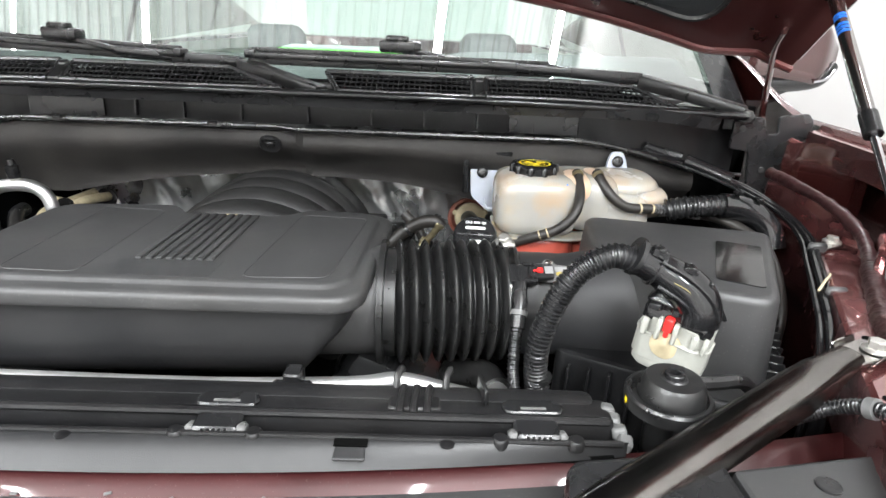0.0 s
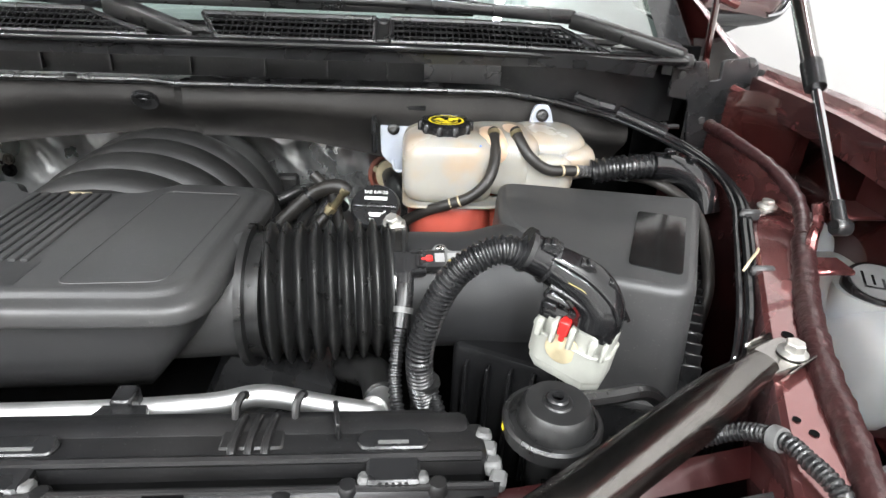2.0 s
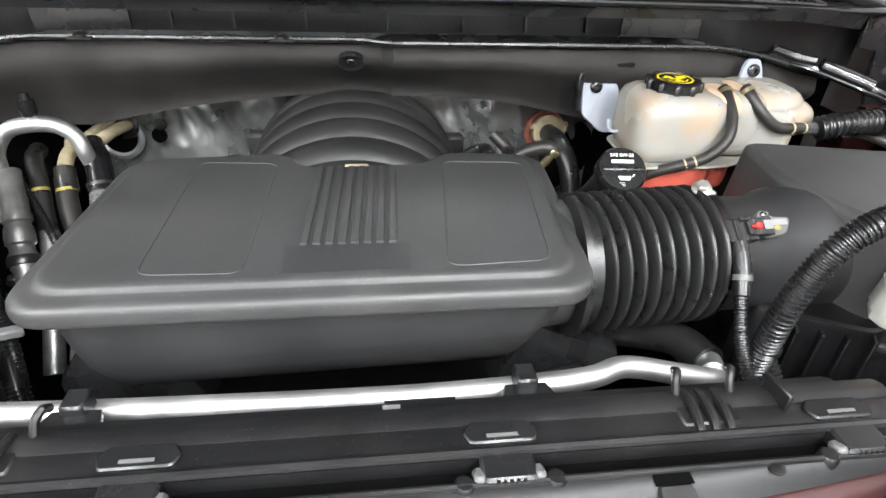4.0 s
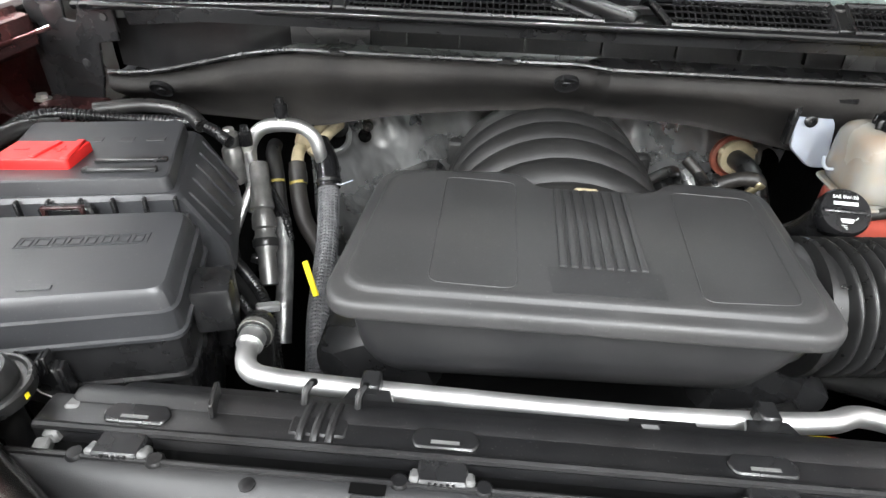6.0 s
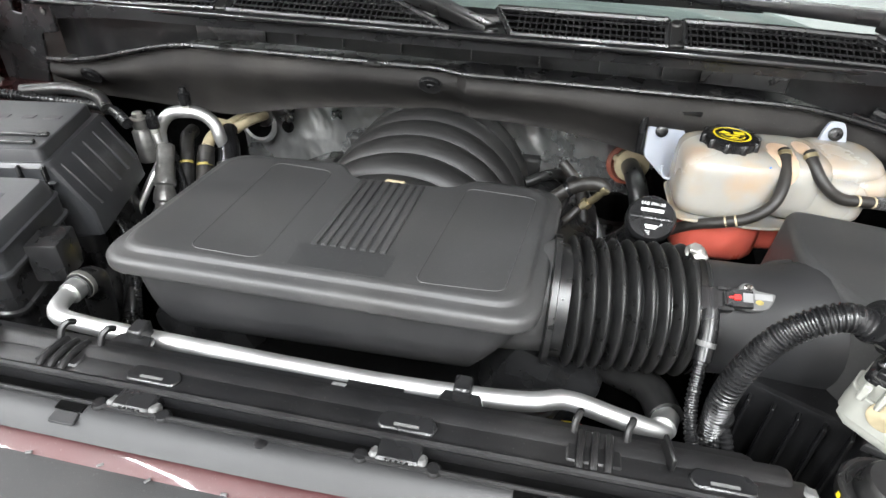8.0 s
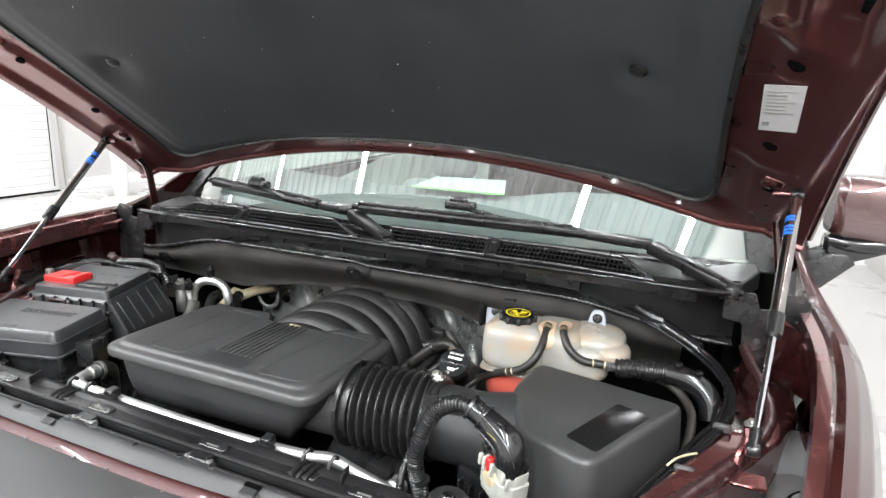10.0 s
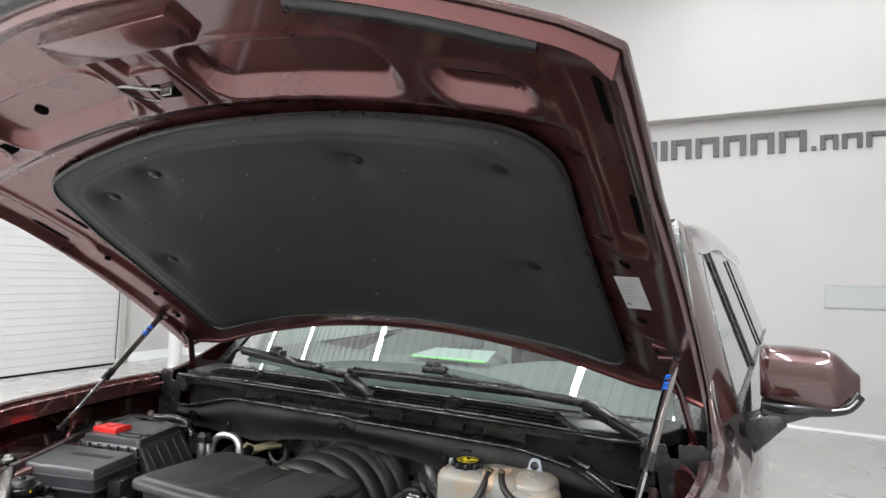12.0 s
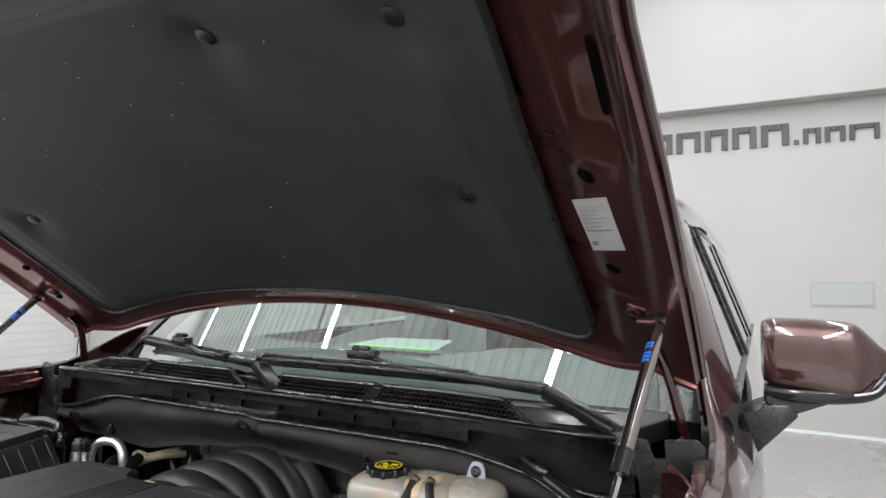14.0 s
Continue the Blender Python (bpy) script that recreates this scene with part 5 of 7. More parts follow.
abox = thing("air_filter_box", "black plastic air filter box with a dark film patch", "air box", (0.5, 0.72, 0.95))
LID = [(0.402, 0.845), (0.632, 0.800), (0.529, 0.592), (0.432, 0.628), (0.388, 0.74)]
LIDCCW = LID[::-1]
alid = part("lid", prism(fillet(LIDCCW, 0.024, 4), 1.095, 1.207, 0.009, 4, flare=0.07), COVER, abox, "grained black lid")
part("lid_rim", prism(fillet([((x - 0.51) * 1.11 + 0.51, (y - 0.72) * 1.11 + 0.72) for x, y in LIDCCW], 0.02, 4), 1.085, 1.094, 0.003, 2, both=True), COVER, abox)
part("base", prism(fillet([((x - 0.51) * 1.06 + 0.51, (y - 0.72) * 1.06 + 0.72) for x, y in LIDCCW], 0.02, 4), 0.95, 1.084, 0.004, 1), PLASTIC, abox)
part("film_patch", prism(fillet([(0.540, 0.757), (0.586, 0.740), (0.529, 0.622), (0.488, 0.642)][::-1], 0.006, 3), 1.2071, 1.2082), PATCH, alid, "smooth dark film patch")
ax, ay = Vector((0.632, 0.800)), Vector((0.529, 0.592))
for i in range(12):
    p = ax.lerp(ay, 0.06 + i * 0.08)
    part("side_rib", moved(box(-0.003, 0.019, -0.0016, 0.0016, 0.98, 1.128, 0.001, 1), Matrix.Translation((p.x + 0.002, p.y - 0.001, 0)) @ pose(0, 0, 0, 0, 0, -26)), PLASTIC, abox)
part("front_step", prism(fillet([(0.335, 0.650), (0.432, 0.602), (0.470, 0.625), (0.42, 0.70), (0.36, 0.70)], 0.014, 4), 0.97, 1.116, 0.006, 2), SHROUD, abox, "ribbed black front step")
for i in range(5):
    part("front_rib", moved(box(-0.0016, 0.0016, -0.010, 0.004, 0.98, 1.104 + 0.002 * i, 0.0008, 1), pose(0.352 + 0.019 * i, 0.641 - 0.0095 * i, 0, 0, 0, -26)), SHROUD, abox)
part("inlet_neck", sweep(smooth_path([(0.290, 0.697, 1.147), (0.32, 0.70, 1.146), (0.355, 0.705, 1.143), (0.42, 0.715, 1.138)], 0.01), lambda s: 0.057 + 0.01 * ramp(0.05, 0.12, s), 28), PANEL, abox, "smooth black inlet neck")
part("neck_fillet", moved(stack(fillet([(-0.060, -0.018), (0.03, -0.040), (0.03, 0.085), (-0.060, 0.050)], 0.03, 5), [(0.0, -0.05), (0.0, 0.012), (0.004, 0.026), (0.012, 0.036), (0.024, 0.042)], (-0.02, 0.0)), pose(0.405, 0.708, 1.150, 0, -3, -8)), COVER, abox)

maf = thing("air_flow_sensor", "black sensor with red lock tab on the intake", "sensor", (0.31, 0.66, 1.19))
sm = pose(0.317, 0.661, 1.199, 36, 0, 4) @ Matrix.Diagonal((1, 0.66, 0.8, 1))
part("sensor_plate", moved(prism(fillet([(-0.004, -0.012), (0.010, -0.016), (0.024, -0.012), (0.030, 0.002), (0.032, 0.012), (0.014, 0.014), (0.011, 0.024), (0.003, 0.024), (-0.002, 0.014), (-0.006, 0.010)], 0.004, 3), -0.004, 0.0025, 0.001, 1), sm), GREY_PL, maf, "dark grey sensor plate with a screw ear")
part("sensor_body", moved(join(box(-0.008, 0.010, -0.014, 0.013, -0.004, 0.0075, 0.0015, 1), box(-0.014, -0.006, -0.012, 0.011, -0.004, 0.006, 0.001, 1)), sm), PLASTIC, maf, "black sensor body")
part("body_label", moved(box(0.0005, 0.0092, -0.006, 0.007, 0.0076, 0.0079), sm), GREY_INK, maf)
part("plug", moved(join(box(-0.036, -0.014, -0.021, 0.013, -0.006, 0.0065, 0.0018, 1), box(-0.0175, -0.008, -0.0205, -0.014, -0.004, 0.008, 0.001, 1), box(-0.0215, -0.010, 0.0075, 0.014, -0.004, 0.009, 0.001, 1), box(-0.016, -0.0135, -0.012, 0.006, 0.005, 0.0085, 0.0005, 1), box(-0.029, -0.0265, -0.018, 0.011, 0.006, 0.0078, 0.0005, 1)), sm), SATIN, maf)
part("lock_tab", moved(join(box(-0.0075, -0.0015, -0.005, 0.004, 0.006, 0.0098, 0.001, 1), box(-0.0115, -0.006, -0.002, 0.001, 0.006, 0.0088, 0.0005, 1)), sm), RED, maf, "red lock tab")
part("label_patch", moved(box(0.0125, 0.028, 0.001, 0.0095, 0.0026, 0.0030), sm), GREY_PALE, maf)
part("ochre_dot", moved(lathe([(0.0036, 0.0026), (0.0036, 0.0031), (0, 0.0031)], 14, pose(0.0165, -0.003, 0)), sm), OCHRE, maf)
part("screw", moved(lathe([(0.0042, 0.0025), (0.0042, 0.0045), (0.003, 0.0055), (0.0018, 0.0055), (0.0018, 0.003), (0, 0.003)], 14, pose(0.007, 0.0175, 0)), sm), STEEL_BLACK, maf)
part("elbow_boot", tube([(0.2915, 0.648, 1.192), (0.291, 0.632, 1.178), (0.288, 0.616, 1.158)], 0.0078, 12), SATIN, maf)
part("boot_tie", sweep([Vector((0.2902, 0.627, 1.172)), Vector((0.2895, 0.624, 1.168))], 0.0086, 14), GREY_PL, maf, "grey cable tie")
part("loom", conduit([(0.288, 0.618, 1.160), (0.285, 0.604, 1.143), (0.283, 0.588, 1.125), (0.286, 0.572, 1.105), (0.293, 0.562, 1.09), (0.30, 0.565, 1.05)], 0.0062, 0.0042, 0.0012), SATIN, maf, "thin corrugated loom tube")

harness = thing("wiring_harness", "thick corrugated loom with black elbow and ivory plug", "harness", (0.4, 0.57, 1.1))
part("loom", conduit([(0.318, 0.600, 1.04), (0.309, 0.594, 1.09), (0.303, 0.585, 1.148), (0.309, 0.585, 1.184), (0.321, 0.585, 1.217), (0.338, 0.585, 1.239), (0.362, 0.585, 1.251), (0.385, 0.585, 1.244)], 0.0115, 0.0043, 0.0018, 16), SATIN, harness, "shiny corrugated black loom tube")
along = Vector((math.cos(radians(-34)), math.sin(radians(-34)), -0.10)).normalized()
inward = Vector((0, 0, 1)).cross(along).normalized()
above = along.cross(inward)
pm = Matrix.Translation((0.385, 0.588, 1.146)) @ Matrix((along, inward, above)).transposed().to_4x4()
shell = [(0.003, 0.010), (0.012, 0.0), (0.056, -0.006), (0.069, 0.004), (0.070, 0.030), (0.004, 0.034)]
plug = part("connector", join(moved(prism(fillet(shell, 0.004, 2), 0.010, 0.036, 0.0015, 1), pm), moved(prism([(x * 0.94 + 0.003, y * 0.92 + 0.001) for x, y in shell], 0.0, 0.0105, 0.003, 2, both=True), pm), moved(prism(fillet([(x * 0.95 + 0.002, y * 0.86 + 0.003) for x, y in shell], 0.004, 2), 0.036, 0.052, 0.0012, 1), pm)), WHITE_PL, harness, "ivory plastic plug housing")
part("red_latch", join(moved(box(0.0270, 0.0350, -0.0085, 0.002, 0.046, 0.059, 0.001, 1), pm), moved(box(0.0290, 0.0330, -0.0080, 0.002, 0.040, 0.048, 0.001, 1), pm)), RED, plug, "red latch")
for x0 in (0.0215, 0.0360):
    part("latch_guard", moved(box(x0, x0 + 0.0045, -0.0090, 0.003, 0.036, 0.056, 0.0012, 1), pm), WHITE_PL, plug)
part("lever", lathe([(0.0135, 0), (0.0135, 0.0020), (0.0120, 0.0028), (0.004, 0.0028), (0.003, 0.0034), (0, 0.0034)], 28, pm @ pose(0.033, -0.0015, 0.031, 90, 0, 0)), CREAM, plug, "cream lever disc")
for x0, w in ((0.008, 0.006), (0.052, 0.006), (0.062, 0.004)):
    part("side_lug", moved(box(x0, x0 + w, -0.0045, 0.002, 0.034, 0.050, 0.0012, 1), pm), WHITE_PL, plug)
part("step_line", moved(prism(fillet([(x * 1.02 - 0.0008, y * 1.03 - 0.0006) for x, y in shell], 0.004, 2), 0.0335, 0.0365, 0.001, 1, both=True), pm), WHITE_PL, plug)
skirt_line = fillet([(0.005, 0.004), (0.062, -0.001), (0.067, 0.006), (0.067, 0.029), (0.006, 0.031)], 0.006, 4)
el = part("elbow", join(moved(stack(skirt_line, [(0.0, 0.048), (0.0, 0.058), (0.0015, 0.060), (0.0015, 0.064), (0.0, 0.0645), (0.0, 0.067), (0.003, 0.070), (0.008, 0.078), (0.013, 0.086)], (0.036, 0.015)), pm),
                        sweep(smooth_path([(0.381, 0.583, 1.2515), (0.396, 0.581, 1.2440), (0.412, 0.577, 1.2355), (0.428, 0.573, 1.2250), (0.437, 0.568, 1.2120), (0.437, 0.567, 1.1980)], 0.003), lambda w: 0.0150 + 0.0050 * ramp(0.012, 0.06, w), 22)), GLOSS, harness, "glossy black elbow shell", True, 70)
for p, q in (((0.378, 0.5832, 1.2528), (0.3815, 0.583, 1.2513)), ((0.3965, 0.581, 1.2438), (0.399, 0.5805, 1.2425))):
    part("elbow_ring", sweep([Vector(p), Vector(q)], 0.0175, 22), SATIN, el)
for p, turn in (((0.3960, 0.574, 1.2590), 24), ((0.4230, 0.569, 1.2450), 30)):
    part("elbow_clip", join(moved(box(-0.0065, 0.0065, -0.0055, 0.0055, -0.003, 0.004, 0.001, 1), pose(*p, 0, turn, -12)), moved(box(-0.0030, 0.0030, -0.0070, 0.0040, 0.002, 0.0065, 0.0008, 1), pose(*p, 0, turn, -12))), SATIN, el)
part("elbow_rail", tube([(0.397, 0.566, 1.2535), (0.412, 0.561, 1.2465), (0.426, 0.556, 1.2375), (0.441, 0.550, 1.2230), (0.447, 0.548, 1.2080)], 0.0016, 6), SATIN, el)
part("elbow_rail", tube([(0.397, 0.5655, 1.2310), (0.412, 0.560, 1.2235), (0.424, 0.555, 1.2160)], 0.0018, 6), SATIN, el)
part("end_tab", moved(join(box(-0.0016, 0.0016, -0.010, 0.010, -0.021, 0.021, 0.0008, 1), box(-0.0036, -0.0012, -0.010, 0.010, -0.018, 0.016, 0.0006, 1)), pose(0.4500, 0.570, 1.2195, 0, -29, 6)), SATIN, el)
for x0 in (0.010, 0.030, 0.048):
    part("skirt_rib", moved(box(x0, x0 + 0.010, -0.003, 0.004, 0.060, 0.0665, 0.001, 1), pm), SATIN, el)
part("seam_mark", tube([(0.408, 0.5595, 1.2375), (0.418, 0.5565, 1.2330), (0.426, 0.5540, 1.2270)], 0.0003, 5), OCHRE, el)
for k, (px, py) in enumerate(((0.312, 0.585), (0.322, 0.58), (0.302, 0.59))):
    part("branch_loom", conduit([(0.312, 0.596, 1.115), (px, py, 1.09), (px + 0.012 * (k - 1), py - 0.008, 1.06), (px + 0.02 * (k - 1), py, 1.0)], 0.0062, 0.0045, 0.0012), SATIN, harness)
part("cable_tie", sweep([Vector((0.3085, 0.591, 1.118)), Vector((0.3085, 0.591, 1.122))], 0.0132, 14), RUBBER, harness)

# ---- coolant reservoir ----
tank = thing("coolant_reservoir", "milky coolant tank with red coolant and black cap", "reservoir", (0.4, 0.93, 1.1))
def blob(cx, cy, cz, hx, hy, hz, p=4.0, nu=36, nv=20):
    def f(u, v):
        a, b = 2 * math.pi * u, math.pi * (v - 0.5)
        ca, sa, cb, sb = math.cos(a), math.sin(a), math.cos(b), math.sin(b)
        k = (abs(ca * cb) ** p + abs(sa * cb) ** p + abs(sb) ** p) ** (-1 / p)
        return (cx + hx * ca * cb * k, cy + hy * sa * cb * k, cz + hz * sb * k)
    return sheet(nu, nv, f)
body = part("tank_body", join(blob(0.348, 0.918, 1.203, 0.058, 0.052, 0.043, 5), blob(0.415, 0.93, 1.207, 0.05, 0.052, 0.040, 4)), TANK, tank, "milky white plastic tank", True, 80)
part("side_lobe", join(blob(0.478, 0.945, 1.218, 0.052, 0.050, 0.028, 3), blob(0.505, 0.925, 1.208, 0.036, 0.036, 0.024, 2.6), blob(0.45, 0.915, 1.195, 0.06, 0.035, 0.03, 4)), TANK, tank, "milky domed side chamber", True, 80)
part("stain", join(blob(0.402, 0.915, 1.226, 0.028, 0.04, 0.022, 2.5), blob(0.428, 0.925, 1.230, 0.016, 0.03, 0.020, 2.5)), TANK_WARM, tank, "orange-stained tank top", True, 80)
part("seam_flange", prism(fillet([(0.290, 0.862), (0.405, 0.862), (0.46, 0.885), (0.46, 0.975), (0.290, 0.972)], 0.02, 4), 1.1605, 1.1645, 0.0015, 1, both=True), TANK, tank)
part("tank_foot", join(blob(0.352, 0.918, 1.135, 0.054, 0.05, 0.036, 4), blob(0.40, 0.93, 1.14, 0.04, 0.045, 0.026, 4)), COOLANT, tank, "tank foot full of red coolant", True, 80)
for bx, by, bz, hh in ((0.278, 0.998, 1.222, 0.05), (0.476, 0.965, 1.254, 0.02)):
    poly = fillet([(-0.017, -hh * 0.75), (0.012, -hh * 1.25), (0.036, -hh * 1.25), (0.034, -0.004), (0.017, 0.019), (-0.012, 0.019), (-0.019, 0.004)] if hh > 0.04 else [(-0.018, -hh), (0.018, -hh), (0.013, 0.004), (0.008, 0.014), (-0.008, 0.014), (-0.013, 0.004)], 0.008, 4)
    br = part("bracket", moved(prism(poly, -0.003, 0.003, 0.001, 1), facing((bx, by + 0.003, bz), (0, -1, 0.25), 0)), TANK_PALE, tank, "pale plastic mounting ear")
    part("bolt", join(lathe([(0.0085, 0), (0.0085, 0.002), (0.006, 0.004), (0.003, 0.004), (0.003, 0.001), (0, 0.001)], 16, facing((bx, by - 0.001, bz), (0, -1, 0.25)))), SATIN, br)
part("hook", tube([(0.291, 0.93, 1.185), (0.284, 0.932, 1.184), (0.279, 0.935, 1.189), (0.278, 0.938, 1.198)], 0.0022, 8), TANK_PALE, tank)
cap = part("cap", lathe([(0.027, -0.006), (0.027, 0.004), (0.0315, 0.006), (0.0315, 0.017), (0.029, 0.0195), (0.024, 0.020), (0.0235, 0.0185), (0, 0.0185)], 40, pose(0.344, 0.918, 1.238)), SATIN, tank, "black screw cap")
for k in range(10):
    a = 2 * math.pi * k / 10
    part("grip", lathe([(0.0045, -0.001), (0.0045, 0.010), (0.003, 0.012), (0, 0.012)], 8, pose(0.344 + 0.0305 * math.cos(a), 0.918 + 0.0305 * math.sin(a), 1.245)), SATIN, cap)
cm = pose(0.344, 0.918, 1.2567)
def ring(r0, r1, h, m, a0=0, a1=360, n=40):
    bm = bmesh.new()
    vs = []
    for i in range(n + 1):
        a = radians(a0 + (a1 - a0) * i / n)
        vs.append((bm.verts.new((r0 * math.cos(a), r0 * math.sin(a), h)), bm.verts.new((r1 * math.cos(a), r1 * math.sin(a), h))))
    for p, q in zip(vs, vs[1:]):
        bm.faces.new((p[0], p[1], q[1], q[0]))
    bm.transform(m)
    return bm
part("yellow_ring", join(ring(0.0195, 0.0222, 0.0006, cm), ring(0.0135, 0.0155, 0.0006, cm, 200, 340)), YELLOW, cap, "yellow warning print")
tri = [(0.0, 0.0125), (-0.0105, 0.0005), (0.0105, 0.0005)]
for cx, cy, k, h in ((-0.0085, 0.002, 0.62, 0.0005), (0.0, -0.012, 0.5, 0.0005)):
    part("print_shape", moved(prism([(x * k, y * k) for x, y in tri], 0, h), cm @ pose(cx, cy, 0.0005)), YELLOW, cap)
part("print_shape", moved(box(0.003, 0.015, 0.002, 0.009, 0.0005, 0.001), cm), YELLOW, cap)
part("print_shape", moved(box(-0.008, 0.008, -0.004, -0.0015, 0.0005, 0.001), cm), YELLOW, cap)
def hose(name, pts, r, parent, mat=RUBBER, label=""):
    return part(name, tube(pts, r, 12), mat, parent, label)
h1 = hose("hose", [(0.402, 0.905, 1.249), (0.402, 0.892, 1.243), (0.401, 0.868, 1.225), (0.392, 0.852, 1.203), (0.372, 0.85, 1.183), (0.345, 0.855, 1.170), (0.318, 0.868, 1.155), (0.29, 0.875, 1.135), (0.27, 0.86, 1.12)], 0.0068, tank, RUBBER_BROWN, "worn black rubber overflow hose")
hose("hose", [(0.429, 0.902, 1.251), (0.432, 0.89, 1.244), (0.445, 0.875, 1.226), (0.468, 0.872, 1.211), (0.497, 0.875, 1.209), (0.54, 0.882, 1.204), (0.60, 0.880, 1.198), (0.634, 0.845, 1.186), (0.641, 0.80, 1.17), (0.63, 0.74, 1.13), (0.62, 0.72, 1.08)], 0.0068, tank, RUBBER_BROWN, "worn black rubber bleed hose")
for p, q in (((0.402, 0.9, 1.249), (0.402, 0.893, 1.244)), ((0.429, 0.898, 1.250), (0.4315, 0.891, 1.2445))):
    part("hose_clip", sweep([Vector(p), Vector(p).lerp(Vector(q), 0.55)], 0.0078, 14), BRASS, tank, "small brass hose clip")
for p, q in (((0.360, 0.8515, 1.177), (0.357, 0.852, 1.1755)), ((0.350, 0.854, 1.1725), (0.347, 0.8545, 1.171)), ((0.485, 0.873, 1.2095), (0.489, 0.874, 1.2095)), ((0.503, 0.876, 1.2085), (0.507, 0.877, 1.208))):
    part("clip_ring", sweep([Vector(p), Vector(p).lerp(Vector(q), 0.6)], 0.0073, 10), CREAM, tank)
part("pen_mark", tube([(0.384, 0.8745, 1.239), (0.379, 0.872, 1.234), (0.386, 0.872, 1.230)], 0.0011, 6), BLUE_TAPE, tank, "blue pen mark")
mount = thing("tank_bracket", "black steel bracket behind the coolant tank", "bracket", (0.30, 1.0, 1.2))
part("frame", join(box(0.248, 0.256, 0.985, 1.0, 1.19, 1.258, 0.002, 1), box(0.248, 0.322, 0.985, 1.0, 1.25, 1.258, 0.002, 1)), SATIN, mount)

oil = thing("oil_filler", "black oil filler cap with white print", "oil cap", (0.26, 0.84, 1.1))
om = facing((0.259, 0.833, 1.174), (-0.05, -0.66, 0.80))
ocap = part("cap", lathe([(0.026, -0.012), (0.029, -0.008), (0.029, 0.004), (0.0265, 0.008), (0.0, 0.0085)], 36, om), SATIN, oil, "round black twist cap")
part("grip_bar", moved(box(-0.025, 0.025, -0.003, 0.003, 0.006, 0.0105, 0.002, 2), om @ pose(0, -0.0005, 0)), SATIN, ocap)
part("neck", tube([(0.259, 0.846, 1.161), (0.25, 0.875, 1.115), (0.235, 0.93, 1.06), (0.22, 0.98, 1.0)], 0.021, 16), PLASTIC, oil)
part("grade_print", lettering("SAE 0W-20", 0.0058, 0.0002, om @ pose(0, 0.0165, 0.0087)), WHITE_INK, ocap, "white oil grade lettering")
part("print_bar", moved(box(-0.013, 0.013, 0.0065, 0.0105, 0.0086, 0.009), om), WHITE_INK, ocap)
part("print_shape", moved(join(prism([(-0.007, -0.010), (-0.005, -0.015), (0.006, -0.015), (0.008, -0.010)], 0.0086, 0.009), prism([(0.0075, -0.0125), (0.013, -0.008), (0.012, -0.007)], 0.0086, 0.009)), om), WHITE_INK, ocap)
for i in range(3):
    part("wave_print", moved(box(-0.006 + 0.002 * i, 0.0, -0.0185 - 0.002 * i, -0.0179 - 0.002 * i, 0.0086, 0.009), om), WHITE_INK, ocap)

brake = thing("brake_fluid_port", "rusty ring with cream collar and black elbow", "brake part", (0.28, 1.15, 1.0))
bq = facing((0.268, 1.172, 1.092), (0.1, -1, 0.15))
part("ring", lathe([(0.030, 0), (0.036, 0.004), (0.036, 0.012), (0.030, 0.014), (0.030, 0.004), (0, 0.002)], 32, bq), BROWN, brake, "brown rusty ring")
part("collar", lathe([(0.018, 0.004), (0.029, 0.006), (0.029, 0.018), (0.024, 0.02), (0.0, 0.02)], 28, bq @ pose(0.006, 0, 0)), CREAM, brake, "cream plastic collar")
for a in (20, 160, 280):
    part("lug", moved(box(0.024, 0.035, -0.005, 0.005, 0.008, 0.018, 0.002, 1), bq @ pose(0.006, 0, 0, 0, 0, a)), CREAM, brake)
part("elbow", tube([(0.272, 1.158, 1.093), (0.276, 1.12, 1.095), (0.282, 1.09, 1.085), (0.289, 1.07, 1.06), (0.292, 1.05, 1.02)], 0.016, 14), RUBBER, brake, "black rubber elbow")
part("can", lathe([(0.10, 0.0), (0.12, -0.02), (0.12, -0.08)], 36, facing((0.27, 1.20, 1.06), (0, -1, 0.1))), STEEL_BLACK, brake)
fit_ = thing("breather_pipe", "black breather hose with brass fitting", "hose", (0.18, 1.1, 1.0))
part("hose", tube([(0.10, 1.05, 1.09), (0.135, 1.07, 1.10), (0.16, 1.10, 1.085), (0.165, 1.09, 1.05), (0.15, 1.02, 1.02)], 0.009, 10), RUBBER, fit_)
part("hose", tube([(0.145, 0.92, 1.09), (0.165, 0.98, 1.115), (0.175, 1.04, 1.11), (0.20, 1.07, 1.07)], 0.008, 10), RUBBER, fit_)
part("fitting", join(tube([(0.186, 0.95, 1.114), (0.193, 0.95, 1.122), (0.203, 0.945, 1.134), (0.212, 0.94, 1.150)], 0.0052, 12), lathe([(0.0060, -0.006), (0.0085, -0.005), (0.0085, 0.003), (0.0060, 0.004)], 6, facing((0.193, 0.95, 1.122), (0.6, 0, 0.8))), lathe([(0.0072, -0.004), (0.0082, 0.0), (0.0072, 0.004), (0, 0.005)], 14, facing((0.213, 0.94, 1.152), (0.5, -0.2, 0.8)))), BRASS, fit_, "brass fitting")
part("sleeve", tube([(0.185, 1.13, 1.075), (0.21, 1.08, 1.04), (0.225, 1.0, 1.02), (0.21, 0.90, 1.0)], 0.011, 10), FOIL, fit_, "silver foil sleeve")

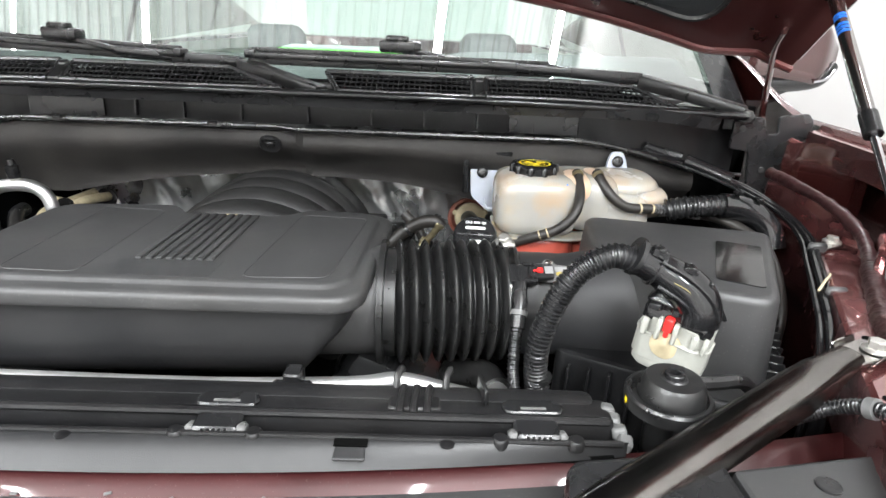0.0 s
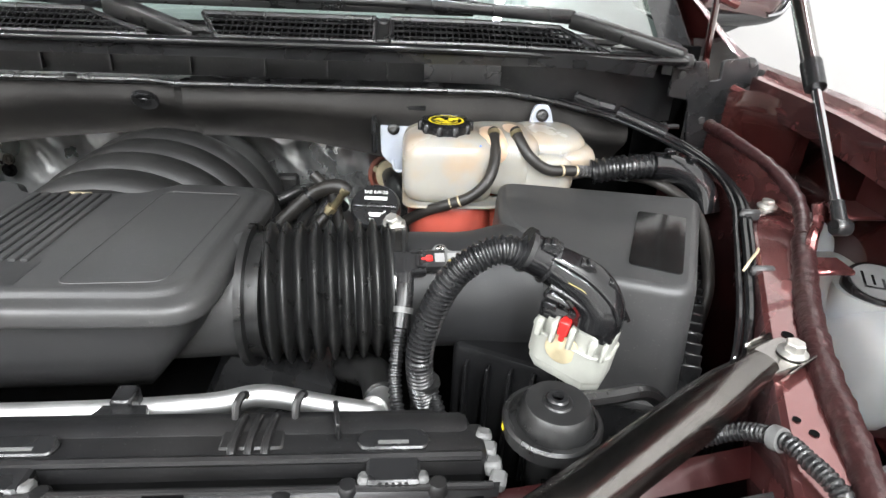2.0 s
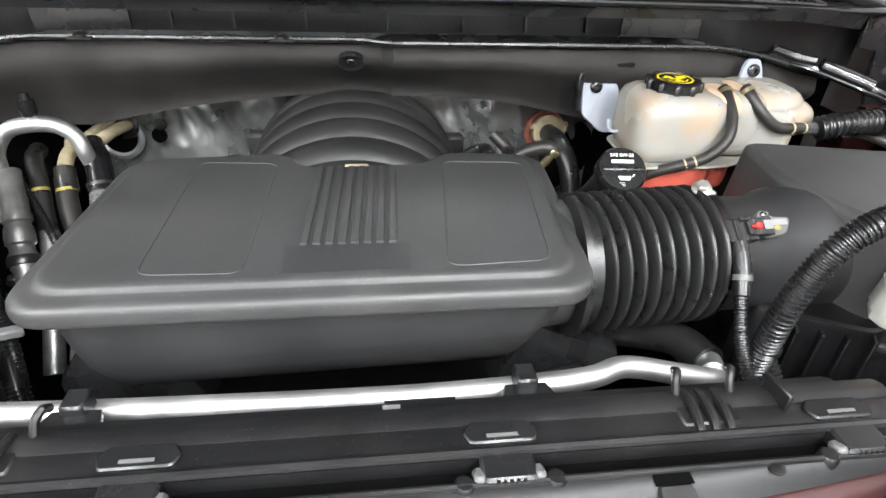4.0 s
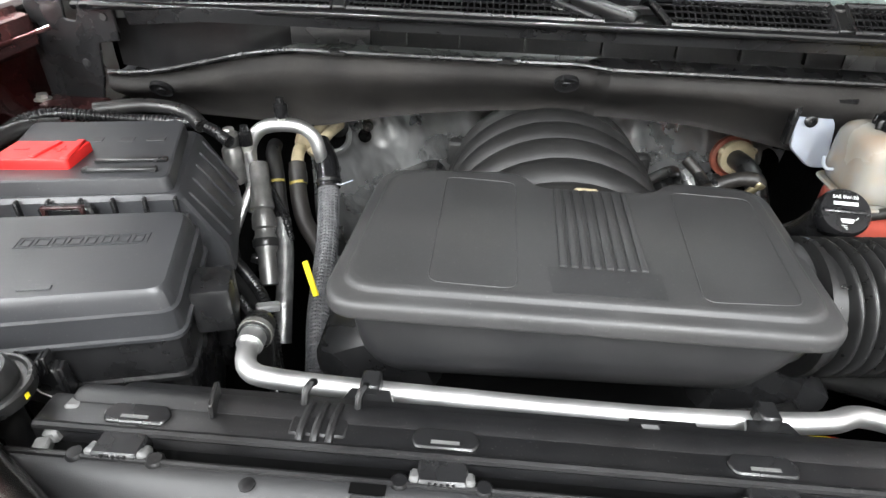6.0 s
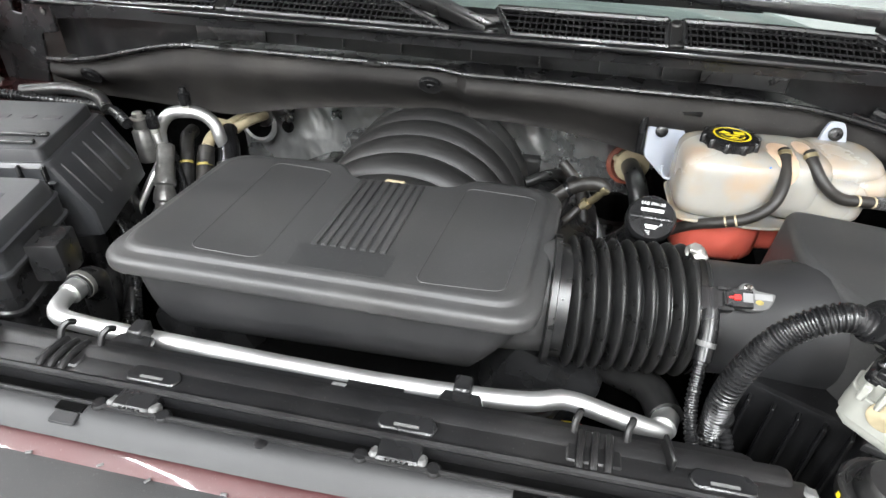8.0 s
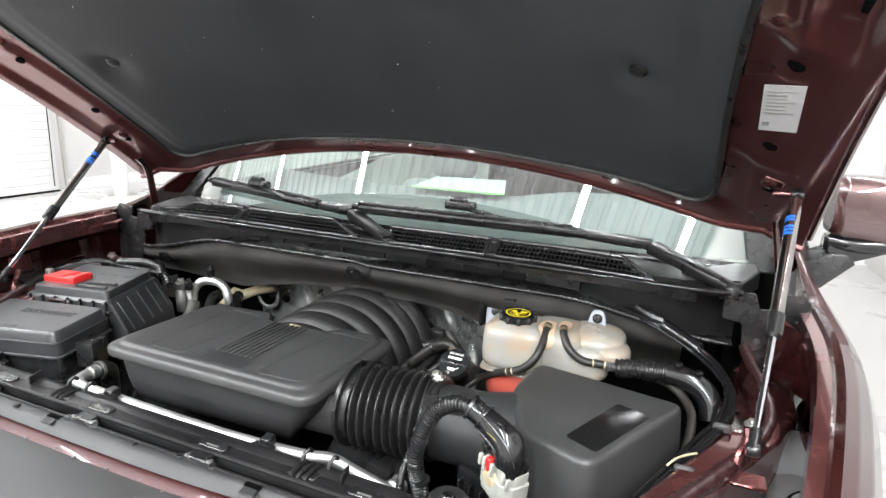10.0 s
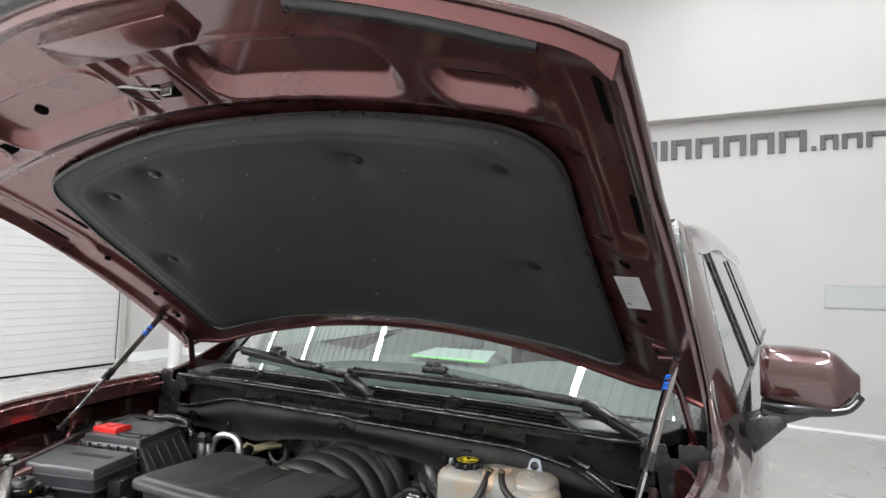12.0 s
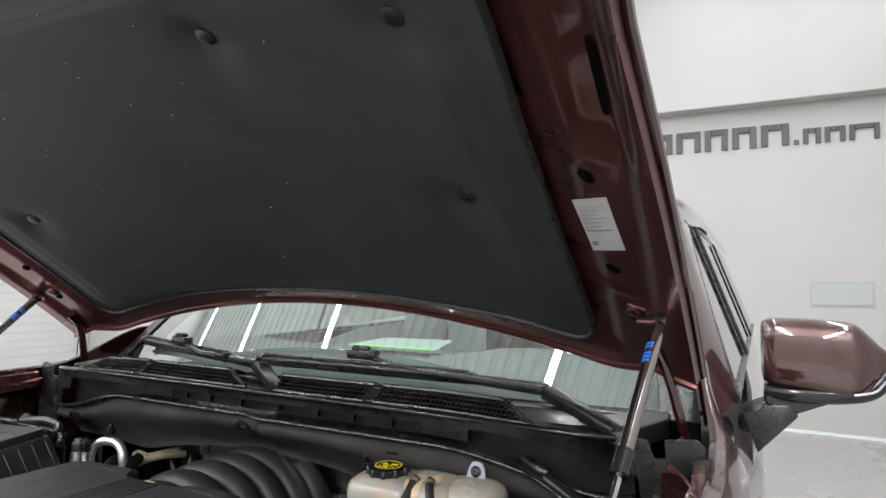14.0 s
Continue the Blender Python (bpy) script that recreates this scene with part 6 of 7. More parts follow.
vac = thing("vacuum_hoses", "black vacuum hoses with clips beside the intake", "hose", (0.15, 0.93, 1.1))
part("hose", tube([(0.085, 0.90, 1.06), (0.105, 0.935, 1.085), (0.135, 0.950, 1.112), (0.165, 0.955, 1.138), (0.190, 0.950, 1.153), (0.207, 0.945, 1.156), (0.216, 0.945, 1.148)], 0.0100, 14), RUBBER_BROWN, vac, "dull black vacuum hose")
part("hose", tube([(0.11, 0.87, 1.07), (0.14, 0.91, 1.085), (0.166, 0.94, 1.094), (0.183, 0.955, 1.108)], 0.0065, 12), RUBBER_BROWN, vac)
part("hose", tube([(0.155, 1.06, 1.13), (0.185, 1.04, 1.10), (0.20, 1.0, 1.05), (0.205, 0.97, 1.0)], 0.0085, 12), RUBBER_BROWN, vac)
for p in ((0.118, 0.943, 1.097), (0.163, 0.955, 1.136)):
    part("hose_clip", sweep([Vector(p), Vector(p) + Vector((0.005, 0.001, 0.004))], 0.0110, 14), SATIN, vac)
part("connector", moved(box(-0.010, 0.010, -0.014, 0.014, -0.008, 0.008, 0.002, 1), pose(0.150, 0.925, 1.092, 10, 12, -30)), SATIN, vac, "small black connector")

# ---- hoses and wires along the fender ----
big = thing("fresh_air_hose", "black corrugated hose with smooth elbow by the fender", "hose", (0.62, 0.87, 1.2))
part("corrugated", conduit([(0.525, 0.875, 1.208), (0.548, 0.872, 1.214), (0.572, 0.870, 1.217), (0.602, 0.872, 1.218)], 0.0155, 0.0075, 0.0022, 18), SATIN, big)
part("elbow", tube([(0.598, 0.872, 1.218), (0.622, 0.872, 1.216), (0.648, 0.868, 1.206), (0.665, 0.86, 1.188), (0.67, 0.85, 1.165)], 0.0180, 18), GLOSS, big, "glossy black elbow")
for dx in (0.0, 0.03):
    part("elbow_clip", moved(box(-0.005, 0.005, -0.006, 0.006, 0, 0.006, 0.001, 1), pose(0.615 + dx, 0.866, 1.236 - dx * 0.3)), GLOSS, big)
part("side_line", braid([(0.507, 0.877, 1.2085), (0.525, 0.880, 1.2065), (0.545, 0.8825, 1.2035), (0.575, 0.882, 1.201)], 0.0076), BRAID, big, "braided black sleeve")
for k, (off, r) in enumerate(((0.0, 0.0030), (0.012, 0.0042), (0.0205, 0.0036))):
    w = thing("cable_run", "black cables clipped along the fender rail", "cable", (0.66, 0.8, 1.1), "cables along the rail")
    path = [(0.50 + off, 1.02, 1.262), (0.56 + off, 0.985, 1.253), (0.60 + off, 0.965, 1.243), (0.645 + off, 0.935, 1.228), (0.683 + off * 0.5, 0.88, 1.21), (0.676 + off * 0.7, 0.81, 1.198), (0.645 + off * 0.8, 0.74, 1.190), (0.612 + off * 0.8, 0.67, 1.183), (0.578 + off * 0.8, 0.60, 1.172), (0.556 + off * 0.8, 0.56, 1.14), (0.548 + off, 0.55, 1.05)]
    part("cable", tube(path, r, 8), GLOSS, w)
    if k == 1:
        part("sleeve", tube([(0.585, 0.982, 1.256), (0.615, 0.967, 1.246), (0.645, 0.95, 1.236)], 0.011, 10), GLOSS, w, "glossy taped sleeve")
        part("sleeve", tube([(0.535, 1.02, 1.268), (0.56, 1.005, 1.262), (0.585, 0.995, 1.258)], 0.0075, 8), SATIN, w)
        for yq, xq, zq in ((0.775, 0.672, 1.196), (0.665, 0.626, 1.186)):
            part("cable_clip", box(xq - 0.006, xq + 0.018, yq - 0.004, yq + 0.004, zq - 0.007, zq + 0.007, 0.003, 1), COVER, w, "grey cable clip")
        part("tie_tail", tube([(0.612, 0.664, 1.188), (0.622, 0.672, 1.196), (0.636, 0.686, 1.197), (0.646, 0.70, 1.193)], 0.0014, 6), CREAM, w, "cream cable tie tail")
rb = thing("ground_bolt", "grey steel bolt on a black tab of the rail", "bolt", (0.718, 0.807, 1.19))
part("tab", moved(box(-0.035, 0.02, -0.018, 0.018, 0, 0.003, 0.001, 1), pose(0.712, 0.806, 1.191, 0, 0, 20)), STEEL_BLACK, rb)
part("head", hexbolt(0.0075, 0.008, Matrix.Translation((0.718, 0.807, 1.194))), ZINC, rb, "grey bolt head")
washer = thing("washer_bottle", "milky washer bottle with a black rimmed filler cap", "bottle", (0.80, 0.76, 1.0))
part("bottle", join(blob(0.785, 0.72, 1.075, 0.045, 0.11, 0.075, 3.5), blob(0.782, 0.835, 1.100, 0.042, 0.055, 0.075, 3.0), lathe([(0.034, -0.05), (0.034, 0.0), (0, 0.0)], 28, pose(0.776, 0.690, 1.150))), WASHER, washer, "milky washer bottle", True, 80)
cm = facing((0.780, 0.690, 1.150), (-0.1, -0.25, 1))
part("filler_cap", lathe([(0.031, -0.004), (0.032, 0.0), (0.032, 0.009), (0.030, 0.0125), (0.0275, 0.013), (0.0265, 0.0115), (0.0, 0.012)], 36, cm), SATIN, washer, "black filler cap")
part("cap_top", lathe([(0.0262, 0.0121), (0.0262, 0.0135), (0, 0.0135)], 32, cm), GREY_PALE, washer, "grey cap top with printed mark")
for k in range(4):
    part("print_bar", moved(box(-0.016 + 0.009 * k, -0.0135 + 0.009 * k, -0.010 + 0.003 * (k % 2), 0.012 - 0.004 * (k % 3), 0.0136, 0.0140), cm), PLASTIC, washer)
part("print_bar", moved(box(-0.016, 0.0135, -0.0125, -0.010, 0.0136, 0.0140), cm), PLASTIC, washer)
floom = thing("front_loom", "black corrugated loom by the front fender", "hose", (0.55, 0.45, 1.12))
part("loom", conduit([(0.43, 0.49, 1.12), (0.450, 0.483, 1.148), (0.469, 0.474, 1.163), (0.490, 0.474, 1.172), (0.506, 0.466, 1.184), (0.514, 0.448, 1.196), (0.518, 0.430, 1.199), (0.523, 0.40, 1.196), (0.53, 0.36, 1.16)], 0.0060, 0.0034, 0.0010), SATIN, floom)
part("pale_clip", sweep([Vector((0.5125, 0.4515, 1.194)), Vector((0.5145, 0.446, 1.1965))], 0.0078, 16), GREY_PL, floom, "pale grey clip ring")

# diagonal braces
def over(s, x, shift):
    """A place on this side, or its counterpart on the far side."""
    return x if s > 0 else -x - shift


for s in (1, -1):
    br = thing("brace_bar", "bent black steel brace bolted to the rail", "brace", (over(s, 0.47, 0.075), 0.47, 1.17), "bay brace bars")
    a, b_ = Vector((over(s, 0.548, 0.075), 0.523, 1.196)), Vector((over(s, 0.345, 0.075), 0.405, 1.168))
    d = (b_ - a)
    bar = bmesh.new()
    across = Vector((-d.y, d.x, 0)).normalized()
    prof = [(-0.023, -0.010), (-0.0225, -0.003)] + [(0.020 * math.sin(a), 0.011 * math.cos(a) ** 0.8) for a in (-1.45, -1.1, -0.75, -0.4, 0.0, 0.4, 0.75, 1.1, 1.45)] + [(0.0225, -0.003), (0.023, -0.010)]
    ringsb = []
    for i in range(13):
        t = i / 12
        k = 0.52 + 0.26 * ramp(0.0, 0.22, t)
        base = a + d * (t * 1.25)
        ringsb.append([bar.verts.new(base + across * (px * k) + Vector((0, 0, pz * ramp(-0.15, 0.2, t)))) for px, pz in prof])
    for p, q in zip(ringsb, ringsb[1:]):
        for j in range(len(prof) - 1):
            bar.faces.new((p[j], p[j + 1], q[j + 1], q[j]))
    bmesh.ops.solidify(bar, geom=list(bar.faces), thickness=0.0025)
    part("bar", bar, STEEL_BLACK, br, "shiny black pressed bar")
    part("flat_foot", moved(join(prism(fillet([(-0.034, -0.011), (-0.010, -0.015), (0.016, -0.015), (0.020, 0.0), (0.014, 0.014), (-0.012, 0.015), (-0.030, 0.012)], 0.005, 3), 0, 0.003, 0.001, 1), moved(box(-0.030, 0.010, -0.0012, 0.0012, 0, 0.008, 0.001, 1), pose(0, -0.0145, 0.001, 25, 0, 2)), moved(box(-0.026, 0.006, -0.0012, 0.0012, 0, 0.007, 0.001, 1), pose(0, 0.0145, 0.001, -25, 0, -2))), pose(over(s, 0.572, 0.075), 0.534, 1.1915, 0, 0, 28 if s > 0 else 152)), STEEL_BLACK, br, "flattened dark steel foot")
    part("bolt", hexbolt(0.0072, 0.010, Matrix.Translation((over(s, 0.574, 0.075), 0.530, 1.1955))), ZINC, br, "grey flanged bolt")
    bump = thing("hood_bumper", "round black rubber bump stop with steel nut", "bumper", (over(s, 0.39, 0.115), 0.49, 1.1), "bump stops")
    part("puck", lathe([(0.0255, 0.0), (0.0255, 0.005), (0.0243, 0.007), (0.0235, 0.012), (0.021, 0.0155), (0.010, 0.0155), (0.009, 0.0165), (0, 0.0165)], 36, pose(over(s, 0.3895, 0.115), 0.489, 1.174)), RUBBER, bump, "black rubber puck")
    part("nut", lathe([(0.0075, 0), (0.0075, 0.004), (0.0065, 0.005), (0.0038, 0.005), (0.0038, 0.001), (0, 0.001)], 20, pose(over(s, 0.389, 0.115), 0.489, 1.1895)), SATIN, bump)
    part("ring_bracket", lathe([(0.0325, -0.009), (0.0335, 0.001), (0.032, 0.003), (0.0295, 0.003), (0.028, 0.0005), (0.025, 0.0005), (0, 0.0005)], 36, pose(over(s, 0.388, 0.115), 0.490, 1.173)), RUBBER, bump)
    part("ring_post", lathe([(0.012, -0.10), (0.012, -0.006)], 20, pose(over(s, 0.388, 0.115), 0.495, 1.170)), RUBBER, bump)
    part("paint_dab", box(over(s, 0.3552, 0.115) - 0.0006, over(s, 0.3552, 0.115) + 0.0006, 0.4875, 0.491, 1.167, 1.1715), YELLOW, bump, "yellow paint dab")
    part("stay", tube([(over(s, 0.41, 0.115), 0.512, 1.168), (over(s, 0.44, 0.115), 0.520, 1.165), (over(s, 0.47, 0.115), 0.530, 1.160), (over(s, 0.50, 0.115), 0.545, 1.13)], 0.006, 8), RUBBER, bump)

# ---- boxes on the far side ----
bat = thing("battery_fuse_box", "black battery fuse box with red terminal cover", "fuse box", (-0.58, 0.8, 1.0))
BT = [(-0.655, 0.706), (-0.478, 0.742), (-0.530, 0.895), (-0.705, 0.862)]
part("lid", prism(fillet(BT, 0.012, 3), 1.178, 1.214, 0.003, 2, flare=0.05), BOX_LID, bat, "black grained lid")
part("side_skirt", loft([(fillet([(-0.668, 0.694), (-0.425, 0.740), (-0.482, 0.912), (-0.718, 0.872)], 0.010, 3), 1.10), (fillet([(-0.668, 0.694), (-0.428, 0.740), (-0.484, 0.910), (-0.718, 0.872)], 0.010, 3), 1.135), (fillet([(-0.667, 0.695), (-0.462, 0.735), (-0.515, 0.903), (-0.717, 0.871)], 0.010, 3), 1.193), (fillet([(-0.663, 0.699), (-0.470, 0.738), (-0.520, 0.899), (-0.713, 0.868)], 0.010, 3), 1.198)]), BOX_LID, bat, "", True, 30)
part("base", prism(fillet([(-0.67, 0.69), (-0.44, 0.732), (-0.50, 0.912), (-0.72, 0.878)], 0.012, 3), 0.95, 1.10), PLASTIC, bat)
f0, f1 = Vector((-0.668, 0.692)), Vector((-0.452, 0.733))
for i in range(7):
    p = f0.lerp(f1, 0.08 + 0.14 * i)
    part("skirt_rib", moved(box(-0.0018, 0.0018, -0.004, 0.004, 1.15, 1.1985, 0.001, 1), Matrix.Translation((p.x, p.y, 0)) @ pose(0, 0, 0, 0, 0, 11)), PLASTIC, bat)
g0, g1 = Vector((-0.446, 0.738)), Vector((-0.500, 0.907))
for i in range(5):
    p = g0.lerp(g1, 0.12 + 0.19 * i)
    part("side_rib", moved(box(-0.003, 0.003, -0.0014, 0.0014, -0.036, 0.030, 0.001, 1), pose(p.x, p.y, 1.165, 0, -31, 18)), BOX_LID, bat)
part("front_ledge", moved(box(0.004, 0.212, -0.0052, 0.002, 1.1745, 1.1785, 0.0012, 1), Matrix.Translation((-0.668, 0.694, 0)) @ pose(0, 0, 0, 0, 0, 10.7)), BOX_LID, bat)
part("front_ledge", moved(box(0.010, 0.190, -0.0045, 0.002, 1.147, 1.1505, 0.0012, 1), Matrix.Translation((-0.668, 0.694, 0)) @ pose(0, 0, 0, 0, 0, 10.7)), BOX_LID, bat)
la_ = part("latch", moved(box(-0.026, 0.026, -0.006, 0.006, 1.155, 1.196, 0.003, 1), Matrix.Translation((-0.57, 0.704, 0)) @ pose(0, 0, 0, 0, 0, 11)), SATIN, bat)
for i in range(5):
    part("latch_rib", moved(box(-0.0015, 0.0015, -0.002, 0.001, 1.157, 1.188, 0.0006, 1), Matrix.Translation((-0.588 + 0.009 * i, 0.695 + 0.0018 * i, 0)) @ pose(0, 0, 0, 0, 0, 11)), SATIN, la_)
rm_ = pose(-0.628, 0.765, 1.2145, 0, 0, 9) @ Matrix.Diagonal((0.92, 0.92, 0.9, 1))
rc = part("terminal_cover", moved(prism(fillet([(-0.044, -0.026), (0.042, -0.028), (0.047, 0.026), (-0.038, 0.028)], 0.004, 3), -0.002, 0.012, 0.003, 2), rm_), RED, bat, "bright red terminal cover")
part("raised_bar", moved(box(-0.004, 0.004, -0.022, 0.022, 0.011, 0.0145, 0.0012, 1), rm_ @ pose(0.008, 0, 0, 0, 0, -18)), RED, rc)
part("raised_bar", moved(box(0.032, 0.043, -0.026, 0.026, 0.008, 0.0145, 0.002, 1), rm_), RED, rc)
part("cross_print", moved(join(box(-0.008, 0.008, -0.0018, 0.0018, 0.0118, 0.0130), box(-0.0018, 0.0018, -0.008, 0.008, 0.0118, 0.0130)), rm_ @ pose(0.024, 0.002, 0)), RED, rc)
part("cross_print", moved(box(-0.008, 0.008, -0.0018, 0.0018, 0.0118, 0.0130), rm_ @ pose(-0.02, 0.002, 0)), RED, rc)
for k in range(2):
    part("lid_bar", moved(box(0.0, 0.075, -0.004, 0.004, 0.0, 0.0055, 0.0015, 1), pose(-0.57, 0.742 + 0.024 * k, 1.2135, 0, 0, 11)), PLASTIC, bat)
for i, w in enumerate((0.012, 0.016, 0.02)):
    part("embossed_mark", moved(box(-w / 2, w / 2, -0.006, 0.006, 0, 0.0012, 0.0004, 1), pose(-0.60 + 0.032 * i, 0.822 + 0.006 * i, 1.2135, 0, 0, 11)), COVER, bat)
part("latch_handle", moved(join(box(-0.020, 0.020, -0.010, -0.006, 1.196, 1.199, 0.001, 1), box(-0.020, -0.016, -0.010, -0.004, 1.186, 1.199, 0.001, 1), box(0.016, 0.020, -0.010, -0.004, 1.186, 1.199, 0.001, 1)), Matrix.Translation((-0.57, 0.704, 0)) @ pose(0, 0, 0, 0, 0, 11)), SEALER, la_, "dark red latch handle")
part("terminal_post", lathe([(0.009, 0), (0.009, 0.022), (0.007, 0.024), (0, 0.024)], 16, pose(-0.735, 0.795, 1.19)), ZINC, bat, "grey battery post")
part("cable_loom", conduit([(-0.73, 0.76, 1.17), (-0.74, 0.84, 1.20), (-0.71, 0.89, 1.212), (-0.62, 0.92, 1.20), (-0.53, 0.925, 1.196), (-0.48, 0.90, 1.185)], 0.008, 0.0055, 0.0013), SATIN, bat)
part("sleeve", tube([(-0.66, 0.915, 1.212), (-0.60, 0.935, 1.214), (-0.55, 0.935, 1.208), (-0.52, 0.915, 1.198)], 0.0095, 12), RUBBER, bat, "dark taped cable sleeve")
part("cable", tube([(-0.74, 0.70, 1.16), (-0.75, 0.78, 1.19), (-0.725, 0.85, 1.205), (-0.69, 0.885, 1.20)], 0.011, 10), RUBBER, bat)

fus = thing("relay_box", "black relay box with embossed lid and latch", "fuse box", (-0.51, 0.62, 1.0))
FT = [(-0.600, 0.538), (-0.410, 0.585), (-0.446, 0.708), (-0.662, 0.664)]
FTC = (-0.53, 0.624)
part("lid", stack(fillet(FT, 0.014, 4), [(-0.006, 1.146), (-0.012, 1.1475), (-0.012, 1.151), (-0.0085, 1.1525), (-0.0085, 1.172), (-0.0095, 1.1765), (-0.006, 1.178), (-0.003, 1.190), (0.0, 1.1955), (0.002, 1.197)], FTC), BOX_LID, fus, "black grained lid with stepped sides", True, 25)
part("lower_band", stack(fillet(FT, 0.014, 4), [(-0.002, 1.096), (-0.009, 1.098), (-0.009, 1.102), (-0.005, 1.104), (-0.005, 1.1455)], FTC), PLASTIC, fus, "black body band under the lid", True, 25)
for k in range(4):
    p = Vector((-0.583, 0.525)).lerp(Vector((-0.423, 0.565)), (0.06, 0.52, 0.72, 0.92)[k])
    part("clip_tab", moved(join(box(-0.011, 0.011, -0.004, 0.004, -0.030, 0.004, 0.0015, 1), box(-0.008, 0.008, -0.006, 0.0, -0.024, -0.020, 0.001, 1), box(-0.008, 0.008, -0.006, 0.0, -0.012, -0.008, 0.001, 1)), pose(p.x, p.y, 1.095, 0, 0, 14)), PLASTIC, fus)
part("base", prism(fillet([((x + 0.53) * 1.02 - 0.53, (y - 0.624) * 1.02 + 0.624) for x, y in FT], 0.012, 3), 0.98, 1.135), PLASTIC, fus)
part("corner_block", moved(box(-0.020, 0.016, -0.022, 0.022, -0.045, 0.004, 0.004, 2), pose(-0.400, 0.645, 1.160, 0, 0, 16)), PLASTIC, fus)
fl_ = part("latch", moved(join(box(-0.017, 0.017, -0.011, 0.004, -0.060, -0.006, 0.002, 1), box(-0.020, 0.020, -0.008, 0.004, -0.040, -0.008, 0.001, 1)), pose(-0.5085, 0.5425, 1.150, 0, 0, 13)), SATIN, fus)
for x0, h in ((-0.014, 0.008), (-0.008, 0.006), (0.005, 0.006), (0.010, 0.008)):
    part("prong", moved(box(x0, x0 + 0.0035, -0.012, 0.002, -0.010, h, 0.001, 1), pose(-0.5085, 0.5425, 1.150, 0, 0, 13)), SATIN, fl_)
part("scratch", moved(tube([(-0.004, -0.0116, -0.014), (0.000, -0.0118, -0.028), (0.008, -0.0116, -0.036), (0.014, -0.0114, -0.054)], 0.0007, 5), pose(-0.5085, 0.5425, 1.150, 0, 0, 13)), WHITE_INK, fl_)
em = pose(-0.514, 0.644, 1.1968, 0, 0, 12)
part("embossed_frame", moved(join(box(-0.056, 0.056, -0.0088, -0.0080, 0, 0.0008), box(-0.056, 0.056, 0.0080, 0.0088, 0, 0.0008), box(-0.0565, -0.0557, -0.0088, 0.0088, 0, 0.0008), box(0.0557, 0.0565, -0.0088, 0.0088, 0, 0.0008)), em), BOX_LID, fus, "thin embossed outline")
for i in range(8):
    w = (0.009, 0.012, 0.010, 0.011, 0.009, 0.008, 0.011, 0.009)[i]
    outline = join(box(-w / 2, w / 2, -0.0058, -0.0048, 0, 0.001), box(-w / 2, w / 2, 0.0046, 0.0056, 0, 0.001), box(-w / 2, -w / 2 + 0.001, -0.0058, 0.0056, 0, 0.001), box(w / 2 - 0.001, w / 2, -0.0058, 0.0056, 0, 0.001))
    part("embossed_mark", moved(outline, em @ pose(-0.048 + 0.0137 * i, 0, 0, 0, 0, -4 + 3 * (i % 3))), BOX_LID, fus)
part("embossed_mark", moved(box(-0.013, 0.013, -0.003, 0.003, 0, 0.0012, 0.0004, 1), pose(-0.512, 0.573, 1.1970, 0, 0, 12)), BOX_LID, fus)

for p in ((-0.793, 0.997, 1.189), (-0.785, 0.876, 1.189)):
    bo = thing("rail_bolt", "grey steel bolt on the burgundy rail", "bolt", p, "rail bolts")
    part("head", hexbolt(0.008, 0.009, Matrix.Translation(p)), ZINC, bo)

# ---- cooling pack and pipes ----
pipe = thing("coolant_pipe", "long bare aluminium pipe across the radiator", "pipe", (-0.05, 0.56, 1.1))
part("tube", tube([(-0.358, 0.615, 1.120), (-0.357, 0.598, 1.122), (-0.347, 0.574, 1.122), (-0.315, 0.566, 1.121), (-0.2, 0.562, 1.120), (0.0, 0.560, 1.119), (0.13, 0.566, 1.120), (0.175, 0.580, 1.117), (0.225, 0.578, 1.107), (0.262, 0.583, 1.095), (0.27, 0.60, 1.09)], 0.0093, 16), ALU, pipe, "bare aluminium tube")
for p, q in (((-0.3575, 0.604, 1.121), (-0.3585, 0.618, 1.120)), ((0.266, 0.588, 1.093), (0.272, 0.606, 1.089))):
    part("joint_ring", sweep([Vector(p), Vector(q)], 0.0125, 18), ALU, pipe)
part("rubber_end", tube([(-0.358, 0.617, 1.12), (-0.359, 0.632, 1.118), (-0.364, 0.645, 1.108), (-0.372, 0.652, 1.085), (-0.378, 0.655, 1.04)], 0.0155, 16), RUBBER, pipe)
part("hose_clamp", sweep([Vector((-0.358, 0.620, 1.1198)), Vector((-0.3583, 0.626, 1.1192))], 0.0166, 18), ZINC, pipe, "steel spring clamp")
part("rubber_end", tube([(0.272, 0.606, 1.089), (0.262, 0.65, 1.08), (0.23, 0.70, 1.05)], 0.017, 14), RUBBER, pipe)
for x in (-0.235, 0.082):
    part("pipe_bracket", join(moved(prism([(-0.03, -0.03), (0.03, -0.03), (0.016, 0.004), (-0.016, 0.004)], 0, 0.006, 0.002, 1), pose(x, 0.548, 1.130)), box(x - 0.008, x + 0.008, 0.545, 0.565, 1.128, 1.144, 0.002, 1)), SATIN, pipe, "black plastic pipe clamp")

